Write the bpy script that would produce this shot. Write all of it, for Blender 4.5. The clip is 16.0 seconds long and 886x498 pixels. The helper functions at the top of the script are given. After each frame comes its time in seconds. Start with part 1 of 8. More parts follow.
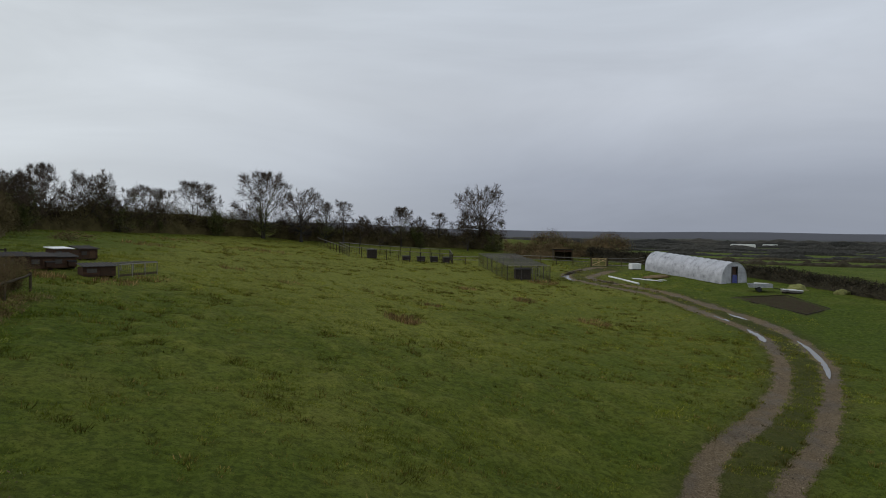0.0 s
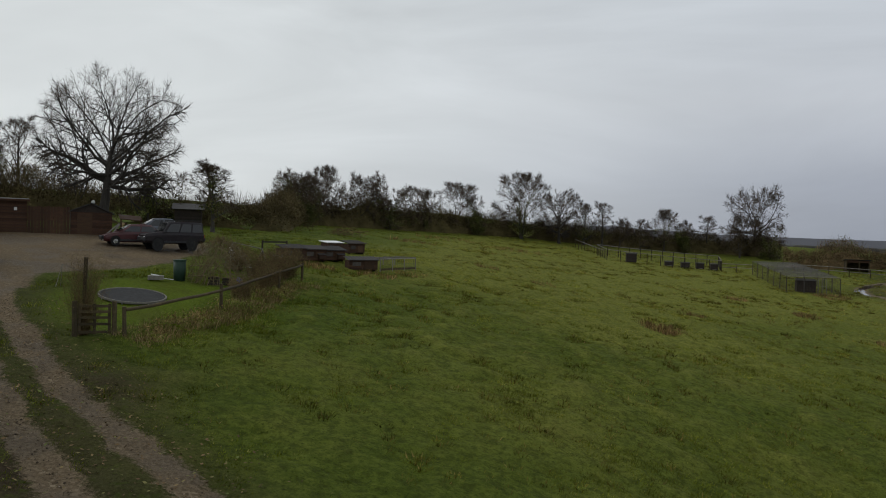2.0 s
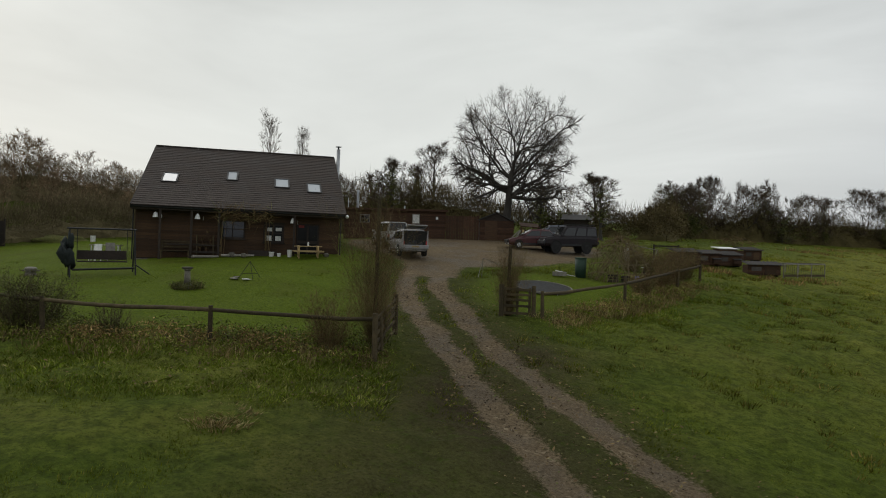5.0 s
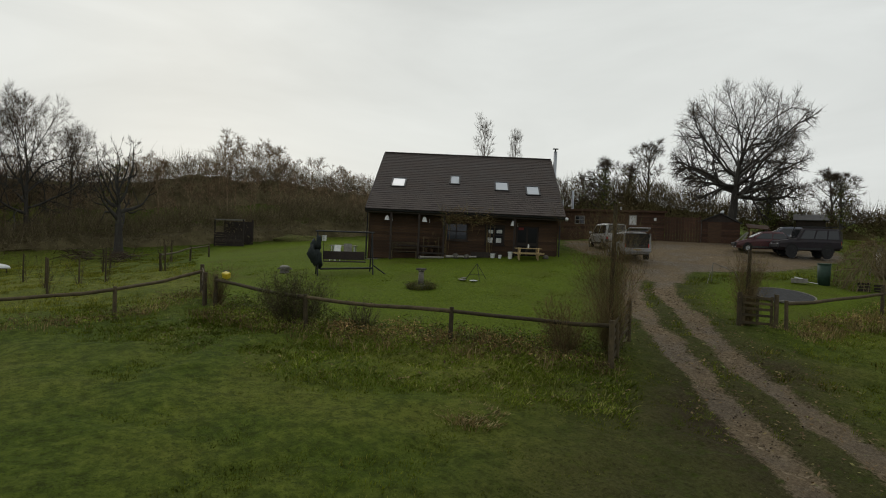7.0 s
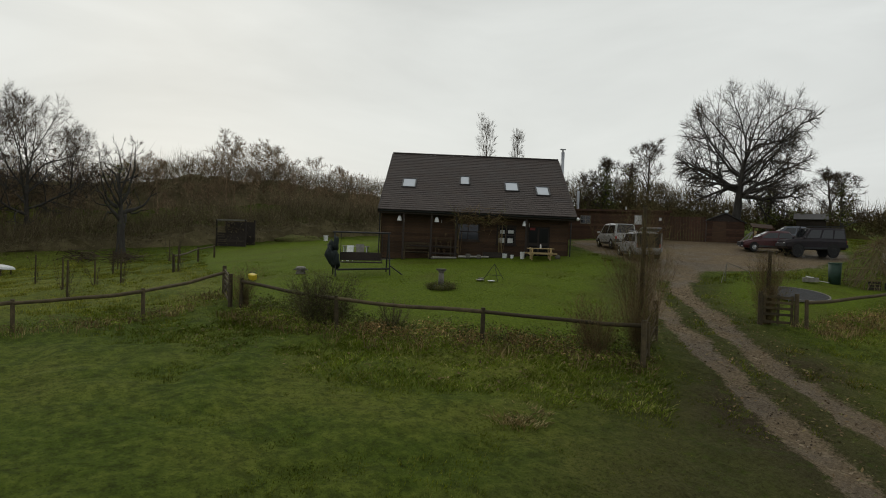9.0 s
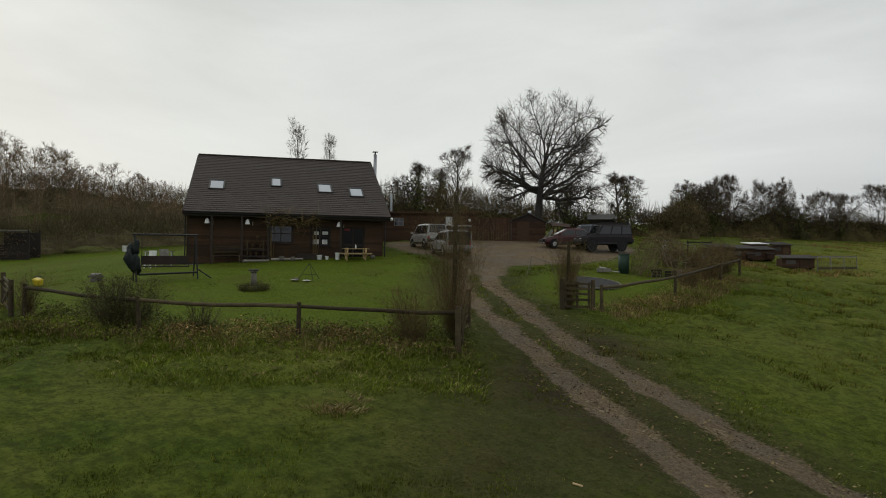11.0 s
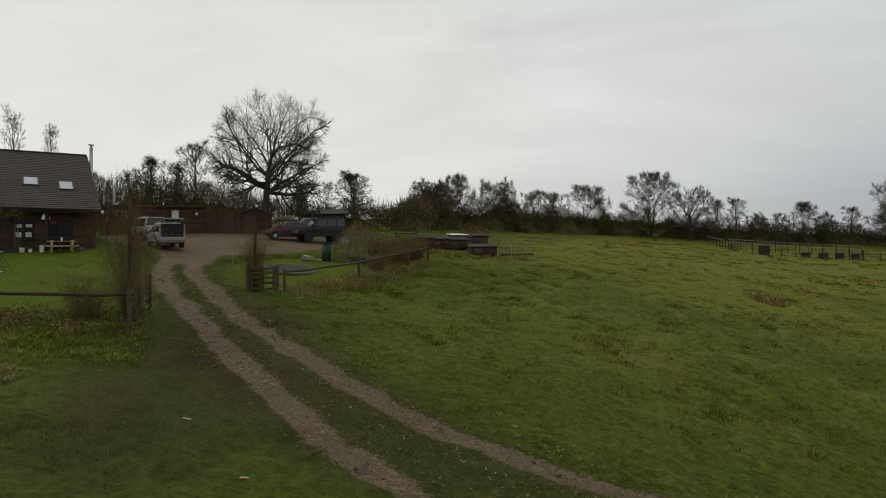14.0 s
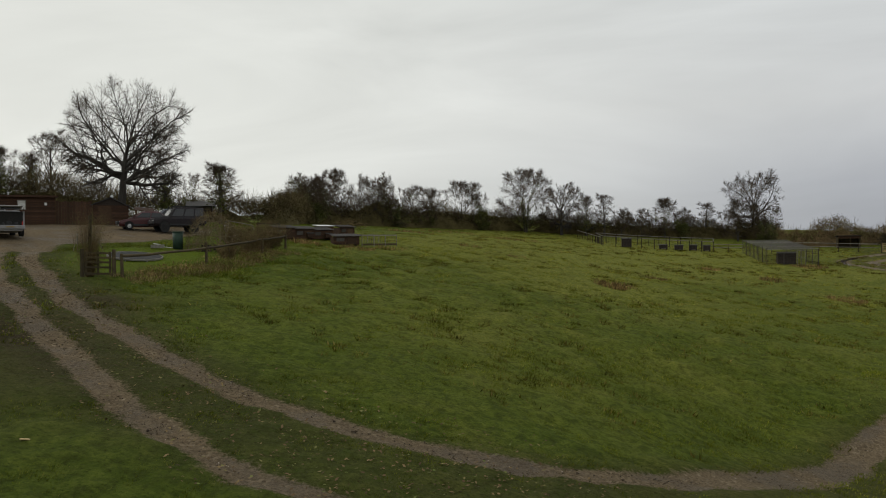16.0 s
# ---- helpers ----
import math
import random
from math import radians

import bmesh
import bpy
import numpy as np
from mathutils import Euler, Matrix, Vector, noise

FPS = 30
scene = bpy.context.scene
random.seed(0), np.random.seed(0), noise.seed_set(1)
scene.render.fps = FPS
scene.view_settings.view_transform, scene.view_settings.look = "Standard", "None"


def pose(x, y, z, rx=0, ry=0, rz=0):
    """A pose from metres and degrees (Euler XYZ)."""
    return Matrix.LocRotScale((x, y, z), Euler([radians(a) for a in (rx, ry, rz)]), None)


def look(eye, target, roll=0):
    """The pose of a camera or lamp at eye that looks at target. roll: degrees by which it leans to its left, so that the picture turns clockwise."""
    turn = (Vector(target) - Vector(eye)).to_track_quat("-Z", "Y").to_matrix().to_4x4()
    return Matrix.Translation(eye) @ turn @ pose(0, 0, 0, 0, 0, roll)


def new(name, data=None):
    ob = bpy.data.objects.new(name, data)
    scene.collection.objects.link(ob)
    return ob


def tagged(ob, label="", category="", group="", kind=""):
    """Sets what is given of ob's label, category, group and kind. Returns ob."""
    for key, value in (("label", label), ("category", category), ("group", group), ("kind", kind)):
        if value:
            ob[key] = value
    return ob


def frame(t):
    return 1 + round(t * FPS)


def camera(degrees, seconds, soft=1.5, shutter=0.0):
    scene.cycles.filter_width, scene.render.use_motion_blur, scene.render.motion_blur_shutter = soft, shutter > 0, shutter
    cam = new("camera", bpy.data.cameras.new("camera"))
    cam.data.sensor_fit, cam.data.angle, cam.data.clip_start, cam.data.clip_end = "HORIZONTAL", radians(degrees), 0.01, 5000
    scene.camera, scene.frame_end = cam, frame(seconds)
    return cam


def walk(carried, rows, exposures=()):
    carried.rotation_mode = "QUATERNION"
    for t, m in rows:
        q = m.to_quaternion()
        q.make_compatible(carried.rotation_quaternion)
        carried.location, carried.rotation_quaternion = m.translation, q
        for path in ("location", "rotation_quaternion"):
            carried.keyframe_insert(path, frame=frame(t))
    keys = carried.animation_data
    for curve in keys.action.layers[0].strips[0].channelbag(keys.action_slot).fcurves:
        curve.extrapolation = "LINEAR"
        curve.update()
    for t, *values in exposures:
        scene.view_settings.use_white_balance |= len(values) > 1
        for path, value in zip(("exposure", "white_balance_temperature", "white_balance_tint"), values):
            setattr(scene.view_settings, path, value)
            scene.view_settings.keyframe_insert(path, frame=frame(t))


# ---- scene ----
cam = camera(61.9, 16.0, soft=1.0)
# seconds, eye, yaw (to the left of +y), pitch (up), roll
ROWS = [
    (0.0, 0.00, 0.00, 7.81, -7.91, -1.23, 0.46),
    (0.5, -0.06, 1.04, 7.77, -4.10, -1.25, 0.71),
    (1.0, -0.10, 1.83, 7.70, 1.07, -1.28, 1.02),
    (1.5, -0.06, 2.13, 7.63, 5.46, -1.29, 1.27),
    (2.0, 0.43, 1.98, 7.65, 12.10, -1.40, 1.73),
    (2.5, 0.96, 1.54, 7.70, 17.80, -1.54, 1.98),
    (3.0, 1.04, 1.03, 7.80, 22.60, -1.76, 2.19),
    (3.5, 0.64, 1.07, 7.40, 27.75, -1.52, 1.66),
    (4.0, 0.24, 1.21, 6.91, 32.69, -1.04, 1.48),
    (4.5, -0.23, 1.17, 6.59, 36.39, -0.67, 1.39),
    (5.0, -0.71, 1.05, 6.34, 40.13, -0.36, 1.46),
    (5.2, -0.86, 0.92, 6.31, 41.84, -0.40, 1.64),
    (7.3, -1.37, -0.23, 6.54, 55.99, -0.94, 1.77),
    (7.5, -1.47, -0.48, 6.49, 55.31, -0.78, 1.73),
    (8.0, -1.50, -0.85, 6.53, 55.42, -0.82, 1.70),
    (8.2, -1.55, -0.91, 6.58, 55.96, -0.97, 1.63),
    (10.3, -2.05, -1.44, 6.35, 46.58, -0.39, 0.93),
    (10.5, -2.01, -1.31, 6.23, 44.69, -0.19, 0.65),
    (11.0, -1.86, -1.12, 5.98, 40.35, 0.11, 0.24),
    (11.5, -1.34, -1.08, 5.77, 38.72, 0.33, 0.13),
    (12.0, -0.44, -1.24, 5.62, 37.76, 0.44, 0.13),
    (12.5, 0.52, -1.44, 5.58, 35.59, 0.33, 0.11),
    (13.0, 1.75, -1.93, 5.71, 30.44, 0.02, -0.09),
    (13.5, 2.76, -2.36, 5.75, 26.78, -0.17, -0.20),
    (14.0, 3.57, -2.62, 5.65, 23.05, -0.24, -0.38),
    (14.5, 4.57, -2.99, 5.56, 20.99, -0.43, -0.33),
    (15.0, 5.39, -3.26, 5.37, 18.68, -0.40, -0.37),
    (15.5, 6.02, -3.25, 5.17, 16.89, -0.40, -0.51),
    (16.0, 6.20, -2.87, 4.88, 14.91, -0.34, -0.72),
]


def aim(x, y, z, yaw, pitch, roll):
    a, b = radians(yaw), radians(pitch)
    eye = Vector((x, y, z))
    return look(eye, eye + Vector((-math.sin(a) * math.cos(b), math.cos(a) * math.cos(b), math.sin(b))), roll)


EXPOSURES = [(0.0, -0.12, 6150, 12), (2.5, -0.07, 6400, 11), (5.0, 0.0, 6620, 10), (8.0, 0.0, 6620, 10), (12.0, 0.0, 6680, 10), (16.0, 0.05, 6800, 10)]
walk(cam, [(t, aim(*row)) for t, *row in ROWS], EXPOSURES)

# ---- world and light: a low overcast winter sky, brighter to the west ----
world = bpy.data.worlds.new("overcast_sky")
scene.world = world
world.use_nodes = True
wn, wl = world.node_tree.nodes, world.node_tree.links
wn.clear()


def wnode(kind, **kw):
    n = wn.new(kind)
    for key, value in kw.items():
        n.inputs[key].default_value = value
    return n


w_out, w_bg = wn.new("ShaderNodeOutputWorld"), wn.new("ShaderNodeBackground")
w_sky = wn.new("ShaderNodeTexSky")
w_sky.sky_type, w_sky.sun_disc = "NISHITA", False
w_sky.sun_elevation, w_sky.sun_rotation = radians(16), radians(-75)
w_dim = wn.new("ShaderNodeVectorMath")
w_dim.operation = "SCALE"
w_dim.inputs["Scale"].default_value = 0.05
wl.new(w_sky.outputs["Color"], w_dim.inputs[0])
w_co = wn.new("ShaderNodeTexCoord")
w_sep = wn.new("ShaderNodeSeparateXYZ")
wl.new(w_co.outputs["Generated"], w_sep.inputs[0])
w_map = wn.new("ShaderNodeMapping")
w_map.inputs["Scale"].default_value = (1.0, 1.0, 4.2)
wl.new(w_co.outputs["Generated"], w_map.inputs["Vector"])
w_noise = wnode("ShaderNodeTexNoise", Scale=1.7, Detail=5.0, Roughness=0.55, Distortion=0.6)
wl.new(w_map.outputs[0], w_noise.inputs["Vector"])
# how far up the sky: the cloud base darkens towards the eastern horizon
w_up = wn.new("ShaderNodeValToRGB")
up_ramp = w_up.color_ramp
up_ramp.elements[0].position, up_ramp.elements[0].color = 0.0, (0.30, 0.325, 0.37, 1)
up_ramp.elements[1].position, up_ramp.elements[1].color = 0.42, (0.595, 0.64, 0.665, 1)
for pos, col in ((0.07, (0.34, 0.365, 0.41, 1)), (0.17, (0.51, 0.535, 0.56, 1))):
    el = up_ramp.elements.new(pos)
    el.color = col
wl.new(w_sep.outputs["Z"], w_up.inputs["Fac"])
w_west = wn.new("ShaderNodeVectorMath")
w_west.operation = "DOT_PRODUCT"
w_west.inputs[1].default_value = (-0.93, 0.36, 0.0)
wl.new(w_co.outputs["Generated"], w_west.inputs[0])
w_wr = wn.new("ShaderNodeMapRange")
w_wr.interpolation_type = "SMOOTHSTEP"
w_wr.inputs["From Min"].default_value, w_wr.inputs["From Max"].default_value = 0.0, 0.95
wl.new(w_west.outputs["Value"], w_wr.inputs["Value"])
w_mix = wn.new("ShaderNodeMix")
w_mix.data_type = "RGBA"
w_mix.inputs[7].default_value = (0.65, 0.678, 0.664, 1)
wl.new(w_wr.outputs["Result"], w_mix.inputs[0])
wl.new(w_up.outputs["Color"], w_mix.inputs[6])
w_cl = wn.new("ShaderNodeMapRange")
w_cl.inputs["From Min"].default_value, w_cl.inputs["From Max"].default_value = 0.3, 0.7
w_cl.inputs["To Min"].default_value, w_cl.inputs["To Max"].default_value = 0.88, 1.10
wl.new(w_noise.outputs["Fac"], w_cl.inputs["Value"])
w_mul = wn.new("ShaderNodeVectorMath")
w_mul.operation = "SCALE"
wl.new(w_mix.outputs[2], w_mul.inputs[0])
wl.new(w_cl.outputs["Result"], w_mul.inputs["Scale"])
w_all = wn.new("ShaderNodeMix")
w_all.data_type = "RGBA"
w_all.inputs[0].default_value = 0.95
wl.new(w_dim.outputs[0], w_all.inputs[6])
wl.new(w_mul.outputs[0], w_all.inputs[7])
wl.new(w_all.outputs[2], w_bg.inputs["Color"])
w_bg.inputs["Strength"].default_value = 1.13
wl.new(w_bg.outputs[0], w_out.inputs["Surface"])

sun = new("sun", bpy.data.lights.new("sun", "SUN"))
sun.data.energy, sun.data.angle, sun.data.color = 0.7, radians(40), (1.0, 0.97, 0.92)
sun.matrix_world = look((-80, 30, 60), (0, 20, 0))

# ---- materials ----
def material(name, rough=0.8, metal=0.0, spec=0.5):
    m = bpy.data.materials.new(name)
    m.use_nodes = True
    b = m.node_tree.nodes["Principled BSDF"]
    b.inputs["Roughness"].default_value = rough
    b.inputs["Metallic"].default_value = metal
    b.inputs["Specular IOR Level"].default_value = spec
    return m, m.node_tree.nodes, m.node_tree.links, b


def noise_node(n, l, scale, detail=4.0, rough=0.6, vec=None, stretch=None):
    t = n.new("ShaderNodeTexNoise")
    t.inputs["Scale"].default_value, t.inputs["Detail"].default_value, t.inputs["Roughness"].default_value = scale, detail, rough
    if vec is not None:
        if stretch:
            mp = n.new("ShaderNodeMapping")
            mp.inputs["Scale"].default_value = stretch
            l.new(vec, mp.inputs["Vector"])
            vec = mp.outputs[0]
        l.new(vec, t.inputs["Vector"])
    return t.outputs["Fac"]


def ramp(n, l, fac, stops):
    r = n.new("ShaderNodeValToRGB")
    e = r.color_ramp.elements
    e[0].position, e[0].color = stops[0][0], (*stops[0][1], 1)
    e[1].position, e[1].color = stops[-1][0], (*stops[-1][1], 1)
    for pos, col in stops[1:-1]:
        e.new(pos).color = (*col, 1)
    l.new(fac, r.inputs["Fac"])
    return r.outputs["Color"]


def mix(n, l, fac, a, b):
    m = n.new("ShaderNodeMix")
    m.data_type = "RGBA"
    for sock, v in ((m.inputs[0], fac), (m.inputs[6], a), (m.inputs[7], b)):
        if isinstance(v, bpy.types.NodeSocket):
            l.new(v, sock)
        elif isinstance(v, (int, float)):
            sock.default_value = v
        else:
            sock.default_value = (*v, 1)
    return m.outputs[2]


def maths(n, l, op, a, b=0.0, clamp=False):
    m = n.new("ShaderNodeMath")
    m.operation, m.use_clamp = op, clamp
    for sock, v in ((m.inputs[0], a), (m.inputs[1], b)):
        if isinstance(v, bpy.types.NodeSocket):
            l.new(v, sock)
        else:
            sock.default_value = v
    return m.outputs[0]


def span(n, l, v, lo, hi, to_lo=0.0, to_hi=1.0):
    m = n.new("ShaderNodeMapRange")
    m.interpolation_type = "SMOOTHSTEP"
    for key, x in (("From Min", lo), ("From Max", hi), ("To Min", to_lo), ("To Max", to_hi)):
        m.inputs[key].default_value = x
    l.new(v, m.inputs["Value"])
    return m.outputs["Result"]


def bump(n, l, b, height, strength=0.4, distance=0.02):
    k = n.new("ShaderNodeBump")
    k.inputs["Strength"].default_value, k.inputs["Distance"].default_value = strength, distance
    l.new(height, k.inputs["Height"])
    l.new(k.outputs[0], b.inputs["Normal"])


def weathered(name, low, mid, high, scale=3.0, rough=0.8, metal=0.0, stretch=None, fine=25.0, depth=0.01, vary=0.25, spec=0.28, rough_var=0.12):
    """A surface with large stains, fine grain and a little variation from object to object."""
    m, n, l, b = material(name, rough, metal, spec)
    co = n.new("ShaderNodeTexCoord").outputs["Object"]
    big = noise_node(n, l, scale, 5, 0.6, co, stretch)
    grain = noise_node(n, l, fine, 3, 0.6, co, stretch)
    c = ramp(n, l, big, [(0.28, low), (0.5, mid), (0.74, high)])
    c = mix(n, l, 0.35, c, ramp(n, l, grain, [(0.3, low), (0.7, high)]))
    info = n.new("ShaderNodeObjectInfo").outputs["Random"]
    hsv = n.new("ShaderNodeHueSaturation")
    l.new(span(n, l, info, 0, 1, 1 - vary, 1 + vary), hsv.inputs["Value"])
    l.new(c, hsv.inputs["Color"])
    l.new(hsv.outputs[0], b.inputs["Base Color"])
    l.new(span(n, l, big, 0.3, 0.7, rough - rough_var, min(1.0, rough + rough_var)), b.inputs["Roughness"])
    bump(n, l, b, grain, 0.5, depth)
    return m


def ground_material():
    m, n, l, b = material("ground_cover", 0.95, 0, 0.06)
    geo = n.new("ShaderNodeNewGeometry").outputs["Position"]

    def attr(name):
        a = n.new("ShaderNodeAttribute")
        a.attribute_name = name
        return a.outputs["Fac"]

    huge = noise_node(n, l, 0.055, 4, 0.55, geo)
    big = noise_node(n, l, 0.35, 5, 0.6, geo)
    mid = noise_node(n, l, 2.8, 6, 0.74, geo)
    fine = noise_node(n, l, 11.0, 5, 0.75, geo)
    hair = noise_node(n, l, 42.0, 3, 0.7, geo)
    pasture = ramp(n, l, mid, [(0.30, (0.031, 0.048, 0.005)), (0.45, (0.056, 0.083, 0.008)), (0.58, (0.080, 0.111, 0.012)), (0.72, (0.118, 0.142, 0.021))])
    straw = ramp(n, l, fine, [(0.3, (0.125, 0.135, 0.018)), (0.7, (0.330, 0.310, 0.065))])
    dryness = maths(n, l, "ADD", maths(n, l, "MULTIPLY", maths(n, l, "MULTIPLY", span(n, l, huge, 0.38, 0.60), span(n, l, big, 0.36, 0.64)), 0.4), attr("dry_lit"), True)
    pasture = mix(n, l, maths(n, l, "MULTIPLY", dryness, 0.60), pasture, straw)
    lawn = ramp(n, l, fine, [(0.30, (0.040, 0.064, 0.005)), (0.5, (0.090, 0.128, 0.009)), (0.72, (0.155, 0.188, 0.018))])
    lawn = mix(n, l, span(n, l, big, 0.45, 0.70, 0, 0.55), lawn, (0.074, 0.076, 0.012))
    green = mix(n, l, attr("lawn"), pasture, lawn)
    # dark specks painted into the green for the small shadows of hummocks
    green = mix(n, l, maths(n, l, "MULTIPLY", span(n, l, fine, 0.50, 0.30), maths(n, l, "SUBTRACT", 0.7, maths(n, l, "MULTIPLY", attr("lawn"), 0.45))), green, (0.010, 0.014, 0.003))
    green = mix(n, l, span(n, l, hair, 0.50, 0.74, 0, 0.40), green, mix(n, l, attr("dry_lit"), (0.082, 0.104, 0.020), (0.21, 0.205, 0.05)))
    tuft = n.new("ShaderNodeTexVoronoi")
    tuft.inputs["Scale"].default_value = 3.4
    tuft.inputs["Randomness"].default_value = 1.0
    l.new(geo, tuft.inputs["Vector"])
    # gaps between tufts painted darker, as the shade down among them
    hollow_shade = maths(n, l, "MULTIPLY", span(n, l, tuft.outputs["Distance"], 0.34, 0.62), span(n, l, mid, 0.60, 0.40))
    green = mix(n, l, maths(n, l, "MULTIPLY", hollow_shade, maths(n, l, "SUBTRACT", 0.42, maths(n, l, "MULTIPLY", attr("lawn"), 0.3))), green, (0.030, 0.036, 0.005))
    worn = maths(n, l, "MULTIPLY", span(n, l, big, 0.50, 0.72), span(n, l, fine, 0.42, 0.66))
    green = mix(n, l, maths(n, l, "MULTIPLY", worn, maths(n, l, "SUBTRACT", 0.34, maths(n, l, "MULTIPLY", attr("lawn"), 0.2))), green, (0.110, 0.092, 0.032))
    soil = ramp(n, l, fine, [(0.3, (0.024, 0.016, 0.009)), (0.55, (0.050, 0.036, 0.022)), (0.75, (0.09, 0.068, 0.044))])
    cover = mix(n, l, maths(n, l, "MULTIPLY", attr("soil"), span(n, l, mid, 0.28, 0.52)), green, soil)
    vor = n.new("ShaderNodeTexVoronoi")
    vor.inputs["Scale"].default_value = 13.0
    l.new(geo, vor.inputs["Vector"])
    stone = ramp(n, l, vor.outputs["Color"], [(0.0, (0.048, 0.034, 0.019)), (0.45, (0.155, 0.115, 0.069)), (1.0, (0.400, 0.322, 0.222))])
    stone = mix(n, l, span(n, l, mid, 0.30, 0.56), stone, ramp(n, l, fine, [(0.3, (0.078, 0.055, 0.031)), (0.7, (0.250, 0.189, 0.117))]))
    ragged = maths(n, l, "ADD", attr("gravel"), maths(n, l, "MULTIPLY", maths(n, l, "SUBTRACT", maths(n, l, "ADD", mid, fine), 1.0), 1.15))
    stone = mix(n, l, span(n, l, big, 0.38, 0.66, 0.0, 0.75), stone, ramp(n, l, fine, [(0.3, (0.050, 0.036, 0.022)), (0.7, (0.135, 0.104, 0.068))]))
    is_gravel = span(n, l, ragged, 0.30, 0.72)
    full = mix(n, l, is_gravel, cover, stone)
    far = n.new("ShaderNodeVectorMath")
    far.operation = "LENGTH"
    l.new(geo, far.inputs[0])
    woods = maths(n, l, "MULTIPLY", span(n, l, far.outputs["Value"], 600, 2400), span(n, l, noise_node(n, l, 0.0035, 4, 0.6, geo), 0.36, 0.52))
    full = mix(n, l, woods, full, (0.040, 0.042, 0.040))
    # aerial haze put into the colour: ground turns blue-grey beyond 2.3 km
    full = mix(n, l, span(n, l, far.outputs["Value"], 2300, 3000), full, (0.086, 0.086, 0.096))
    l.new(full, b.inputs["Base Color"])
    wet = maths(n, l, "MULTIPLY", is_gravel, span(n, l, big, 0.40, 0.62))
    l.new(span(n, l, wet, 0, 1, 0.93, 0.50), b.inputs["Roughness"])
    h = maths(n, l, "ADD", maths(n, l, "MULTIPLY", mid, 1.2), maths(n, l, "ADD", maths(n, l, "MULTIPLY", fine, 0.9), maths(n, l, "MULTIPLY", hair, 0.35)))
    bump(n, l, b, h, 0.9, 0.10)
    return m


def foliage(name, stops, rough=0.75):
    """Small leaves, blades or twigs: each piece has its own colour, and each tuft its own tone."""
    m, n, l, b = material(name, rough, 0, 0.05)
    geo = n.new("ShaderNodeNewGeometry")
    r = ramp(n, l, geo.outputs["Random Per Island"], stops)
    big = noise_node(n, l, 0.6, 3, 0.6, geo.outputs["Position"])
    tone = n.new("ShaderNodeAttribute")
    tone.attribute_name = "tone"
    hsv = n.new("ShaderNodeHueSaturation")
    l.new(maths(n, l, "MULTIPLY", span(n, l, big, 0.3, 0.7, 0.7, 1.25), maths(n, l, "ADD", tone.outputs["Fac"], 1.0)), hsv.inputs["Value"])
    l.new(r, hsv.inputs["Color"])
    l.new(hsv.outputs[0], b.inputs["Base Color"])
    return m


M = {}
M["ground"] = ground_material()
M["bark"] = weathered("bark", (0.020, 0.017, 0.014), (0.050, 0.043, 0.036), (0.105, 0.098, 0.082), 2.0, 0.95, stretch=(1, 1, 0.3), fine=14, depth=0.03)
M["twig"] = foliage("twigs", [(0.0, (0.030, 0.021, 0.014)), (0.5, (0.066, 0.048, 0.032)), (1.0, (0.125, 0.095, 0.065))])
M["twig_pale"] = foliage("pale_twigs", [(0.0, (0.105, 0.083, 0.068)), (0.5, (0.180, 0.150, 0.128)), (1.0, (0.300, 0.262, 0.225))])
M["wood_twig"] = foliage("woodland_twigs", [(0.0, (0.091, 0.062, 0.037)), (0.5, (0.181, 0.126, 0.073)), (1.0, (0.291, 0.212, 0.130))])
M["ivy"] = foliage("ivy_leaves", [(0.0, (0.044, 0.053, 0.016)), (0.6, (0.091, 0.100, 0.028)), (1.0, (0.156, 0.152, 0.046))], 0.55)
M["hedge"] = foliage("hedge_leaves", [(0.0, (0.038, 0.028, 0.015)), (0.35, (0.082, 0.060, 0.030)), (0.7, (0.098, 0.084, 0.032)), (1.0, (0.152, 0.113, 0.056))])
M["dark_hedge"] = foliage("dark_hedge_leaves", [(0.0, (0.020, 0.018, 0.014)), (0.5, (0.045, 0.040, 0.026)), (1.0, (0.085, 0.068, 0.042))])
M["undergrowth"] = foliage("wood_undergrowth", [(0.0, (0.061, 0.046, 0.027)), (0.35, (0.124, 0.094, 0.056)), (0.7, (0.138, 0.119, 0.057)), (1.0, (0.237, 0.188, 0.115))])
M["bramble"] = foliage("bramble", [(0.0, (0.058, 0.040, 0.022)), (0.4, (0.137, 0.090, 0.046)), (0.8, (0.210, 0.151, 0.072)), (1.0, (0.126, 0.157, 0.044))])
M["grass"] = foliage("grass_blades", [(0.0, (0.067, 0.086, 0.007)), (0.45, (0.113, 0.135, 0.009)), (0.85, (0.160, 0.176, 0.022)), (1.0, (0.228, 0.204, 0.054))])
# drier grass of the far field, with its brighter light in the colour
M["field_grass"] = foliage("dry_lit_field_grass", [(0.0, (0.105, 0.118, 0.012)), (0.45, (0.180, 0.190, 0.020)), (0.85, (0.262, 0.255, 0.040)), (1.0, (0.37, 0.32, 0.085))])
M["tussock"] = foliage("tussock_grass", [(0.0, (0.048, 0.050, 0.007)), (0.5, (0.103, 0.097, 0.014)), (0.85, (0.184, 0.146, 0.034)), (1.0, (0.276, 0.194, 0.066))])
M["lawn_blade"] = foliage("lawn_blades", [(0.0, (0.092, 0.125, 0.011)), (0.5, (0.130, 0.168, 0.014)), (1.0, (0.180, 0.212, 0.024))])
M["sward"] = foliage("rough_sward", [(0.0, (0.090, 0.125, 0.011)), (0.5, (0.153, 0.201, 0.019)), (0.75, (0.215, 0.249, 0.040)), (0.85, (0.263, 0.249, 0.069)), (1.0, (0.340, 0.312, 0.113))])
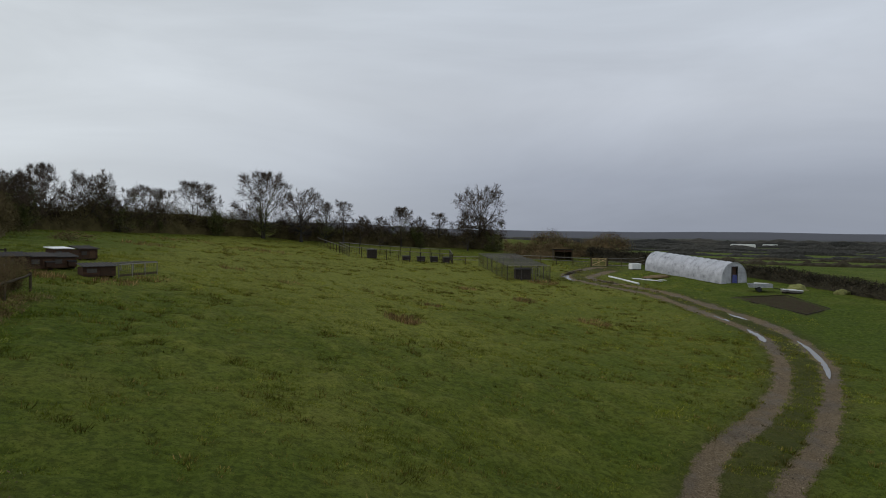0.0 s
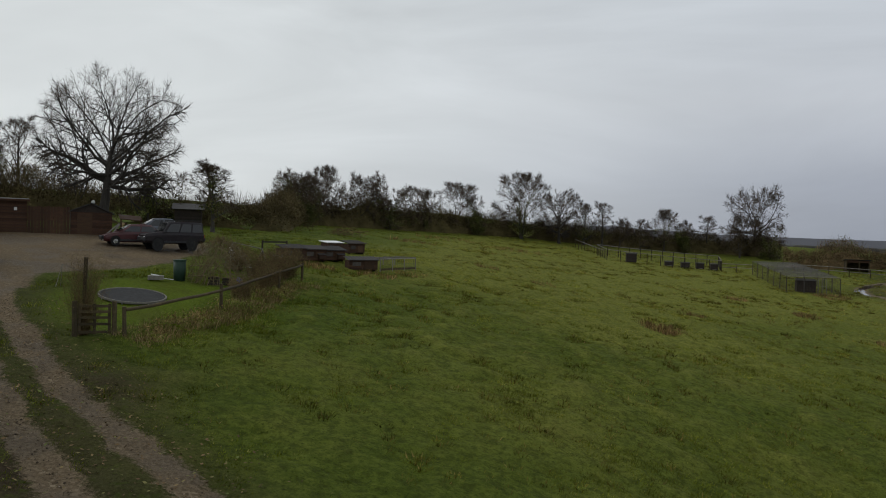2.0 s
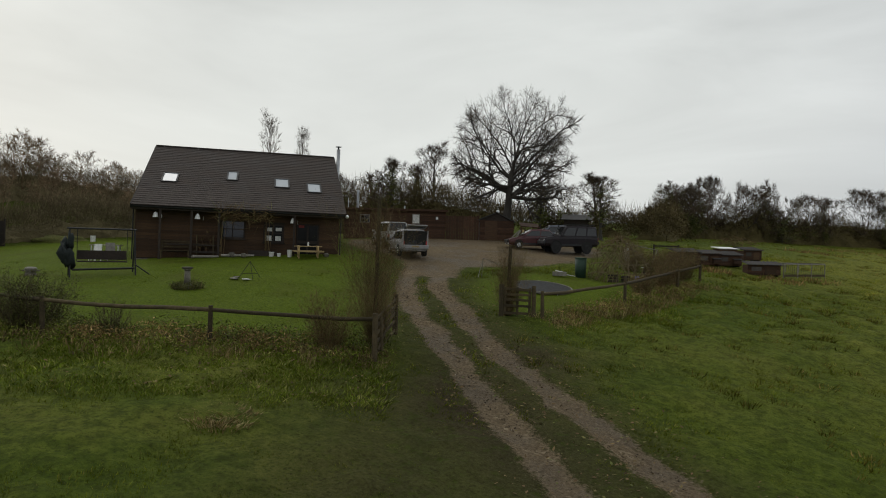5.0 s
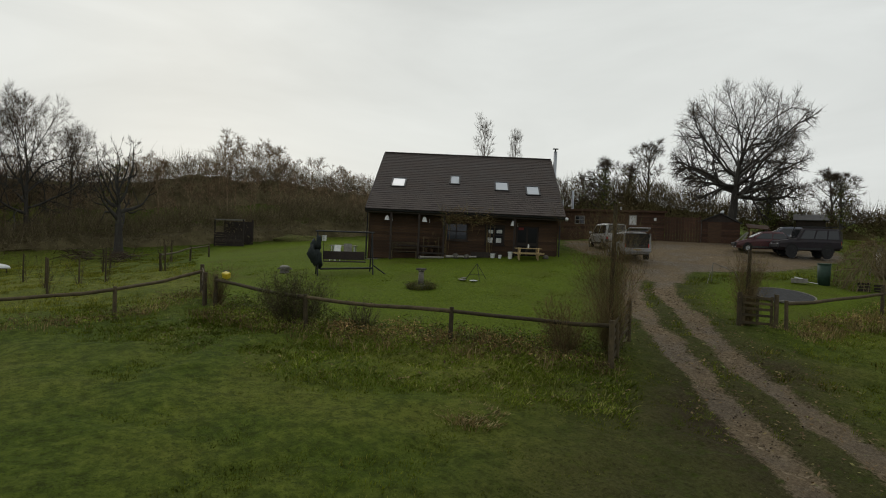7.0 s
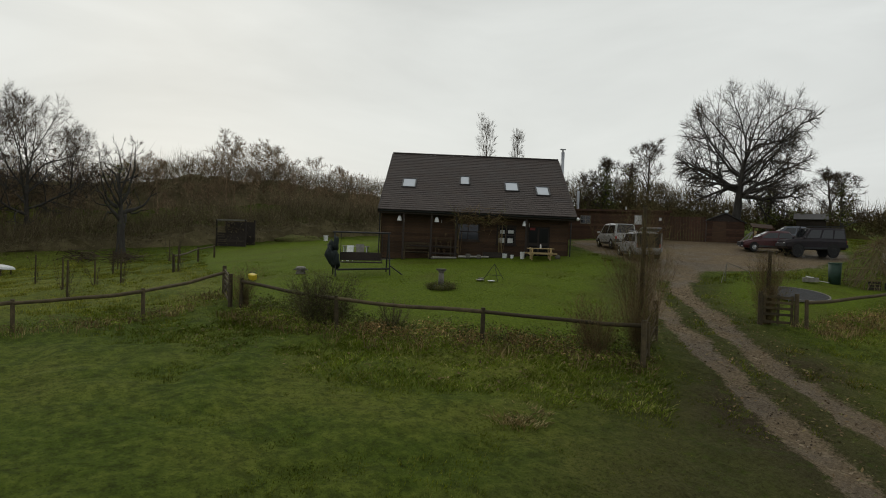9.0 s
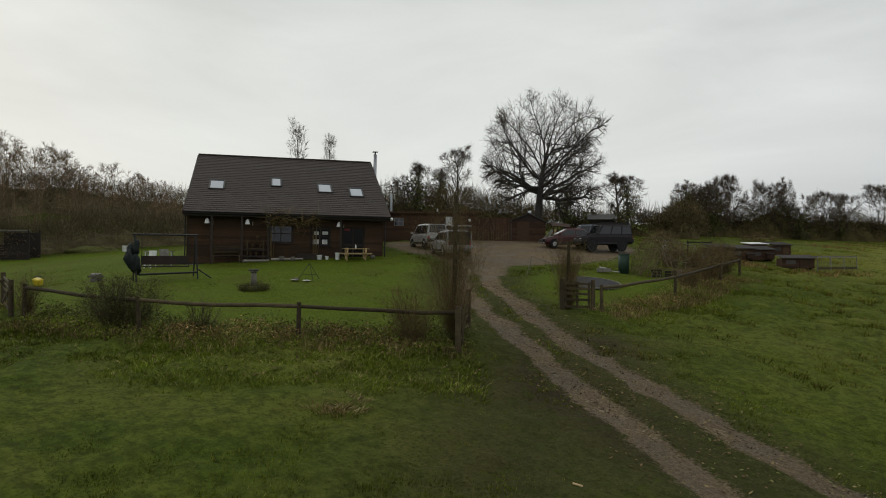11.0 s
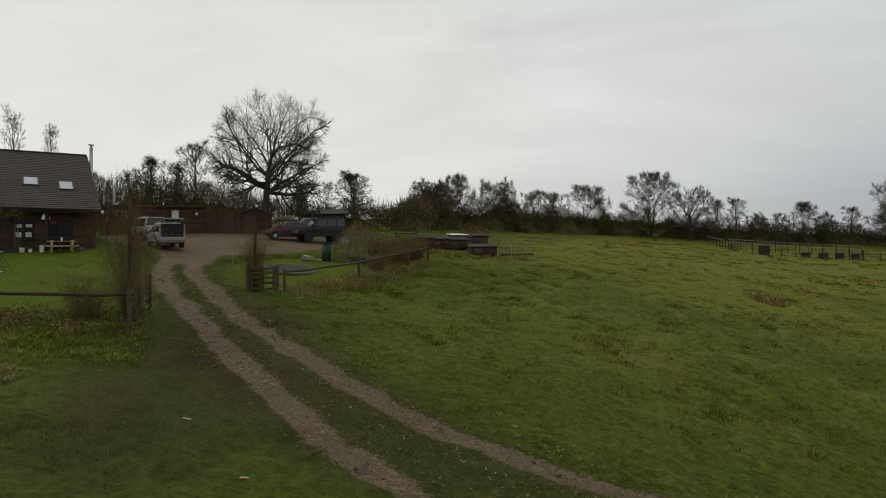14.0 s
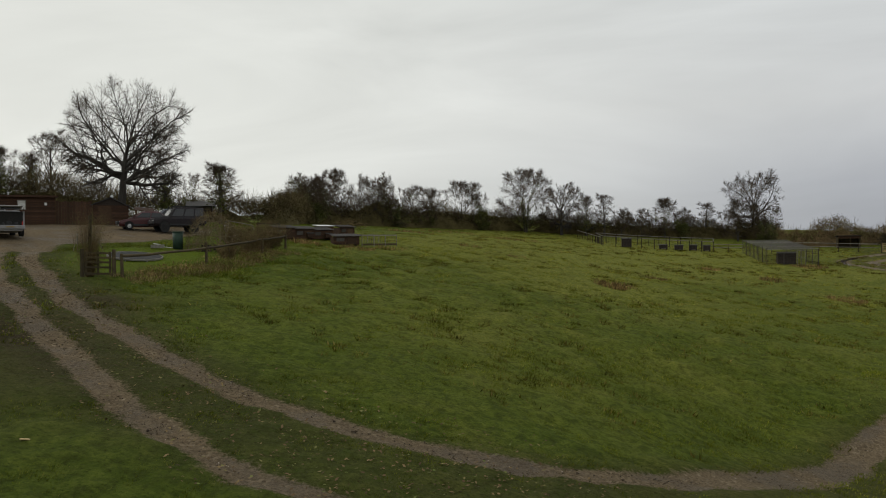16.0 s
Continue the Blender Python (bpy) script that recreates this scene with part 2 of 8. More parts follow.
M["dead_grass"] = foliage("dead_grass", [(0.0, (0.11, 0.080, 0.030)), (0.5, (0.23, 0.17, 0.070)), (1.0, (0.40, 0.31, 0.15))])
M["straw"] = foliage("flattened_straw", [(0.0, (0.25, 0.18, 0.08)), (0.5, (0.45, 0.34, 0.16)), (1.0, (0.62, 0.50, 0.28))])
M["rust_weed"] = foliage("rusty_weed", [(0.0, (0.089, 0.061, 0.026)), (0.5, (0.214, 0.140, 0.055)), (1.0, (0.411, 0.275, 0.116))])
M["far_wood"] = foliage("far_woods", [(0.0, (0.030, 0.030, 0.027)), (0.5, (0.046, 0.045, 0.040)), (1.0, (0.075, 0.070, 0.060))])
M["gravel_stone"] = foliage("gravel_stones", [(0.0, (0.05, 0.04, 0.032)), (0.5, (0.11, 0.082, 0.052)), (0.9, (0.19, 0.15, 0.105)), (1.0, (0.36, 0.31, 0.25))], 0.7)
M["timber"] = weathered("timber_cladding", (0.027, 0.014, 0.007), (0.058, 0.031, 0.016), (0.10, 0.056, 0.029), 1.6, 0.75, stretch=(1, 1, 6), fine=18)
M["dark_timber"] = weathered("dark_timber", (0.014, 0.010, 0.008), (0.030, 0.022, 0.017), (0.060, 0.046, 0.036), 2.0, 0.8, fine=16)
M["shed_wood"] = weathered("shed_wood", (0.027, 0.013, 0.008), (0.059, 0.029, 0.016), (0.104, 0.056, 0.032), 1.8, 0.8, stretch=(1.220, 1.120, 4.750), fine=15)
M["pale_wood"] = weathered("pale_wood", (0.24, 0.16, 0.07), (0.42, 0.30, 0.14), (0.58, 0.44, 0.24), 4, 0.7, fine=22)
M["fence_wood"] = weathered("fence_wood", (0.025, 0.018, 0.008), (0.059, 0.044, 0.023), (0.120, 0.092, 0.050), 3, 0.9, fine=20)
M["grey_wood"] = weathered("grey_wood", (0.10, 0.09, 0.075), (0.19, 0.175, 0.15), (0.30, 0.28, 0.25), 4, 0.85, fine=24)
M["slate"] = weathered("roof_tiles", (0.026, 0.020, 0.017), (0.048, 0.037, 0.031), (0.080, 0.062, 0.052), 0.8, 0.85, fine=9, vary=0.10)
M["felt"] = weathered("roofing_felt", (0.030, 0.028, 0.026), (0.060, 0.056, 0.053), (0.10, 0.095, 0.09), 3, 0.85)
M["bitumen"] = weathered("corrugated_bitumen", (0.015, 0.012, 0.011), (0.030, 0.026, 0.024), (0.056, 0.050, 0.046), 3, 0.8)
M["white_paint"] = weathered("white_paint", (0.55, 0.55, 0.53), (0.74, 0.74, 0.72), (0.84, 0.84, 0.82), 3, 0.5, vary=0.06)
M["off_white"] = weathered("dirty_white_plastic", (0.40, 0.40, 0.37), (0.60, 0.60, 0.57), (0.76, 0.76, 0.73), 5, 0.5, vary=0.1)
M["steel"] = weathered("galvanised_steel", (0.30, 0.31, 0.32), (0.46, 0.47, 0.48), (0.62, 0.63, 0.64), 5, 0.42, metal=0.85)
M["mesh_wire"] = weathered("rusty_wire", (0.035, 0.030, 0.026), (0.075, 0.066, 0.058), (0.14, 0.125, 0.11), 6, 0.7, metal=0.3)
M["black_iron"] = weathered("black_metal", (0.010, 0.010, 0.010), (0.022, 0.022, 0.022), (0.045, 0.044, 0.042), 5, 0.55, metal=0.4)
M["rubber"] = weathered("rubber", (0.010, 0.010, 0.010), (0.018, 0.018, 0.018), (0.032, 0.031, 0.030), 6, 0.85)
M["plastic_dark"] = weathered("dark_plastic", (0.012, 0.012, 0.013), (0.024, 0.024, 0.026), (0.045, 0.045, 0.046), 6, 0.5)
M["interior"] = weathered("dark_interior", (0.008, 0.008, 0.008), (0.016, 0.015, 0.014), (0.032, 0.029, 0.026), 6, 0.9)
M["blue_plastic"] = weathered("blue_plastic", (0.04, 0.045, 0.17), (0.07, 0.08, 0.27), (0.13, 0.15, 0.36), 6, 0.45)
M["yellow_plastic"] = weathered("yellow_plastic", (0.50, 0.36, 0.01), (0.68, 0.50, 0.02), (0.78, 0.62, 0.06), 6, 0.5)
M["green_cloth"] = weathered("dark_green_cloth", (0.010, 0.014, 0.013), (0.018, 0.024, 0.022), (0.032, 0.040, 0.036), 4, 0.85)
M["green_plastic"] = weathered("green_plastic", (0.012, 0.028, 0.018), (0.021, 0.047, 0.030), (0.036, 0.072, 0.048), 5, 0.6)
M["stone"] = weathered("weathered_stone", (0.045, 0.040, 0.030), (0.10, 0.090, 0.070), (0.19, 0.175, 0.145), 5, 0.9, depth=0.02)
M["red_cloth"] = weathered("red_card", (0.10, 0.015, 0.015), (0.16, 0.025, 0.022), (0.25, 0.05, 0.04), 6, 0.7)
M["moss"] = weathered("mossy_heap", (0.060, 0.063, 0.018), (0.130, 0.139, 0.036), (0.260, 0.242, 0.081), 6, 0.95, depth=0.06)
M["cane"] = weathered("willow_cane", (0.070, 0.050, 0.022), (0.130, 0.098, 0.048), (0.20, 0.155, 0.085), 5, 0.8)


def car_paint(name, col, rough=0.3, spec=0.35):
    m, n, l, b = material(name, rough, 0.0, spec)
    co = n.new("ShaderNodeTexCoord").outputs["Object"]
    dirt = noise_node(n, l, 3.0, 5, 0.65, co)
    dusty = tuple(0.6 * c + 0.4 * d for c, d in zip(col, (0.07, 0.058, 0.047)))
    l.new(mix(n, l, span(n, l, dirt, 0.45, 0.75, 0.05, 0.7), col, dusty), b.inputs["Base Color"])
    l.new(span(n, l, dirt, 0.4, 0.7, rough, rough + 0.3), b.inputs["Roughness"])
    b.inputs["Coat Weight"].default_value = 0.06
    b.inputs["Coat Roughness"].default_value = 0.12
    return m


M["paint_black"] = car_paint("black_car_paint", (0.014, 0.010, 0.013), 0.38, 0.22)
M["paint_red"] = car_paint("dark_red_car_paint", (0.058, 0.012, 0.014))
M["paint_silver"] = car_paint("silver_car_paint", (0.272, 0.264, 0.264))
M["paint_white"] = car_paint("pale_silver_car_paint", (0.42, 0.42, 0.40))
M["paint_grey"] = car_paint("grey_car_paint", (0.10, 0.11, 0.13))


def glass(name, tint, rough=0.06, coat=0.6, spec=0.6):
    m, n, l, b = material(name, rough, 0.0, spec)
    b.inputs["Base Color"].default_value = (*tint, 1)
    b.inputs["IOR"].default_value = 1.45
    b.inputs["Coat Weight"].default_value = coat
    return m


M["glass"] = glass("window_glass", (0.012, 0.014, 0.015))
M["car_glass"] = glass("car_glass", (0.012, 0.013, 0.014), 0.06, 0.2, 0.5)
M["door_glass"] = glass("door_glass", (0.010, 0.010, 0.010), 0.12, 0.0, 0.25)
# pale base colour stands for the sky mirrored in the roof windows
M["skylight"] = glass("sky_coloured_glass", (0.34, 0.37, 0.40), 0.05)
M["lens_red"] = weathered("tail_lamp_red", (0.22, 0.008, 0.008), (0.34, 0.015, 0.015), (0.45, 0.03, 0.03), 6, 0.3)
M["lens_clear"] = weathered("headlamp_clear", (0.45, 0.45, 0.45), (0.6, 0.6, 0.6), (0.72, 0.72, 0.72), 6, 0.2)
M["chrome"] = weathered("dull_chrome", (0.35, 0.35, 0.35), (0.5, 0.5, 0.5), (0.65, 0.65, 0.65), 6, 0.25, metal=1.0)


def water_material():
    m, n, l, b = material("puddle_water", 0.03, 0.0, 0.9)
    b.inputs["Base Color"].default_value = (0.055, 0.045, 0.035, 1)
    geo = n.new("ShaderNodeNewGeometry").outputs["Position"]
    bump(n, l, b, noise_node(n, l, 3.0, 2, 0.5, geo), 0.04, 0.02)
    return m


M["water"] = water_material()


def poly_film():
    m, n, l, b = material("polythene_film", 0.35, 0.0, 0.5)
    co = n.new("ShaderNodeTexCoord").outputs["Object"]
    dirt = noise_node(n, l, 1.2, 6, 0.65, co)
    l.new(ramp(n, l, dirt, [(0.30, (0.24, 0.24, 0.25)), (0.50, (0.40, 0.40, 0.42)), (0.75, (0.56, 0.56, 0.58))]), b.inputs["Base Color"])
    b.inputs["Subsurface Weight"].default_value = 0.0
    l.new(span(n, l, dirt, 0.3, 0.7, 0.25, 0.55), b.inputs["Roughness"])
    bump(n, l, b, noise_node(n, l, 1.1, 4, 0.5, co), 0.2, 0.03)
    return m


M["film"] = poly_film()

# ---- helpers for things and parts ----
def put_mesh(name, verts, faces, mat, smooth=False):
    me = bpy.data.meshes.new(name)
    me.from_pydata([tuple(v) for v in verts], [], [tuple(f) for f in faces])
    me.materials.append(mat)
    if smooth:
        me.polygons.foreach_set("use_smooth", [True] * len(me.polygons))
    me.update()
    return me


def stuff(name, arrays, mat, label, category, kind="stuff"):
    return tagged(new(name, put_mesh(name, arrays[0], arrays[1], mat)), label, category, "", kind)


def thing(name, label, category, x=0.0, y=0.0, z=0.0, turn=0.0, group="", kind=""):
    ob = new(name)
    ob.empty_display_size = 0.2
    ob.matrix_basis = pose(x, y, z, 0, 0, turn)
    return tagged(ob, label, category, group, kind)


def part(name, bm, mat, parent, label="", smooth=False, bevel=0.0):
    """One bmesh as one mesh object under a thing or a part, in the parent's own axes."""
    if bevel:
        bmesh.ops.bevel(bm, geom=list(bm.edges), offset=bevel, segments=1, affect="EDGES", clamp_overlap=True)
    me = bpy.data.meshes.new(name)
    bm.to_mesh(me)
    bm.free()
    me.materials.append(mat)
    if smooth:
        me.polygons.foreach_set("use_smooth", [True] * len(me.polygons))
    ob = new(name, me)
    ob.parent = parent
    if label:
        ob["label"] = label
    return ob


def share(name, mesh, parent, m):
    ob = new(name, mesh)
    ob.parent = parent
    ob.matrix_basis = m
    return ob


def box(bm, sx, sy, sz, x=0.0, y=0.0, z=0.0, rx=0.0, ry=0.0, rz=0.0, taper=1.0):
    """A box whose middle is at x, y, z; taper narrows its top."""
    r = bmesh.ops.create_cube(bm, size=1.0)
    for v in r["verts"]:
        k = taper if v.co.z > 0 else 1.0
        v.co = Vector((v.co.x * sx * k, v.co.y * sy * k, v.co.z * sz))
    bmesh.ops.transform(bm, matrix=pose(x, y, z, rx, ry, rz), verts=r["verts"])
    return bm


def boxes(*rows):
    bm = bmesh.new()
    for row in rows:
        box(bm, *row)
    return bm


def tube(bm, a, b, r0, r1=None, sides=8, caps=True):
    a, b = Vector(a), Vector(b)
    d = b - a
    r = bmesh.ops.create_cone(bm, cap_ends=caps, segments=sides, radius1=r0, radius2=r0 if r1 is None else r1, depth=d.length)
    bmesh.ops.transform(bm, matrix=Matrix.Translation((a + b) / 2) @ d.to_track_quat("Z", "Y").to_matrix().to_4x4(), verts=r["verts"])
    return bm


def rod(a, b, r0, r1=None, sides=8):
    return tube(bmesh.new(), a, b, r0, r1, sides)


def prism(bm, outline, y0, y1):
    """Extrudes an outline of (x, z) from y0 to y1."""
    lo = [bm.verts.new((x, y0, z)) for x, z in outline]
    hi = [bm.verts.new((x, y1, z)) for x, z in outline]
    bm.faces.new(lo)
    bm.faces.new(hi[::-1])
    for i in range(len(lo)):
        j = (i + 1) % len(lo)
        bm.faces.new((lo[i], hi[i], hi[j], lo[j]))
    bmesh.ops.recalc_face_normals(bm, faces=list(bm.faces))
    return bm


def lumpy(bm, r, x=0, y=0, z=0, sx=1, sy=1, sz=1, rough=0.25, seed=0, sub=2):
    s = bmesh.ops.create_icosphere(bm, subdivisions=sub, radius=r)
    for v in s["verts"]:
        k = 1 + rough * noise.noise(v.co * (1.6 / r) + Vector((seed * 3.1, seed * 1.7, 0)))
        v.co = Vector((v.co.x * sx * k + x, v.co.y * sy * k + y, v.co.z * sz * k + z))
    return bm


# ---- the lie of the land ----
LAND = [2.712, 3.34, -2.15, -0.67, 2.174, -0.235, -8.657, 4.322, 2.869, -4.006, 0.971, 0.293, 2.15, 2.273, -1.695, 5.498, -2.685, 0.079, -0.002, -1.655, -1.231]


def ease(x, lo, hi):
    t = np.clip((x - lo) / (hi - lo), 0, 1)
    return t * t * (3 - 2 * t)


def wave(x, y, scale, seed=0.0):
    """Slow smooth undulation between -1 and 1."""
    return (np.sin(x * scale + seed) * np.cos(y * scale * 0.83 + 1.7 * seed) + np.sin((x * 0.6 + y * 0.8) * scale * 1.9 + 2.3 * seed) * 0.6 + np.cos((x * 0.8 - y * 0.6) * scale * 1.3 + seed)) / 2.6


LATTICE = np.random.default_rng(9).uniform(-1, 1, (256, 256))


def rough(x, y, size):
    """Irregular value noise, with hummocks about that many metres across."""
    u, v = np.asarray(x) / size + 1000.3, np.asarray(y) / size + 1000.7
    i, j = np.floor(u).astype(int), np.floor(v).astype(int)
    a, b = u - i, v - j
    a, b = a * a * (3 - 2 * a), b * b * (3 - 2 * b)
    g = lambda p, q: LATTICE[p % 256, q % 256]
    return (g(i, j) * (1 - a) + g(i + 1, j) * a) * (1 - b) + (g(i, j + 1) * (1 - a) + g(i + 1, j + 1) * a) * b


def land(x, y):
    x, y = np.asarray(x, float), np.asarray(y, float)
    cx, cy = np.clip(x, -92, 66), np.clip(y, -10, 138)
    u, v = cx / 50, (cy - 55) / 60
    core, k = 0 * u, 0
    for i in range(6):
        for j in range(6 - i):
            core = core + LAND[k] * u**i * v**j
            k += 1
    core = np.clip(core, -4, 11) - 1.5 * np.exp(-((x - 13) ** 2 + (y - 25) ** 2) / 84.5)
    west = -1.0 * x + 0.10 * (y - 40)
    far = 5.5 + 18 * ease(west, 75, 340) + 20 * ease(west, 300, 1800) - 4.5 * ease(-west, -10, 70) - 5 * ease(-west, 60, 700) - 7 * ease(np.hypot(x, y), 170, 520) * ease(-west, 0, 60)
    r = np.hypot(x, y)
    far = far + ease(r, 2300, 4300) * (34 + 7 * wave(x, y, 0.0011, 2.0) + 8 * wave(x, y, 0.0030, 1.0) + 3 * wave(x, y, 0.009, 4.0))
    inside = ease(x, -125, -88) * (1 - ease(x, 60, 92)) * ease(y, -45, -8) * (1 - ease(y, 134, 175))
    return core * inside + far * (1 - inside)


def ground_z(x, y):
    return float(land(x, y))


# wheel ruts of the farm track, from the yard past the camera and round to the polytunnel
RUT_INNER = [(-23.5, 28.0), (-22, 26), (-18.0, 22.8), (-13.6, 19.6), (-11, 18.2), (-8.7, 17), (-5.8, 15.6), (-3.8, 14.9), (-1.8, 14.6), (0.6, 14.6), (3.0, 14.9), (5.0, 15.9), (6.9, 17.6), (9.0, 20.2), (11.0, 22.9), (12.8, 25.2), (14.2, 27.6), (17.0, 31.9), (22.5, 37.3), (26.4, 41.8), (30.2, 46.9), (33.9, 53.3), (36.4, 59.6), (36.8, 64), (36.2, 71.7), (35, 80.5), (31.6, 86.7), (29.6, 92.5), (30.6, 97), (34, 101.5), (38, 104)]
RUT_OUTER = [(-27.5, 30.5), (-23.6, 25.6), (-20.0, 22.1), (-17.1, 20.1), (-12.6, 16.8), (-8.5, 14.1), (-5.3, 12.1), (-3.1, 11.1), (-1.3, 10.4), (1.2, 10.4), (4.0, 11.3), (7.4, 13.6), (10.8, 17.0), (14.0, 21.6), (16.8, 25.9), (19.7, 29.7), (23.9, 33.9), (30.5, 42.2), (33.6, 46.6), (36.4, 51.0), (38.8, 57.4), (39.8, 62.5), (40.1, 66.8), (38.9, 73.4), (37.6, 81.6), (34.2, 88.2), (32.4, 92.5), (33.6, 95.3), (38, 100)]
YARD = [(-23.9, 27.0), (-25.2, 27.6), (-27.6, 29.5), (-31, 31.2), (-36, 33.5), (-39.5, 36.5), (-36, 43), (-31.5, 46.5), (-26.6, 48.4), (-24.2, 46.4), (-22.9, 41), (-22.6, 36.4), (-24.0, 32.6), (-23.9, 30.2), (-23.0, 28.2)]
LAWN_WEST = [(-17.2, 17.6), (-20.2, 13.6), (-23.5, 10.4), (-27.5, 9.2), (-32, 9.6), (-45, 12.5), (-60, 17), (-71, 22), (-72, 36), (-48, 33), (-31, 30.5), (-24.8, 26.0), (-20.8, 21.6)]
LAWN_EAST = [(-17.0, 24.6), (-16.2, 30), (-17.5, 34.5), (-20.6, 35), (-22.4, 31.5), (-21.6, 28), (-19.4, 24.8)]
BED = [(43.6, 78.0), (51.0, 78.8), (50.8, 70.8), (46.6, 68.6)]


def path_distance(x, y, line):
    best = np.full(np.shape(x), 1e9)
    for (ax, ay), (bx, by) in zip(line, line[1:]):
        dx, dy = bx - ax, by - ay
        t = np.clip(((x - ax) * dx + (y - ay) * dy) / (dx * dx + dy * dy), 0, 1)
        best = np.minimum(best, np.hypot(x - ax - t * dx, y - ay - t * dy))
    return best


def within(x, y, loop):
    """Signed distance to a closed outline, positive inside."""
    d = path_distance(x, y, loop + loop[:1])
    inside = np.zeros(np.shape(x), bool)
    for (ax, ay), (bx, by) in zip(loop, loop[1:] + loop[:1]):
        if ay != by:
            inside ^= ((ay > y) != (by > y)) & (x < (bx - ax) * (y - ay) / (by - ay) + ax)
    return np.where(inside, d, -d)


def smooth_line(line, step=0.5):
    """A Catmull-Rom curve through the points of a line."""
    p = [np.array(q, float) for q in line]
    p = [2 * p[0] - p[1]] + p + [2 * p[-1] - p[-2]]
    out = []
    for a, b, c, d in zip(p, p[1:], p[2:], p[3:]):
        n = max(2, int(np.linalg.norm(c - b) / step))
        for i in range(n):
            t = i / n
            out.append(tuple(0.5 * (2 * b + (c - a) * t + (2 * a - 5 * b + 4 * c - d) * t * t + (3 * b - a - 3 * c + d) * t**3)))
    return out + [tuple(p[-2])]


RUT_A, RUT_B = smooth_line(RUT_INNER, 1.5), smooth_line(RUT_OUTER, 1.5)


def graded(lo, a, b, hi, step, mid_lo, mid_hi, mid):
    """Coordinates that are close between a and b, wider out to mid_lo and mid_hi, and open out to the horizon."""
    core = list(np.arange(a, b + 1e-6, step))
    down, s = [], mid
    x = a
    while x > lo:
        s = mid if x > mid_lo else s * 1.22
        x -= s
        down.append(max(x, lo))
    up, s = [], mid
    x = core[-1]
    while x < hi:
        s = mid if x < mid_hi else s * 1.22
        x += s
        up.append(min(x, hi))
    return np.array(down[::-1] + core + up)


def make_ground():
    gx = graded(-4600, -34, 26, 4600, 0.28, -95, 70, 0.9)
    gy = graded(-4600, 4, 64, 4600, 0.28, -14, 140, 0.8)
    X, Y = np.meshgrid(gx, gy)
    Z = land(X, Y)
    near = (np.abs(X) < 110) & (Y > -40) & (Y < 170)
    gravel, lawn, soil, dry_lit = (np.zeros(X.shape) for _ in range(4))
    x, y = X[near], Y[near]
    d = np.minimum(path_distance(x, y, RUT_A), path_distance(x, y, RUT_B))
    wide = 0.40 + 0.22 * ease(x, 2, 12) + 0.14 * rough(x, y, 1.3) + 0.08 * rough(x, y, 0.5)
    rut = 1 - ease(d, wide - 0.30, wide + 0.42)
    yard = ease(within(x, y, YARD) + 0.5 * wave(x, y, 1.1, 1), -0.7, 0.9)
    gravel[near] = np.maximum(rut, yard * 0.95)
    lawn[near] = np.maximum(ease(within(x, y, LAWN_WEST), -0.9, 0.6), ease(within(x, y, LAWN_EAST), -0.6, 0.6))
    track = np.exp(-((path_distance(x, y, RUT_A) + path_distance(x, y, RUT_B)) / 5.5) ** 4)
    soil[near] = np.maximum(0.62 * track, ease(within(x, y, BED), -0.25, 0.15))
    patch = lambda px, py, r: np.exp(-((x - px) ** 2 + (y - py) ** 2) / r**2)
    soil[near] += 0.5 * patch(-10.5, 11.5, 3.0) + 0.55 * patch(-13.2, 14.6, 2.6) + 0.4 * patch(-9, 8.5, 3.0) + 0.45 * patch(-13, 21.5, 2.0) + 0.5 * patch(38, 106, 5)
    dry_lit[near] = 0.75 * patch(4.4, 51.3, 2.0) + 0.5 * patch(2.1, 79, 3.2) + 0.6 * patch(22, 62, 2.4) + 0.5 * patch(0, 66, 9) + 0.7 * patch(10, 92, 20) + 0.7 * patch(-10, 100, 18) + 0.5 * patch(-2, 80, 14) + 0.5 * patch(-8, 60, 12) + 0.3 * patch(6, 48, 8) + 0.4 * patch(-14, 27, 2.2) + 0.4 * patch(-18, 12.5, 2.5)
    mound = np.maximum(rough(x, y, 0.85) + 0.4 * rough(x, y, 0.4) - 0.15, 0) * ease(x, -19, -13) * (1 - ease(x, 8, 22)) * ease(y, 24, 34) * (1 - ease(y, 80, 110)) * (1 - lawn[near])
    # the far field is drier, and paler too for the brighter light there
    dry_lit[near] += 0.55 * mound + 0.36 * ease(x, -14, -7) * ease(y, 14, 26) * (1 - ease(y, 40, 60)) * (0.75 + 0.6 * rough(x, y, 5.0)) + ease(y, 34, 74) * ease(x, -24, -14) * (1 - ease(x, 30, 40)) * (0.50 + 0.30 * rough(x, y, 8.0)) + 0.45 * ease(-x, 29, 33) * (1 - ease(y, 9, 14)) * (0.7 + 0.4 * rough(x, y, 3.0))
    Z[near] += 0.15 * mound - 0.06 * rut * (1 - yard) + (0.075 * np.maximum(rough(x, y, 0.75), -0.3) + 0.06 * np.maximum(rough(x, y, 0.42), 0) + 0.07 * rough(x, y, 1.9)) * (1 - 0.9 * yard) * (1 - 0.6 * lawn[near]) * (1 - 0.5 * rut)
    # the far valley: winter fields of different greens, and dark woods
    ny, nx = X.shape
    verts = np.stack([X.ravel(), Y.ravel(), Z.ravel()], 1)
    i = (np.arange(ny - 1)[:, None] * nx + np.arange(nx - 1)[None]).ravel()
    quads = np.stack([i, i + 1, i + nx + 1, i + nx], 1)
    me = bpy.data.meshes.new("ground")
    me.vertices.add(len(verts))
    me.vertices.foreach_set("co", verts.ravel())
    me.loops.add(quads.size)
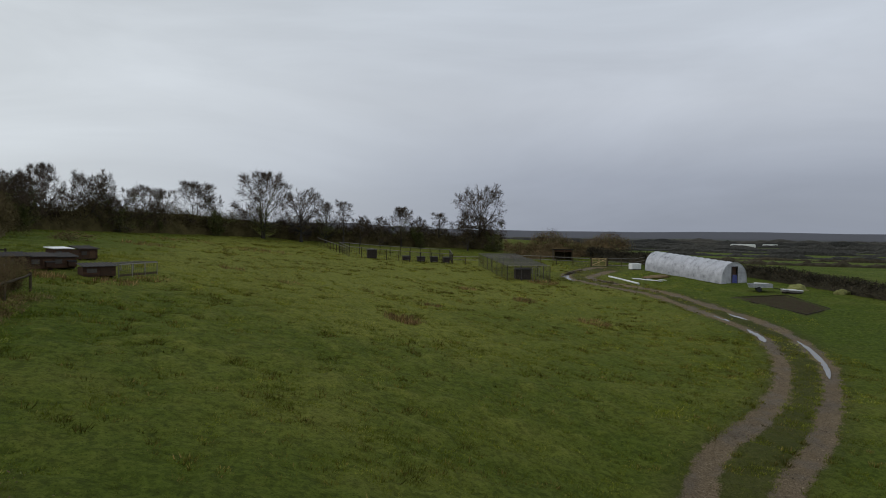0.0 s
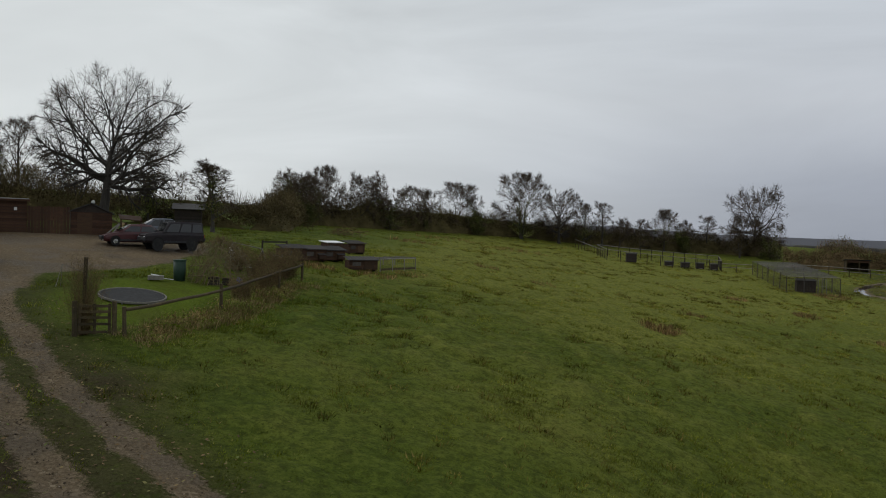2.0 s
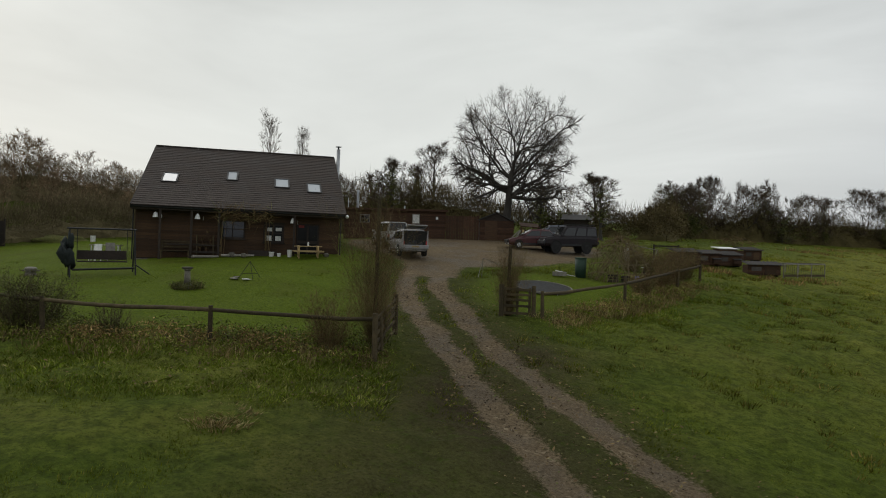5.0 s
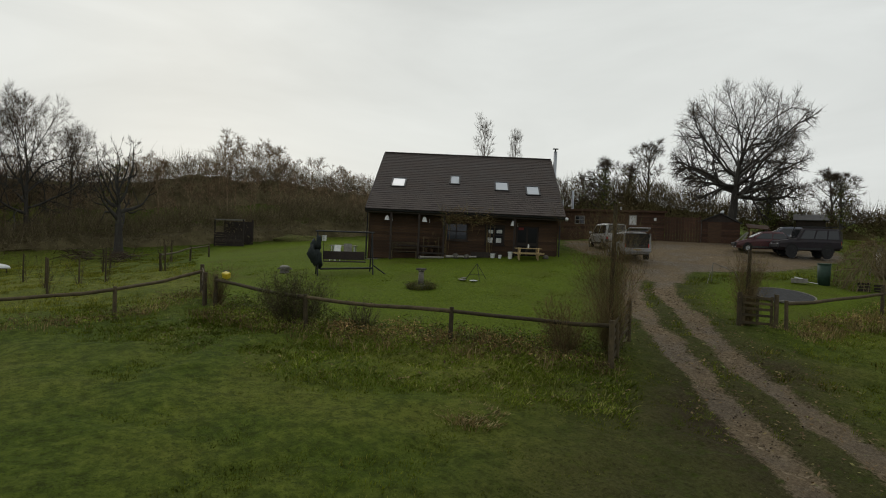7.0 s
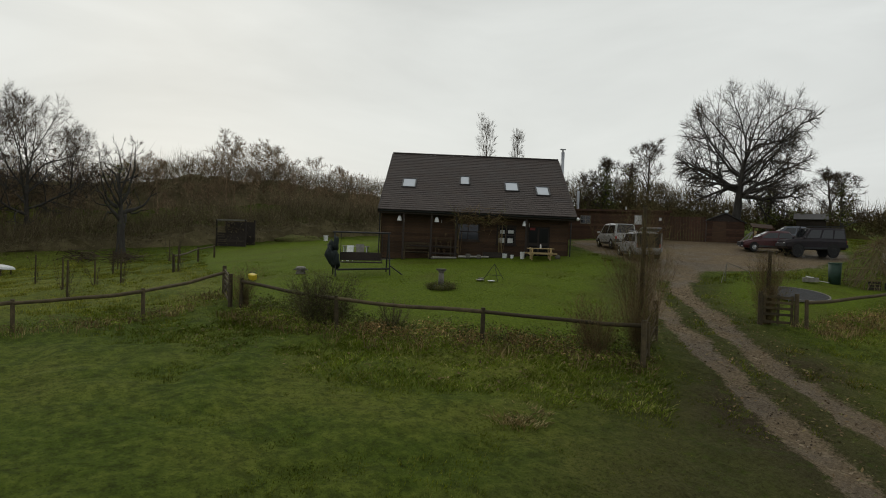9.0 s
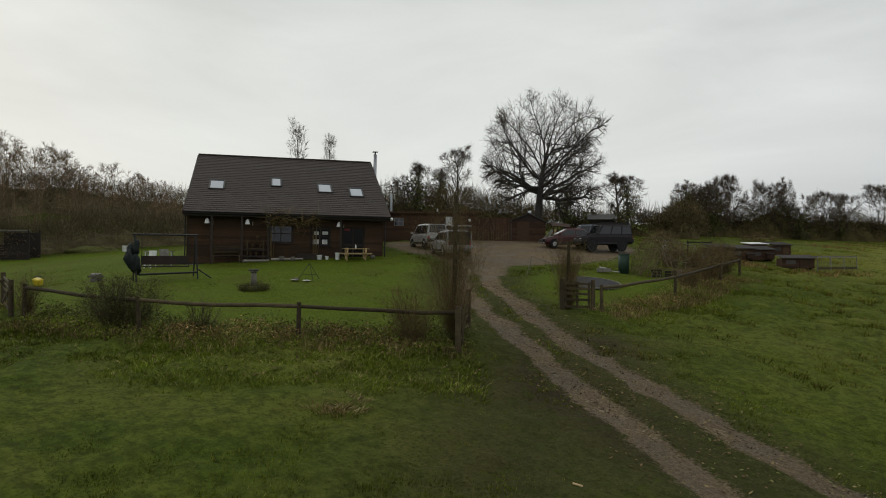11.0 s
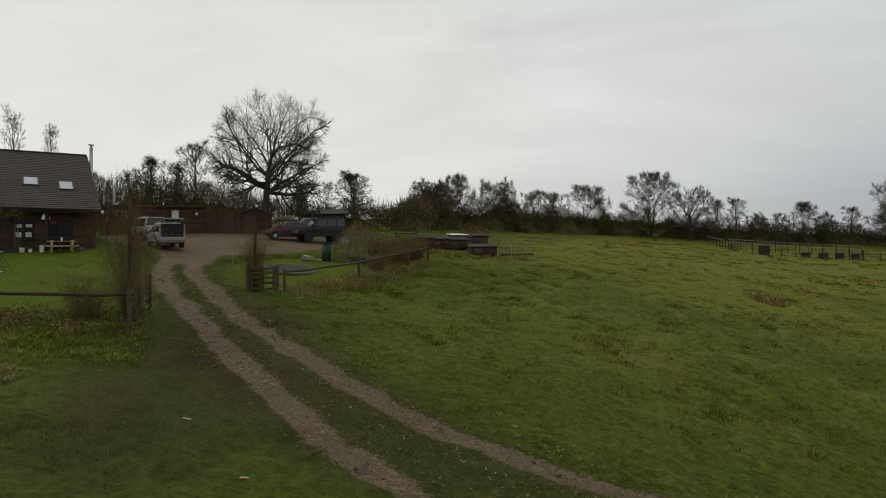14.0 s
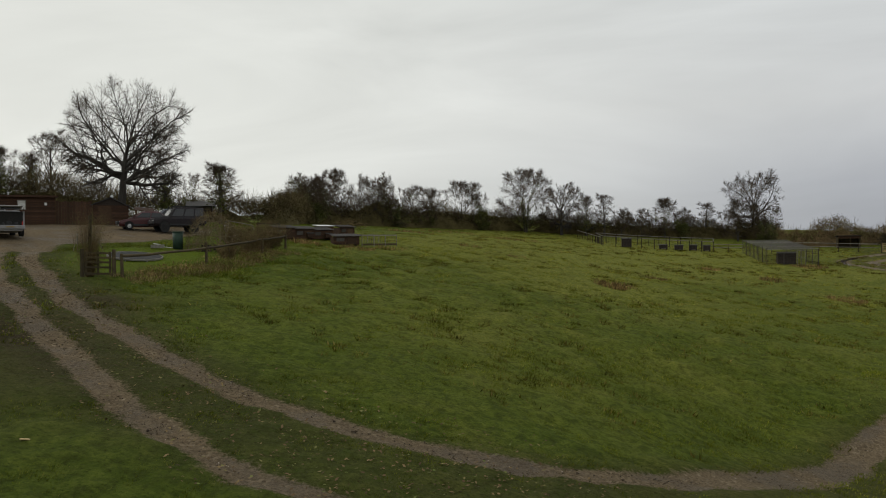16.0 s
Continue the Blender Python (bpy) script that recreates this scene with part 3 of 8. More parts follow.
    me.loops.foreach_set("vertex_index", quads.ravel())
    me.polygons.add(len(quads))
    me.polygons.foreach_set("loop_start", np.arange(0, quads.size, 4))
    me.polygons.foreach_set("use_smooth", np.ones(len(quads), bool))
    me.update(calc_edges=True)
    for key, values in (("gravel", gravel), ("lawn", lawn), ("soil", np.clip(soil, 0, 1)), ("dry_lit", np.clip(dry_lit, 0, 1))):
        me.attributes.new(key, "FLOAT", "POINT").data.foreach_set("value", values.ravel())
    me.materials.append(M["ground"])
    return tagged(new("ground", me), "rough green winter pasture crossed by a rutted gravel track", "ground", "", "structure")


make_ground()


def puddle(line, width, seed):
    """A shallow sheet of water lying in a rut, with an uneven edge."""
    line = smooth_line(line, 0.3)
    z = min(ground_z(*p) for p in line) * 0.35 + sum(ground_z(*p) for p in line) / len(line) * 0.65
    left, right = [], []
    for i, (p, q) in enumerate(zip(line, line[1:] + [line[-1]])):
        d = Vector((q[0] - p[0], q[1] - p[1], 0)) if q != p else d
        nrm = Vector((-d.y, d.x, 0)).normalized()
        t = i / (len(line) - 1)
        w = width * (math.sin(math.pi * min(max(t, 0.02), 0.98)) ** 0.5) * (0.75 + 0.5 * noise.noise(Vector((i * 0.35, seed, 0))))
        zz = ground_z(*p) - 0.012
        left.append((p[0] + nrm.x * w * 0.5, p[1] + nrm.y * w * 0.5, zz))
        right.append((p[0] - nrm.x * w * 0.6, p[1] - nrm.y * w * 0.6, zz))
    verts, n = left + right, len(left)
    faces = [(k, k + 1, n + k + 1, n + k) for k in range(n - 1)]
    ob = new("puddle", put_mesh("puddle", verts, faces, M["water"]))
    return tagged(ob, "shallow rain puddle lying in the track rut", "puddle", "puddles in the track")


puddle([(39.0, 58.6), (38.2, 55.6), (36.2, 50.9), (34.2, 47.6)], 0.60, 1)
puddle([(36.9, 62.9), (36.5, 60.2), (35.8, 58.2)], 0.75, 2)
puddle([(36.9, 69.0), (37.0, 66.2)], 0.7, 3)
puddle([(38.6, 70.4), (39.2, 66.8)], 0.6, 4)
puddle([(29.2, 90.6), (29.3, 94.6), (31.0, 97.8), (34.2, 101.6)], 1.5, 5)
puddle([(32.6, 91.6), (34.4, 88.0)], 0.9, 6)
puddle([(-9.95, 14.55), (-9.6, 14.28), (-9.25, 14.05)], 0.34, 7)

# ---- trees and hedges ----
def rand_dir(rng):
    v = rng.normal(size=3)
    return v / np.linalg.norm(v)


class Wood:
    """Collects the tubes and twigs of one tree as plain arrays."""

    def __init__(self, seed):
        self.rng = np.random.default_rng(seed)
        self.v, self.f, self.tv, self.tf = [], [], [], []

    def tube(self, pts, rad, sides):
        base = len(self.v)
        for i, (p, r) in enumerate(zip(pts, rad)):
            d = pts[min(i + 1, len(pts) - 1)] - pts[max(i - 1, 0)]
            d = d / (np.linalg.norm(d) + 1e-9)
            a = np.cross(d, (0.31, 0.95, 0.05))
            a /= np.linalg.norm(a) + 1e-9
            b = np.cross(d, a)
            for k in range(sides):
                t = 2 * math.pi * k / sides
                self.v.append(p + r * (math.cos(t) * a + math.sin(t) * b))
        for i in range(len(pts) - 1):
            for k in range(sides):
                q = base + i * sides
                self.f.append((q + k, q + (k + 1) % sides, q + sides + (k + 1) % sides, q + sides + k))

    def twig(self, p, d, length, r):
        a = np.cross(d, (0.3, 0.2, 0.93))
        a /= np.linalg.norm(a) + 1e-9
        b = np.cross(d, a)
        q = len(self.tv)
        self.tv += [p + r * a, p + r * (-0.5 * a + 0.87 * b), p + r * (-0.5 * a - 0.87 * b), p + d * length]
        self.tf += [(q, q + 1, q + 3), (q + 1, q + 2, q + 3), (q + 2, q, q + 3)]

    def leaves(self, spots, spread, size, count):
        v, f = [], []
        for s in spots:
            for _ in range(count):
                c = s + self.rng.normal(size=3) * spread
                a, b = rand_dir(self.rng), rand_dir(self.rng)
                k = size * self.rng.uniform(0.5, 1.3)
                q = len(v)
                v += [c - a * k, c + b * k * 0.7, c + a * k, c - b * k * 0.7]
                f.append((q, q + 1, q + 2, q + 3))
        return v, f


def bare_tree(seed, trunk=0.28, top=0.55, limbs=9, rise=(15, 65), wide=0.42, tall=0.40, centre=0.60, girth=0.045, kids=(8, 7), twigs=6, tip=0.011, twig_len=0.55, lean=(0.0, 0.0), boughs=(), up=(0.02, 0.03, 0.02), kink=(0.10, 0.16, 0.20), reach=0.62, stems=1, spread=0.8):
    """A leafless tree ten units high: a trunk, limbs that fork into branches and fine twigs, all kept within a rounded crown."""
    w = Wood(seed)
    rng = w.rng
    mid, size = np.array((lean[0] * 10, lean[1] * 10, centre * 10)), np.array((wide * 10, wide * 10, tall * 10))
    edge = 1 + 0.16 * rng.normal(size=12)

    def outside(p):
        q = (p - mid) / size
        a = (math.atan2(q[1], q[0]) / 6.2832 * 12) % 12
        k = int(a) % 12
        e = edge[k] * (1 - a % 1) + edge[(k + 1) % 12] * (a % 1)
        return q @ q > 0.72 + 0.28 * e

    def frame_at(axis):
        a = np.cross(axis, (0.31, 0.95, 0.05))
        a /= np.linalg.norm(a) + 1e-9
        return a, np.cross(axis, a)

    def branch(p, d, length, r, level):
        n = max(3, int(length / (0.55, 0.42, 0.34)[level]))
        pts, rad = [p], [r]
        for i in range(n):
            d = d + kink[level] * rng.normal(size=3) + np.array((0, 0, up[level]))
            d /= np.linalg.norm(d)
            p = p + d * length / n
            pts.append(p)
            rad.append(max(r * (1 - 0.74 * (i + 1) / n), tip))
            if i and outside(p):
                break
        m = len(pts) - 1
        if r > tip * 1.9:
            w.tube(pts, rad, 6 if r > 0.16 else 4 if r > 0.05 else 3)
        else:
            for a, b, q in zip(pts, pts[1:], rad):
                e = b - a
                k = np.linalg.norm(e)
                w.twig(a, e / k, k * 1.15, q)
        if level == 2:
            for _ in range(twigs):
                t = rng.uniform(0.1, 1) * m
                i = min(int(t), m - 1)
                e = d + spread * rand_dir(rng) + np.array((0, 0, 2.2 * up[2]))
                w.twig(pts[i] + (pts[i + 1] - pts[i]) * (t - i), e / np.linalg.norm(e), twig_len * rng.uniform(0.5, 1.25), tip * 0.75)
            return
        phase = rng.uniform(0, 6.28)
        for j in range(kids[level]):
            f = 0.16 + 0.84 * (j + rng.uniform(0.15, 0.85)) / kids[level]
            i = min(int(f * m), m - 1)
            axis = pts[i + 1] - pts[i]
            axis /= np.linalg.norm(axis)
            a, b = frame_at(axis)
            g, t = phase + 2.4 * j, radians(rng.uniform(32, 62))
            q = axis * math.cos(t) + (a * math.cos(g) + b * math.sin(g)) * math.sin(t)
            branch(pts[i] + (pts[i + 1] - pts[i]) * (f * m - i), q, length * (0.68 - 0.30 * f) * rng.uniform(0.75, 1.2), rad[i] * 0.58, level + 1)
        for g in (-1, 1):
            a, b = frame_at(d)
            q = d + 0.42 * g * (a * math.cos(phase) + b * math.sin(phase))
            branch(pts[-1], q / np.linalg.norm(q), length * 0.34, rad[-1] * 0.9, level + 1)

    for stem in range(stems):
        out = np.array((math.cos(2.1 * stem + seed), math.sin(2.1 * stem + seed), 0)) * (0.22 if stems > 1 else 0.0)
        n = 12
        line, rad = [], []
        bend = np.cumsum(rng.normal(0, 0.05, (n + 1, 2)), axis=0)
        for i in range(n + 1):
            f = i / n
            base = out * (0.6 + 3.2 * f * top)
            line.append(np.array((lean[0] * 10 * f ** 0.8 + bend[i, 0] * f + base[0], lean[1] * 10 * f ** 0.8 + bend[i, 1] * f + base[1], -0.3 + (top * 10 + 0.3) * f)))
            rad.append(girth * 10 * (1.0 + 0.5 * max(0, 1 - 7 * f)) * (1 - 0.80 * max(0.0, f - 0.15)) / (1 if stems == 1 else 1.5))
        w.tube(line, rad, 9)
        at = lambda z: (np.array([np.interp(z, [q[2] for q in line], [q[k] for q in line]) for k in range(3)]), float(np.interp(z, [q[2] for q in line], rad)))
        per = limbs if stems == 1 else limbs // 2 + 1
        for j in range(per):
            f = (j + rng.uniform(0.1, 0.9)) / per
            p, r = at((trunk + (top - trunk) * f) * 10)
            az = 2.4 * j + seed + rng.uniform(-0.4, 0.4) + 2.1 * stem
            el = radians(rise[0] + (rise[1] - rise[0]) * f + rng.uniform(-9, 9))
            branch(p, np.array((math.cos(az) * math.cos(el), math.sin(az) * math.cos(el), math.sin(el))), wide * 10 * 2 * reach * rng.uniform(0.8, 1.15), r * 0.62, 0)
        p, r = at(top * 10 - 0.05)
        for g in range(2):
            q = np.array((0.35 * math.cos(seed + 3.1 * g), 0.35 * math.sin(seed + 3.1 * g), 1.0))
            branch(p, q / np.linalg.norm(q), (centre + tall - top) * 10 * 0.9, r * 0.8, 0)
        for z, az, el, length, k in boughs:
            p, r = at(z * 10)
            az, el = radians(az), radians(el)
            branch(p, np.array((math.cos(az) * math.cos(el), math.sin(az) * math.cos(el), math.sin(el))), length * 10, r * k, 0)
    return w


OAKS = [bare_tree(k, 0.18, 0.52, 11, (0, 62), 0.46, 0.40, 0.61, 0.036, (7, 6), 5, 0.028, 0.75, reach=0.8) for k in (11, 12)]
ASHES = [bare_tree(k, 0.10, 0.58, 11, (2, 62), 0.40, 0.46, 0.56, 0.026, (6, 6), 5, 0.028, 0.85, up=(0.03, 0.04, 0.04), kink=(0.08, 0.13, 0.18), stems=1 + k % 2, reach=0.8) for k in (21, 22, 23)]
THORNS = [bare_tree(k, 0.04, 0.45, 9, (8, 66), 0.48, 0.52, 0.50, 0.020, (5, 5), 6, 0.028, 0.95, kink=(0.12, 0.18, 0.22), stems=1 + k % 2, reach=0.8) for k in (31, 32, 33)]
TALL = [bare_tree(k, 0.12, 0.62, 12, (12, 66), 0.42, 0.47, 0.54, 0.023, (8, 6), 6, 0.013, 0.6, up=(0.03, 0.04, 0.03), kink=(0.08, 0.14, 0.18), reach=0.78) for k in (71, 72)]
THINS = [bare_tree(k, 0.20, 0.86, 10, (36, 66), 0.19, 0.44, 0.58, 0.020, (5, 4), 6, 0.018, 0.65, up=(0.05, 0.06, 0.05)) for k in (41, 42)]
DEAD = [bare_tree(51, 0.22, 0.55, 6, (14, 46), 0.44, 0.46, 0.60, 0.066, (3, 2), 2, 0.032, 0.5, kink=(0.20, 0.28, 0.30), boughs=((0.52, -38, 80, 0.62, 0.9), (0.46, -38, 52, 0.62, 0.85), (0.42, 142, 48, 0.50, 0.7)))]
GREAT = [bare_tree(64, 0.27, 0.54, 9, (8, 62), 0.47, 0.41, 0.59, 0.043, (9, 8), 8, 0.0080, 0.52, lean=(0.062, 0.042), up=(0.0, 0.015, 0.01), kink=(0.13, 0.18, 0.22), boughs=((0.30, 34, 2, 0.58, 0.55), (0.33, 214, 20, 0.55, 0.6), (0.31, 352, 0, 0.48, 0.45), (0.34, 120, 10, 0.46, 0.5), (0.36, 250, 6, 0.48, 0.5), (0.40, 60, 22, 0.50, 0.5), (0.42, 180, 30, 0.50, 0.5)), reach=0.70)]
MESHES = {}


def tree(name, label, x, y, height, wide, seed, kinds, ivy=0.0, twig="twig", turn=0.0, category="tree", group="", bark="bark"):
    """A bare tree of that height and crown width, with a trunk and a crown of fine twigs, and ivy up the middle if asked."""
    w = kinds[seed % len(kinds)]
    key = id(w)
    if key not in MESHES:
        allv = np.array(w.v + w.tv)
        MESHES[key] = (put_mesh("trunk", w.v, w.f, M[bark], True), put_mesh("crown", w.tv, w.tf, M[twig]), np.percentile(allv[:, 2], 99.8), 2 * np.percentile(np.hypot(allv[:, 0], allv[:, 1]), 98))
    trunk, crown, tall, across = MESHES[key]
    ob = thing(name, label, category, x, y, ground_z(x, y), turn + seed * 47, group)
    s = Matrix.Diagonal((wide / across, wide / across, height / tall, 1))
    share("trunk", trunk, ob, s)
    share("crown", crown, ob, s)["label"] = "fine bare twigs"
    if ivy:
        rng = np.random.default_rng(seed)
        pts = np.array(w.v) * np.array((wide / across, wide / across, height / tall))
        rr = np.hypot(pts[:, 0], pts[:, 1])
        inner = pts[(rr < wide * 0.34) & (pts[:, 2] > 0.2) & (pts[:, 2] < height * 0.88)]
        pick = inner[rng.integers(0, len(inner), int(330 * ivy))]
        v, f = w.leaves(pick, 0.26, 0.10, 18)
        share("ivy", put_mesh("ivy", v, f, M["ivy"]), ob, Matrix())["label"] = "dark evergreen ivy over the limbs"
    return ob


def merged(items):
    v, f, n = [], [], 0
    for vv, ff in items:
        v.append(np.asarray(vv, float).reshape(-1, 3))
        f += [tuple(i + n for i in q) for q in ff]
        n += len(v[-1])
    return np.concatenate(v), f


def scrub(line, height, depth, seed, leaf=0.20, per_metre=60, core=0.62, top_var=0.35, twigs=10, twig_len=0.9):
    """A hedge or belt of scrub along a line: a dark ragged mass of stems, small leaf clumps and bare shoots."""
    rng = np.random.default_rng(seed)
    pts = np.array(smooth_line(line, 1.0))
    v, f = [], []
    length = np.r_[0, np.cumsum(np.linalg.norm(np.diff(pts, axis=0), axis=1))]
    high_at = lambda s: np.interp(s, np.linspace(0, length[-1], len(height)), height) if isinstance(height, tuple) else height
    h_at = lambda s: high_at(s) * (1 + top_var * wave(s, 0.0 * s + seed, 0.55, seed) + 0.5 * top_var * wave(s, 0.0 * s, 1.7, seed + 2))
    # the dense inside, as an uneven bank
    rows, cols = len(pts), 9
    for i, p in enumerate(pts):
        t = pts[min(i + 1, rows - 1)] - pts[max(i - 1, 0)]
        nrm = np.array((-t[1], t[0])) / (np.hypot(*t) + 1e-9)
        for c in range(cols):
            a = math.pi * c / (cols - 1)
            k = core * min(1, (i + 0.05) / 3, (rows - 1 - i + 0.05) / 3) * (1 + 0.30 * noise.noise(Vector((length[i] * 0.5, c * 0.7, seed))) + 0.14 * noise.noise(Vector((length[i] * 1.7, c * 2.1, seed))))
            q = p + nrm * math.cos(a) * depth * 0.5 * k * 1.25
            v.append((q[0], q[1], ground_z(*q) - 0.15 + math.sin(a) * h_at(np.array(length[i])) * k))
    for i in range(rows - 1):
        for c in range(cols - 1):
            f.append((i * cols + c, i * cols + c + 1, (i + 1) * cols + c + 1, (i + 1) * cols + c))
    total = length[-1]
    n = int(per_metre * total)
    s = rng.uniform(0, total, n)
    px, py = np.interp(s, length, pts[:, 0]), np.interp(s, length, pts[:, 1])
    side = rng.normal(0, 0.33, n) * depth
    i = np.clip(np.searchsorted(length, s), 1, rows - 1)
    t = pts[i] - pts[i - 1]
    t /= np.linalg.norm(t, axis=1, keepdims=True)
    px, py = px - t[:, 1] * side, py + t[:, 0] * side
    up = np.sqrt(rng.uniform(0.02, 1, n)) * h_at(s) * np.sqrt(np.clip(1.1 - (side / depth / 0.85) ** 2, 0.06, 1.1)) * rng.uniform(0.72, 1.08, n)
    gz = land(px, py)
    q = len(v)
    c = np.stack([px, py, gz + up], 1)
    a, b = rng.normal(size=(n, 3)), rng.normal(size=(n, 3))
    a /= np.linalg.norm(a, axis=1, keepdims=True)
    b /= np.linalg.norm(b, axis=1, keepdims=True)
    k = (leaf * rng.uniform(0.5, 1.4, n))[:, None]
    quad = np.stack([c - a * k, c + b * k * 0.14, c + a * k, c - b * k * 0.14], 1).reshape(-1, 3)
    leaves = [(q + 4 * j, q + 4 * j + 1, q + 4 * j + 2, q + 4 * j + 3) for j in range(n)]
    v = np.concatenate([np.array(v), quad])
    # shoots that stand out of the top
    m = int(twigs * total)
    s = rng.uniform(0, total, m)
    px, py = np.interp(s, length, pts[:, 0]) + rng.normal(0, depth * 0.25, m), np.interp(s, length, pts[:, 1]) + rng.normal(0, depth * 0.25, m)
    p0 = np.stack([px, py, land(px, py) + h_at(s) * rng.uniform(0.4, 0.95, m)], 1)
    d = np.stack([rng.normal(0, 0.35, m), rng.normal(0, 0.35, m), np.ones(m)], 1)
    d /= np.linalg.norm(d, axis=1, keepdims=True)
    ln = (twig_len * rng.uniform(0.4, 1.3, m))[:, None]
    r = 0.014
    q = len(v)
    tw = np.stack([p0 + np.array((r, 0, 0)), p0 + np.array((-r, r, 0)), p0 + np.array((-r, -r, 0)), p0 + d * ln], 1).reshape(-1, 3)
    tfs = []
    for j in range(m):
        o = q + 4 * j
        tfs += [(o, o + 1, o + 3), (o + 1, o + 2, o + 3), (o + 2, o, o + 3)]
    return np.concatenate([v, tw]), f + leaves + tfs


POPLARS = [bare_tree(k, 0.05, 0.93, 22, (58, 78), 0.115, 0.50, 0.52, 0.013, (3, 2), 5, 0.011, 0.55, up=(0.06, 0.08, 0.08), kink=(0.04, 0.07, 0.10), reach=1.1, spread=0.5) for k in (22, 23)]
# the great bare tree at the back of the yard
tree("oak_tree", "great bare spreading oak with a thick dark trunk behind the yard", -32.75, 45.95, 11.3, 10.3, 11, GREAT, turn=-11 * 47)
# poplars beyond the house
tree("poplar_tree", "tall narrow bare poplar rising behind the house roof", -56.9, 42.4, 11.7, 2.5, 2, POPLARS, twig="twig_pale", bark="twig_pale", group="poplars behind the house")
tree("poplar_tree", "tall narrow bare poplar rising behind the house roof", -54.9, 44.9, 10.2, 2.1, 3, POPLARS, twig="twig_pale", bark="twig_pale", group="poplars behind the house")

BELT = "trees along the far field edge"
for x, y, h, w, seed, plan, ivy, label in (
    (-39.0, 91.0, 6.6, 6.5, 31, ASHES, 1.5, "ivy-clad tree in the hedge along the field edge"),
    (-35.9, 95.5, 7.6, 5.4, 32, ASHES, 0.0, "bare ash tree in the hedge along the field edge"),
    (-32.6, 99.8, 7.0, 6.4, 33, THORNS, 0.0, "bare thorn tree in the hedge along the field edge"),
    (-29.0, 103.0, 5.6, 6.6, 34, THORNS, 0.3, "twiggy thorn tree in the hedge along the field edge"),
    (-25.7, 109.1, 6.0, 5.2, 35, THORNS, 0.5, "twiggy thorn tree with some ivy at the field edge"),
    (-21.8, 115.1, 7.4, 6.6, 36, ASHES, 0.0, "bare ash tree at the field edge"),
    (-19.0, 115.5, 5.8, 4.0, 37, THORNS, 1.5, "small ivy-covered tree at the field edge"),
    (-37.2, 93.0, 6.4, 5.6, 72, THORNS, 0.3, "twiggy thorn tree in the hedge along the field edge"),
    (-31.0, 102.0, 7.4, 5.0, 73, ASHES, 0.2, "bare ash tree in the hedge along the field edge"),
    (-27.4, 106.5, 6.2, 5.6, 74, THORNS, 0.2, "twiggy thorn tree in the hedge along the field edge"),
    (-34.5, 86.0, 6.2, 5.0, 75, THORNS, 0.5, "twiggy thorn tree beside the field"),
    (-12.1, 119.5, 9.9, 9.6, 38, ASHES, 0.5, "tall bare ash with several stems at the field edge"),
    (-6.2, 120.0, 7.9, 7.6, 39, OAKS, 0.0, "round-headed bare oak at the field edge"),
    (-2.4, 122.1, 6.6, 5.4, 40, ASHES, 0.2, "bare ash tree at the field edge"),
    (0.5, 124.1, 6.7, 4.0, 41, THINS, 0.0, "slim bare birch at the field edge"),
    (3.3, 124.1, 4.5, 4.6, 42, THORNS, 0.0, "low bare thorn at the field edge"),
    (6.5, 124.9, 4.6, 4.2, 43, THORNS, 0.0, "low bare thorn at the field edge"),
    (10.3, 125.7, 6.3, 5.8, 44, ASHES, 0.1, "bare ash tree at the field edge"),
    (13.4, 125.4, 4.9, 3.8, 45, THORNS, 1.5, "ivy-covered thorn at the field edge"),
    (16.9, 127.0, 5.6, 3.6, 46, THINS, 0.0, "slim bare tree at the field edge"),
    (24.3, 127.6, 10.2, 9.2, 47, OAKS, 0.0, "lone bare oak at the end of the tree belt"),
    (21.5, 124.0, 6.4, 6.6, 48, THORNS, 0.0, "bushy bare thorn below the lone oak"),
    (25.8, 123.6, 5.2, 5.6, 49, THORNS, 0.6, "dark bushy thorn below the lone oak"),
):
    tree("tree", label, x, y, h * 1.08, w, seed, plan, ivy, group=BELT)

YARD_TREES = "small trees behind the yard"
for x, y, h, w, seed, plan, ivy, label in (
    (-36.8, 67.5, 6.2, 4.6, 51, THINS, 0.0, "slim bare tree beyond the parked cars"),
    (-49.5, 51.2, 7.2, 3.6, 52, THINS, 0.35, "bare tree with an ivy-covered stem behind the outbuilding"),
    (-49.9, 57.7, 9.2, 4.4, 53, THINS, 0.0, "tall slim bare tree behind the outbuilding"),
    (-51.2, 56.2, 7.2, 3.2, 54, THINS, 0.3, "bare tree with ivy at its foot behind the outbuilding"),
    (-50.7, 50.1, 5.8, 3.4, 55, THORNS, 0.2, "bushy thorn behind the outbuilding"),
    (-53.0, 48.0, 5.8, 3.6, 56, THORNS, 0.25, "bushy thorn behind the outbuilding"),
    (-59.0, 47.0, 6.6, 2.8, 59, THINS, 0.0, "slim bare tree behind the house flue"),
    (-37.6, 58.5, 4.6, 2.6, 77, THINS, 0.3, "slim bare tree in the gap of the hedge"),
    (-30.2, 56.2, 5.6, 3.6, 57, THINS, 0.1, "slim bare tree beside the garden shed"),
    (-36.6, 60.6, 4.8, 4.0, 58, THORNS, 0.1, "low bare thorn beside the garden shed"),
):
    tree("tree", label, x, y, h, w, seed, plan, ivy, group=YARD_TREES)

WOOD_EDGE = "trees at the edge of the wood"
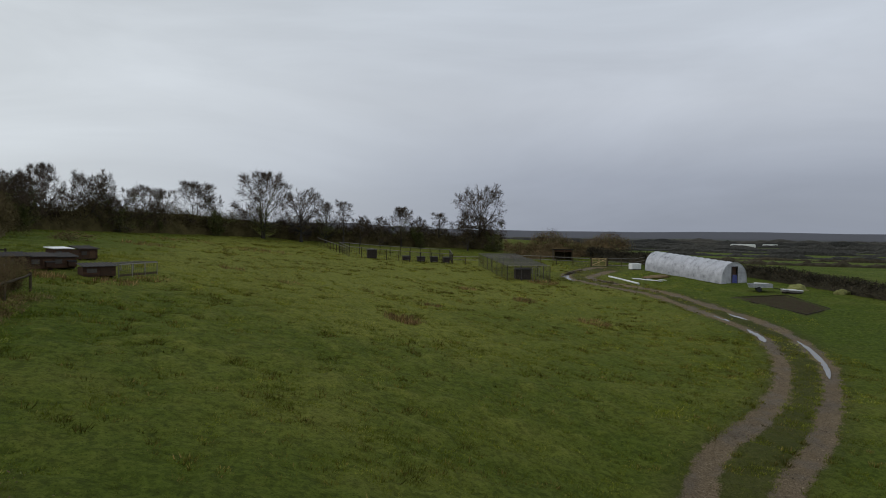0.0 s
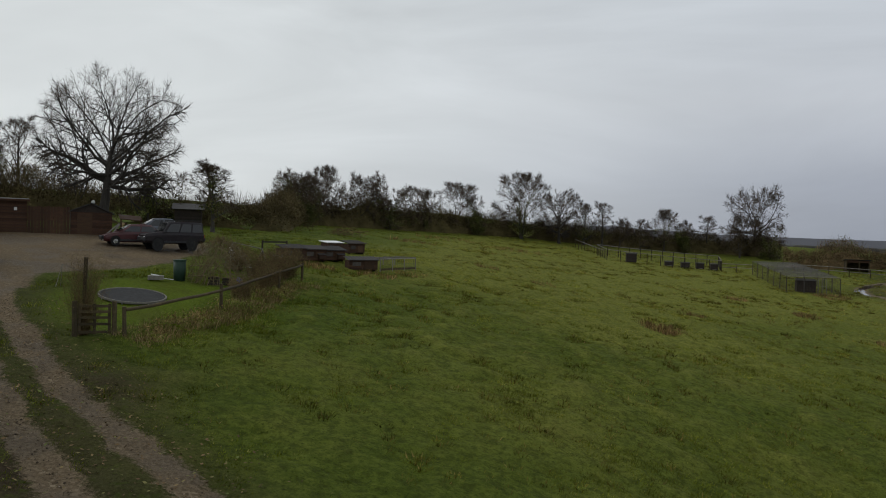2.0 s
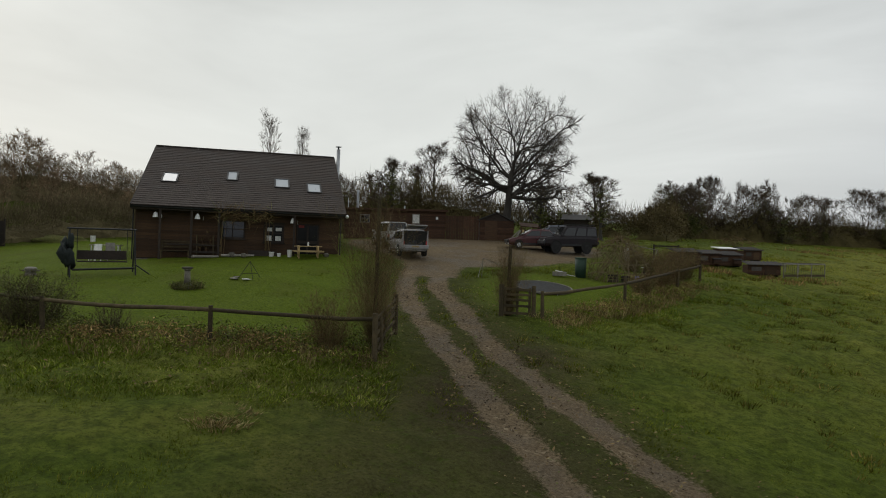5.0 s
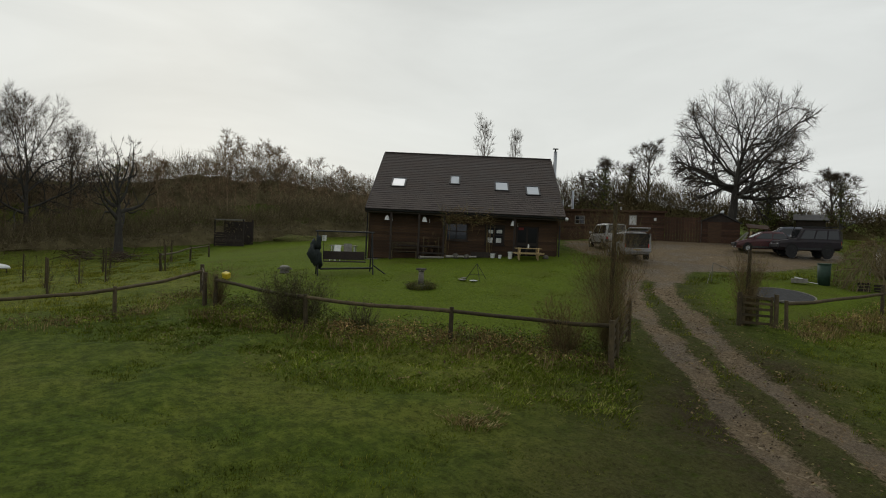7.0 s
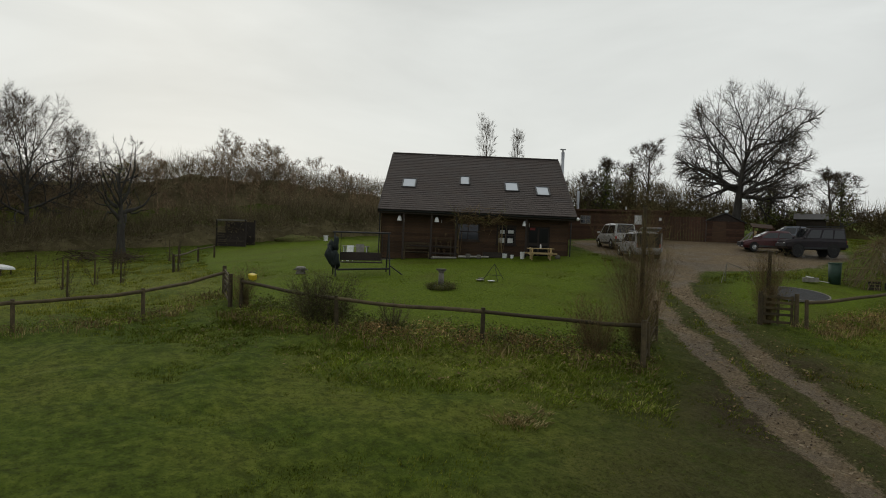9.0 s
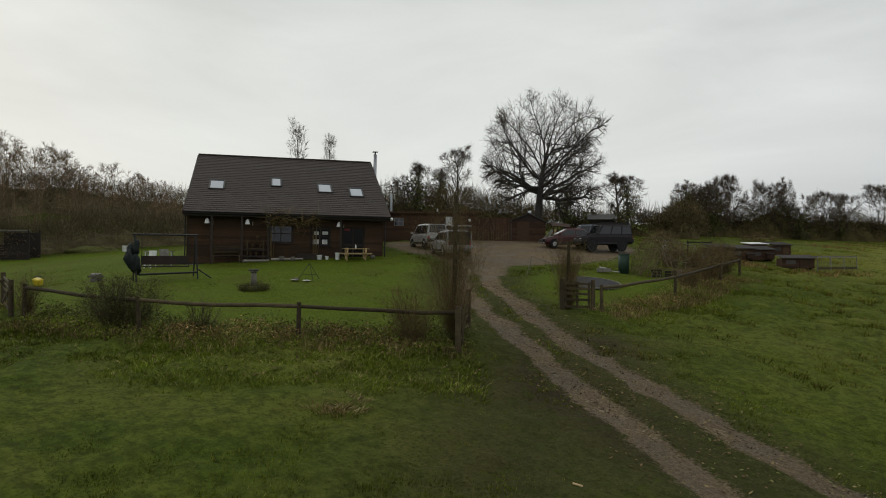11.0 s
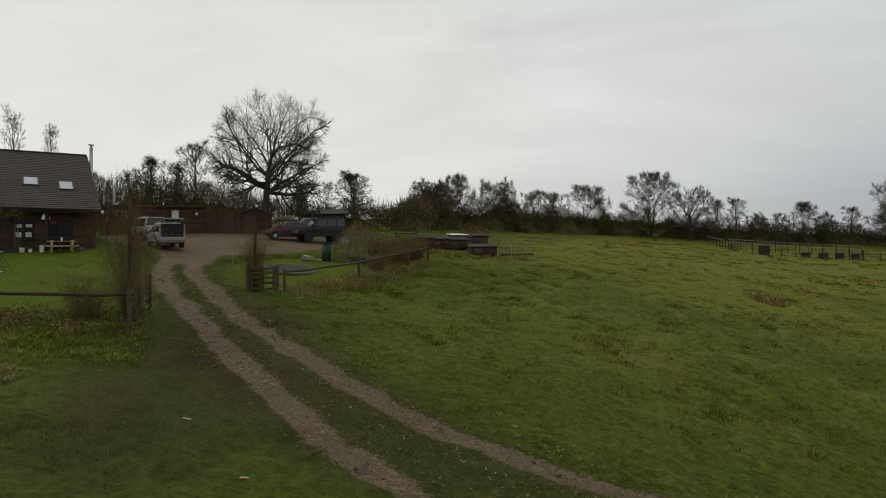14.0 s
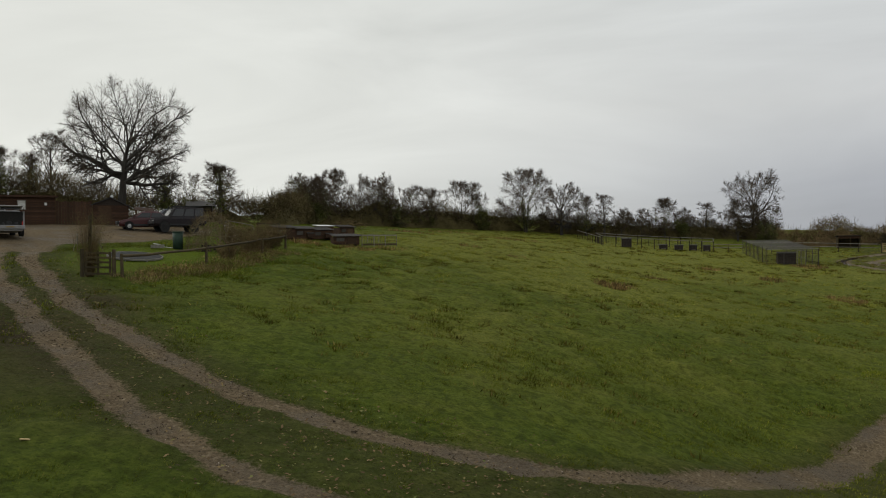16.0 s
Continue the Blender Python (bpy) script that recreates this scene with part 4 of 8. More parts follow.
for x, y, h, w, seed, plan, ivy, label in (
    (-80.5, 7.0, 14.2, 11.4, 61, TALL, 0.0, "tall bare ash at the edge of the wood"),
    (-83.3, 3.2, 12.6, 9.0, 62, TALL, 0.0, "tall bare ash at the edge of the wood"),
    (-84.5, 11.2, 10.2, 8.4, 63, TALL, 0.0, "bare ash at the edge of the wood"),
    (-72.5, 13.6, 10.6, 6.2, 64, DEAD, 0.05, "half-dead oak with crooked grey limbs at the wood edge"),
):
    tree("tree", label, x, y, h, w, seed, plan, ivy, group=WOOD_EDGE)


def woodland():
    """The wood beyond the garden: crowns without number."""
    kinds = [bare_tree(100 + i, 0.08, 0.60, 6, (24, 68), 0.40, 0.47, 0.53, 0.016, (4, 3), 5, 0.030, 0.75, up=(0.03, 0.05, 0.05), kink=(0.08, 0.14, 0.18), spread=0.8, reach=0.75) for i in range(4)]
    rng = np.random.default_rng(5)
    items = []
    for k in range(72):
        t = k / 71
        y = -6 + 62 * t + rng.normal(0, 0.8)
        x = -86 + 3.5 * math.sin(y * 0.13) - rng.uniform(0, 13) if k % 5 < 3 else -78.5 + 1.5 * math.sin(y * 0.2) - rng.uniform(0, 6)
        h = np.interp(y, [-6, 14, 22, 27, 31, 35, 39, 46, 58], [4.8, 5.2, 5.2, 7.0, 8.2, 7.6, 6.0, 5.2, 5.0]) * rng.uniform(0.82, 1.06)
        h = h if k % 5 < 3 or y < 18 else h * 0.72 + 0.8
        w = kinds[rng.integers(4)]
        a = rng.uniform(0, 6.28)
        vv, tt = np.array(w.v), np.array(w.tv)
        hh = np.percentile(tt[:, 2], 99)
        rot = np.array(((math.cos(a), -math.sin(a), 0), (math.sin(a), math.cos(a), 0), (0, 0, 1)))
        s = np.array((h / hh * rng.uniform(0.9, 1.25),) * 2 + (h / hh,))
        off = np.array((x, y, ground_z(x, y)))
        items += [((vv * s) @ rot.T + off, w.f), ((tt * s) @ rot.T + off, w.tf)]
    return merged(items)


stuff("woodland", woodland(), M["wood_twig"], "bare grey-brown winter woodland beyond the garden", "woodland")
stuff("wood_thicket", scrub([(-91, -8), (-92, 4), (-90, 14), (-91, 24), (-92, 34), (-91, 44), (-88, 54)], (1.8, 1.8, 2.2, 4.4, 4.4, 3.2, 3.2), 7.0, 8, 0.17, 900, 0.52, 0.30, 150, 1.5), M["undergrowth"], "dense brown thicket inside the wood", "thicket")
stuff("wood_undergrowth", scrub([(-80, -8), (-79, 4), (-77.5, 12), (-76, 19), (-75.5, 27), (-76, 35), (-75, 44), (-72, 52)], (1.6, 1.8, 2.4, 3.2, 3.4, 3.0, 3.0), 5.5, 3, 0.15, 1200, 0.50, 0.35, 160, 1.7), M["undergrowth"], "dark brown undergrowth along the wood edge", "undergrowth")
stuff("yard_hedge", scrub([(-66, 46), (-58, 49.5), (-50, 53.5), (-44, 55.5), (-39.0, 57.2)], (5.2, 5.2, 5.2, 4.8, 4.0, 2.4), 4.0, 4, 0.17, 1700, 0.62, 0.26, 130, 1.4), M["hedge"], "dark overgrown hedge behind the yard", "hedge")
stuff("gap_hedge", scrub([(-40.5, 59.5), (-36, 62.5), (-31, 64.0)], 2.3, 2.4, 14, 0.20, 800, 0.6, 0.4, 60, 1.4), M["hedge"], "low gappy hedge behind the parked cars", "hedge")
stuff("field_hedge", scrub([(-31, 64), (-30.5, 68), (-33, 75), (-36, 83), (-39, 90)], (2.8, 2.9, 3.1, 3.6, 4.2), 3.4, 5, 0.20, 1000, 0.64, 0.3, 60, 1.3), M["hedge"], "dark overgrown hedge beside the field", "hedge")
stuff("field_hedge", scrub([(-40, 90), (-36, 97), (-31, 103), (-26, 110), (-20, 116.5), (-12, 122)], (4.8, 4.6, 4.2, 3.6, 3.0, 2.8), 3.4, 6, 0.22, 760, 0.64, 0.35, 60, 1.3), M["hedge"], "dense dark hedge along the top of the field", "hedge")
stuff("field_hedge", scrub([(-12, 122), (-4, 124.5), (4, 126), (12, 127), (20, 127.5), (28, 126.5)], 2.9, 2.6, 7, 0.28, 480, 0.62, 0.4, 50, 1.3), M["hedge"], "low ragged hedge along the far side of the field", "hedge")

# ---- the house ----
def slab(bm, pts, thick):
    """A flat slab: a loop of points with its thickness below it."""
    n = (Vector(pts[1]) - Vector(pts[0])).cross(Vector(pts[2]) - Vector(pts[0])).normalized() * thick
    top = [bm.verts.new(p) for p in pts]
    low = [bm.verts.new(Vector(p) - n) for p in pts]
    bm.faces.new(top)
    bm.faces.new(low[::-1])
    for i in range(len(top)):
        j = (i + 1) % len(top)
        bm.faces.new((top[i], low[i], low[j], top[j]))
    return bm


def frame_of(w, h, depth=0.07, bar=0.07, x=0.0, y=0.0, z=0.0, cross=True):
    rows = [(w, depth, bar, x, y, z + bar / 2), (w, depth, bar, x, y, z + h - bar / 2), (bar, depth, h - 2 * bar, x - w / 2 + bar / 2, y, z + h / 2), (bar, depth, h - 2 * bar, x + w / 2 - bar / 2, y, z + h / 2)]
    if cross:
        rows += [(bar * 0.7, depth * 0.8, h - 2 * bar, x, y, z + h / 2), (w - 2 * bar, depth * 0.7, bar * 0.6, x, y, z + h * 0.52)]
    return boxes(*rows)


HL, EAVE, RIDGE, RUN = 11.12, 2.78, 6.80, 8.45
house = thing("house", "dark timber-clad house with a big grey tiled roof and four skylights", "house", -37.9, 19.88, 5.25, 54.0)
house.matrix_basis = pose(-37.9, 19.88, 5.25, 0, 0, 54.0) @ pose(0, 0, 0, 0, 0.9)
roof_at = lambda y: EAVE + (RIDGE - EAVE) * y / RUN
WALL_Y = 0.60
holes = [(4.46, 5.75, 1.20, 2.19), (6.76, 7.82, 1.08, 2.06), (8.52, 9.74, 0.02, 2.20)]


def house_walls():
    # the solid walls stand behind the boards; the openings go through
    bm = bmesh.new()
    x = 0.2
    for x0, x1, z0, z1 in holes:
        box(bm, x0 - x, 0.2, 3.7, (x + x0) / 2, WALL_Y + 0.13, 1.05)
        if z0 > 0.1:
            box(bm, x1 - x0, 0.2, z0 + 0.8, (x0 + x1) / 2, WALL_Y + 0.13, z0 / 2 - 0.4)
        box(bm, x1 - x0, 0.2, 2.9 - z1, (x0 + x1) / 2, WALL_Y + 0.13, (z1 + 2.9) / 2)
        x = x1
    box(bm, HL - 0.35 - x, 0.2, 3.7, (x + HL - 0.35) / 2, WALL_Y + 0.13, 1.05)
    part("wall", bm, M["dark_timber"], house, "dark stained timber front wall")
    back = 13.6
    for xx, name in ((0.2, "wall"), (HL - 0.35, "wall")):
        bm = prism(bmesh.new(), [(WALL_Y + 0.24, -0.8), (WALL_Y + 0.24, roof_at(WALL_Y + 0.2) - 0.3), (RUN, RIDGE - 0.35), (back, EAVE + 0.2), (back, -0.8)], 0, 0.2)
        for v in bm.verts:
            v.co = Vector((xx - 0.1 + v.co.y, v.co.x, v.co.z))
        part(name, bm, M["timber"], house, "timber gable wall")
    part("wall", boxes((HL - 0.5, 0.2, 3.6, HL / 2, back, 1.0)), M["timber"], house, "timber back wall")
    part("floor", boxes((HL - 0.8, 12.4, 0.12, HL / 2, 7.0, -0.02)), M["grey_wood"], house, "plain boarded floor")
    part("loft_floor", boxes((HL - 0.8, 12.4, 0.12, HL / 2, 7.0, 2.95)), M["dark_timber"], house)
    # roof decks
    part("roof_deck", slab(bmesh.new(), [(0, -0.05, EAVE - 0.05), (HL, -0.05, EAVE - 0.05), (HL, RUN, RIDGE - 0.05), (0, RUN, RIDGE - 0.05)], 0.14), M["dark_timber"], house)
    part("roof_deck", slab(bmesh.new(), [(HL, 14.2, EAVE - 0.2), (0, 14.2, EAVE - 0.2), (0, RUN, RIDGE), (HL, RUN, RIDGE)], 0.16), M["slate"], house, "back slope of the tiled roof")
    for xx in (-0.02, HL + 0.02):
        bm = slab(bmesh.new(), [(xx - 0.03, -0.06, EAVE + 0.03), (xx + 0.03, -0.06, EAVE + 0.03), (xx + 0.03, RUN, RIDGE + 0.03), (xx - 0.03, RUN, RIDGE + 0.03)], 0.24)
        part("bargeboard", bm, M["dark_timber"], house, "dark verge board")
    part("soffit", boxes((HL, 0.66, 0.03, HL / 2, 0.30, EAVE - 0.22)), M["dark_timber"], house, "boarded soffit")
    gutter = bmesh.new()
    outline = [(-0.06, 0.0), (-0.05, -0.06), (0.0, -0.085), (0.05, -0.06), (0.06, 0.0), (0.045, 0.0), (0.0, -0.06), (-0.045, 0.0)]
    lo = [gutter.verts.new((0, -0.12 + a, EAVE - 0.05 + b)) for a, b in outline]
    hi = [gutter.verts.new((HL, -0.12 + a, EAVE - 0.05 + b)) for a, b in outline]
    for i in range(len(lo)):
        j = (i + 1) % len(lo)
        gutter.faces.new((lo[i], hi[i], hi[j], lo[j]))
    part("gutter", gutter, M["black_iron"], house, "black half-round gutter")
    part("fascia", boxes((HL, 0.03, 0.16, HL / 2, -0.045, EAVE - 0.14)), M["dark_timber"], house)
    part("ridge_cap", prism(bmesh.new(), [(-0.01, -0.04), (0.0, 0.0)] and [(0, 0), (HL, 0), (HL, 0.07), (0, 0.07)], RUN - 0.12, RUN + 0.12), M["slate"], house).location = (0, 0, RIDGE + 0.03)
    for xx in (0.06, HL - 0.2):
        part("downpipe", rod((xx, 0.42, -0.3), (xx, 0.42, EAVE - 0.25), 0.035), M["black_iron"], house, "black downpipe")


house_walls()
# windows and the glazed door
for k, (x0, x1, z0, z1) in enumerate(holes):
    w, h, xm = x1 - x0, z1 - z0, (x0 + x1) / 2
    kind = "window" if k < 2 else "door"
    if kind == "door":
        fr = part(kind, boxes((w, 0.06, h, xm, WALL_Y + 0.08, z0 + h / 2)), M["dark_timber"], house, "dark glazed door", False, 0.008)
        for s in (-1, 1):
            for dz, ph in ((h * 0.28, h * 0.40), (h * 0.75, h * 0.38)):
                part("pane", boxes((w / 2 - 0.13, 0.014, ph, xm + s * (w / 4 - 0.01), WALL_Y + 0.046, z0 + dz)), M["door_glass"], fr, "dark reflecting glass")
    else:
        fr = part(kind, frame_of(w, h, 0.09, 0.07, xm, WALL_Y + 0.08, z0, True), M["dark_timber"], house, "dark-framed glazing")
        part("pane", boxes((w - 0.1, 0.012, h - 0.1, xm, WALL_Y + 0.10, z0 + h / 2)), M["glass" if k == 0 else "door_glass"], fr, "dark reflecting glass")
    if k == 1:
        for dx, dz, sx, sz in ((-0.26, 0.22, 0.34, 0.28), (0.24, 0.22, 0.30, 0.26), (-0.22, 0.70, 0.26, 0.20), (0.26, 0.72, 0.32, 0.18)):
            part("notice", boxes((sx, 0.006, sz, xm + dx, WALL_Y + 0.085, z0 + dz)), M["off_white"], fr, "pale sheet of paper in the window")
    part("sill", boxes((w + 0.16, 0.2, 0.05, xm, WALL_Y, z0 - 0.035)), M["dark_timber"], fr)
part("notice", boxes((0.30, 0.008, 0.14, 8.78, WALL_Y + 0.02, 2.02)), M["red_cloth"], house, "small red notice over the door")
# skylights
for x, y, w, d in ((1.46, 3.55, 0.80, 1.35), (4.85, 4.25, 0.56, 1.35), (7.70, 3.6, 0.80, 1.35), (9.55, 3.15, 0.78, 1.35)):
    tilt = math.degrees(math.atan2(RIDGE - EAVE, RUN))
    m = pose(x, y, roof_at(y) + 0.07, tilt)
    fr = part("skylight", boxes((w, 0.09, 0.10, 0, -d / 2, 0), (w, 0.09, 0.10, 0, d / 2, 0), (0.09, d, 0.10, -w / 2, 0, 0), (0.09, d, 0.10, w / 2, 0, 0)), M["black_iron"], house, "roof window in a dark metal frame")
    fr.matrix_basis = m
    part("pane", boxes((w - 0.06, d - 0.06, 0.02, 0, 0, 0.012)), M["skylight"], fr, "glass coloured pale for the sky it reflects")
    part("flashing", boxes((w + 0.26, d + 0.26, 0.02, 0, 0, -0.035)), M["felt"], fr)
# wall lanterns
def lantern(x, y, z, parent):
    bm = bmesh.new()
    tube(bm, (0, 0, 0), (0, 0, 0.22), 0.15, 0.09, 10)
    tube(bm, (0, 0, 0.22), (0, 0, 0.28), 0.09, 0.03, 10)
    sh = part("lantern", bm, M["white_paint"], parent, "white bell-shaped outdoor lamp shade")
    sh.location = (x, y, z)
    part("bracket", rod((0, 0.02, 0.26), (0, 0.42, 0.36), 0.015, None, 6), M["black_iron"], sh)
    part("flex", rod((0.28, 0.2, -0.05), (0.28, 0.2, 0.16), 0.014, None, 5), M["off_white"], sh)


for x in (1.2, 3.3, 8.27):
    lantern(x, 0.12, EAVE - 0.62, house)
part("eave_lamp", lumpy(bmesh.new(), 0.10, HL + 0.1, 0.0, EAVE - 0.12, rough=0.05), M["white_paint"], house, "white round lamp at the eave corner", True)
# steel flue by the gable
flue = bmesh.new()
tube(flue, (HL + 0.24, RUN - 0.5, 0.4), (HL + 0.24, RUN - 0.5, 7.35), 0.12, None, 12)
part("flue", flue, M["steel"], house, "shiny steel stove flue", True)
part("flue_cap", boxes((0.36, 0.36, 0.04, HL + 0.24, RUN - 0.5, 7.52)), M["steel"], house)
part("flue_cap", rod((HL + 0.24, RUN - 0.5, 7.32), (HL + 0.24, RUN - 0.5, 7.51), 0.05), M["black_iron"], house)
# veranda posts
for x in (1.45, 3.02, 4.42, 8.36):
    part("veranda_post", boxes((0.11, 0.11, EAVE + 0.5, x, -0.02, EAVE / 2 - 0.35)), M["dark_timber"], house, "dark veranda post")
part("rail", boxes((2.7, 0.05, 0.09, 3.2, -0.02, 0.42), (2.7, 0.05, 0.07, 3.2, -0.02, 0.78)), M["dark_timber"], house)
part("plinth", boxes((HL - 0.3, 0.5, 0.5, HL / 2, 0.35, -0.3)), M["stone"], house, "low stone plinth")


def on_house(x, y, z=0.0):
    return house.matrix_basis @ Vector((x, y, z))


def climber():
    rng = np.random.default_rng(77)
    w = Wood(78)
    for _ in range(380):
        p = np.array((rng.uniform(4.2, 7.2), rng.uniform(-0.35, 0.4), rng.normal(2.5, 0.22)))
        d = rand_dir(rng) * np.array((1, 0.5, 0.7))
        w.twig(p, d / np.linalg.norm(d), rng.uniform(0.3, 0.9), 0.012)
    for x in (4.5, 6.9):
        for _ in range(10):
            w.twig(np.array((x + rng.normal(0, 0.08), rng.uniform(-0.1, 0.3), -0.1)), np.array((rng.normal(0, 0.06), 0, 1.0)), 2.6, 0.03)
    v = [house.matrix_basis @ Vector(p) for p in w.tv]
    return v, w.tf


tagged(new("climbing_plant", put_mesh("climbing_plant", *climber(), M["bramble"])), "bare climbing plant tangled along the house eaves", "plant")


def on_land(name, label, category, x, y, turn=0.0, group="", sink=0.0):
    return thing(name, label, category, x, y, ground_z(x, y) - sink, turn, group)


def along(ax, ay, bx, by):
    return math.degrees(math.atan2(by - ay, bx - ax))


# things against the house front
def spot(x, y):
    p = on_house(x, y)
    return p.x, p.y


bx, by = spot(2.25, 0.15)
bench = on_land("garden_bench", "weathered grey wooden bench against the house wall", "bench", bx, by, 54)
for z, dy in ((0.42, 0.0), (0.42, -0.13), (0.42, -0.26), (0.62, 0.09), (0.76, 0.11), (0.90, 0.13)):
    part("slat", boxes((1.5, 0.10 if z < 0.5 else 0.03, 0.03 if z < 0.5 else 0.09, 0, dy, z)), M["fence_wood"], bench)
for x in (-0.68, 0.68):
    for dy in (-0.28, 0.06):
        part("leg", boxes((0.06, 0.06, 0.5 if dy < 0 else 0.95, x, dy, 0.2 if dy < 0 else 0.45)), M["fence_wood"], bench)

px_, py_ = spot(9.1, -1.0)
picnic = on_land("picnic_table", "small pale wooden picnic table with fixed benches by the door", "table", px_, py_, 54)
picnic.scale = (1.25, 1.25, 1.0)
for dy in (-0.24, -0.08, 0.08, 0.24):
    part("tabletop_board", boxes((1.15, 0.14, 0.035, 0, dy, 0.62)), M["pale_wood"], picnic)
for dy in (-0.62, 0.62):
    part("bench_seat", boxes((1.25, 0.26, 0.07, 0, dy, 0.36)), M["pale_wood"], picnic, "pale bench seat")
for x in (-0.4, 0.4):
    part("frame", boxes((0.06, 1.4, 0.08, x, 0, 0.30), (0.06, 0.6, 0.08, x, 0, 0.57), (0.06, 0.08, 0.72, x, -0.34, 0.30, 18), (0.06, 0.08, 0.72, x, 0.34, 0.30, -18)), M["pale_wood"], picnic)
bottle = thing("bottle", "small pale bottle standing on the picnic table", "bottle", px_, py_, ground_z(px_, py_) + 0.64)
b_ = bmesh.new()
tube(b_, (0, 0, 0), (0, 0, 0.14), 0.045, 0.045, 8)
tube(b_, (0, 0, 0.14), (0, 0, 0.22), 0.045, 0.016, 8)
part("body", b_, M["off_white"], bottle)
part("cap", rod((0, 0, 0.22), (0, 0, 0.25), 0.02), M["red_cloth"], bottle)
for x, y, hgt, r, label in ((8.15, -0.55, 0.36, 0.13, "white plastic tub standing by the house door"), (7.2, -0.15, 0.22, 0.14, "small pale plant pot below the window"), (7.6, -0.3, 0.16, 0.10, "small pale plant pot below the window")):
    qx, qy = spot(x, y)
    tub = on_land("bucket", label, "bucket", qx, qy)
    b_ = bmesh.new()
    tube(b_, (0, 0, 0), (0, 0, hgt), r * 0.85, r, 12)
    part("body", b_, M["off_white"], tub)
    part("rim", rod((0, 0, hgt), (0, 0, hgt + 0.03), r * 1.08, None, 12), M["white_paint"], tub)
for x, y, r, label in ((5.15, -0.25, 0.20, "round pale stone at the foot of the house wall"), (5.75, -0.3, 0.17, "round pale stone at the foot of the house wall"), (3.2, -0.2, 0.14, "round pale stone at the foot of the house wall"), (10.1, -0.6, 0.16, "grey stone at the edge of the lawn")):
    qx, qy = spot(x, y)
    ob = new("stone")
    bpy.data.objects.remove(ob)
    b_ = lumpy(bmesh.new(), r, 0, 0, r * 0.6, 1, 1, 0.85, 0.2, x)
    me = bpy.data.meshes.new("stone")
    b_.to_mesh(me)
    b_.free()
    me.materials.append(M["stone"])
    ob = tagged(new("stone", me), label, "stone", "stones along the house front")
    ob.matrix_basis = pose(qx, qy, ground_z(qx, qy))
for x0, x1, y in ((4.6, 6.3, -0.35), (3.2, 4.5, -0.5)):
    (ax, ay), (cx, cy) = spot(x0, y), spot(x1, y)
    log = on_land("edging_log", "pale fallen pole edging the flower bed", "log", (ax + cx) / 2, (ay + cy) / 2, 54)
    part("pole", rod((-(x1 - x0) / 2, 0, 0.10), ((x1 - x0) / 2, 0, 0.13), 0.07, 0.05), M["grey_wood"], log)
# a slatted stand with plants, and a dark trough under the window
qx, qy = spot(3.75, 0.12)
stand = on_land("plant_stand", "weathered wooden plant stand with three shelves against the house", "plant stand", qx, qy, 54)
for x in (-0.42, 0.42):
    for dy in (-0.14, 0.14):
        part("leg", boxes((0.045, 0.045, 1.25, x, dy, 0.60)), M["fence_wood"], stand)
for z in (0.30, 0.72, 1.14):
    for dy in (-0.11, 0.0, 0.11):
        part("slat", boxes((0.92, 0.085, 0.022, 0, dy, z)), M["fence_wood"], stand)
for k, (dx, z) in enumerate(((-0.26, 0.32), (0.05, 0.32), (0.28, 0.74), (-0.15, 0.74), (0.12, 1.16))):
    px2, py2 = spot(3.75 + dx, 0.12)
    pot = thing("flower_pot", "small clay flower pot with a dead plant on the stand", "flower pot", px2, py2, ground_z(qx, qy) + z, 15 * k, "pots on the plant stand")
    part("pot", tube(bmesh.new(), (0, 0, 0), (0, 0, 0.14), 0.055, 0.08, 12), M["timber"], pot, "brown clay pot")
    part("rim", tube(bmesh.new(), (0, 0, 0.125), (0, 0, 0.155), 0.088, None, 12), M["timber"], pot)
    w = Wood(520 + k)
    for _ in range(40):
        d = rand_dir(w.rng) * 0.7 + np.array((0, 0, 1.0))
        w.twig(np.array((0, 0, 0.13)), d / np.linalg.norm(d), w.rng.uniform(0.10, 0.28), 0.006)
    share("dead_plant", put_mesh("dead_plant", w.tv, w.tf, M["bramble"]), pot, Matrix())
qx, qy = spot(6.75, 0.05)
trough = on_land("planter_trough", "long dark wooden planting trough below the window", "planter", qx, qy, 54)
for dy in (-0.17, 0.17):
    part("side", boxes((1.5, 0.03, 0.30, 0, dy, 0.16)), M["dark_timber"], trough)
for x in (-0.74, 0.74):
    part("end", boxes((0.03, 0.31, 0.30, x, 0, 0.16)), M["dark_timber"], trough)
part("soil", boxes((1.44, 0.31, 0.05, 0, 0, 0.24)), M["bark"], trough, "dark bare soil")
# garden chairs and clutter at the far end of the house
for x, y, turn, mat in ((-0.9, 0.2, 20, "grey_wood"), (-1.6, -0.2, -30, "off_white")):
    qx, qy = spot(x, y)
    ch = on_land("garden_chair", "garden chair standing at the end of the house" if mat == "grey_wood" else "white plastic garden chair at the end of the house", "chair", qx, qy, 54 + turn)
    part("seat", boxes((0.46, 0.46, 0.04, 0, 0, 0.42)), M[mat], ch)
    part("backrest", boxes((0.46, 0.04, 0.48, 0, 0.22, 0.70, -8)), M[mat], ch)
    for dx in (-0.2, 0.2):
        for dy in (-0.2, 0.2):
            part("leg", boxes((0.04, 0.04, 0.5, dx, dy, 0.18)), M[mat], ch)
qx, qy = spot(-1.3, 1.0)
table = on_land("garden_table", "white-topped garden table at the end of the house", "table", qx, qy, 54)
part("tabletop", boxes((1.5, 0.8, 0.04, 0, 0, 0.78)), M["grey_wood"], table, "pale tabletop")
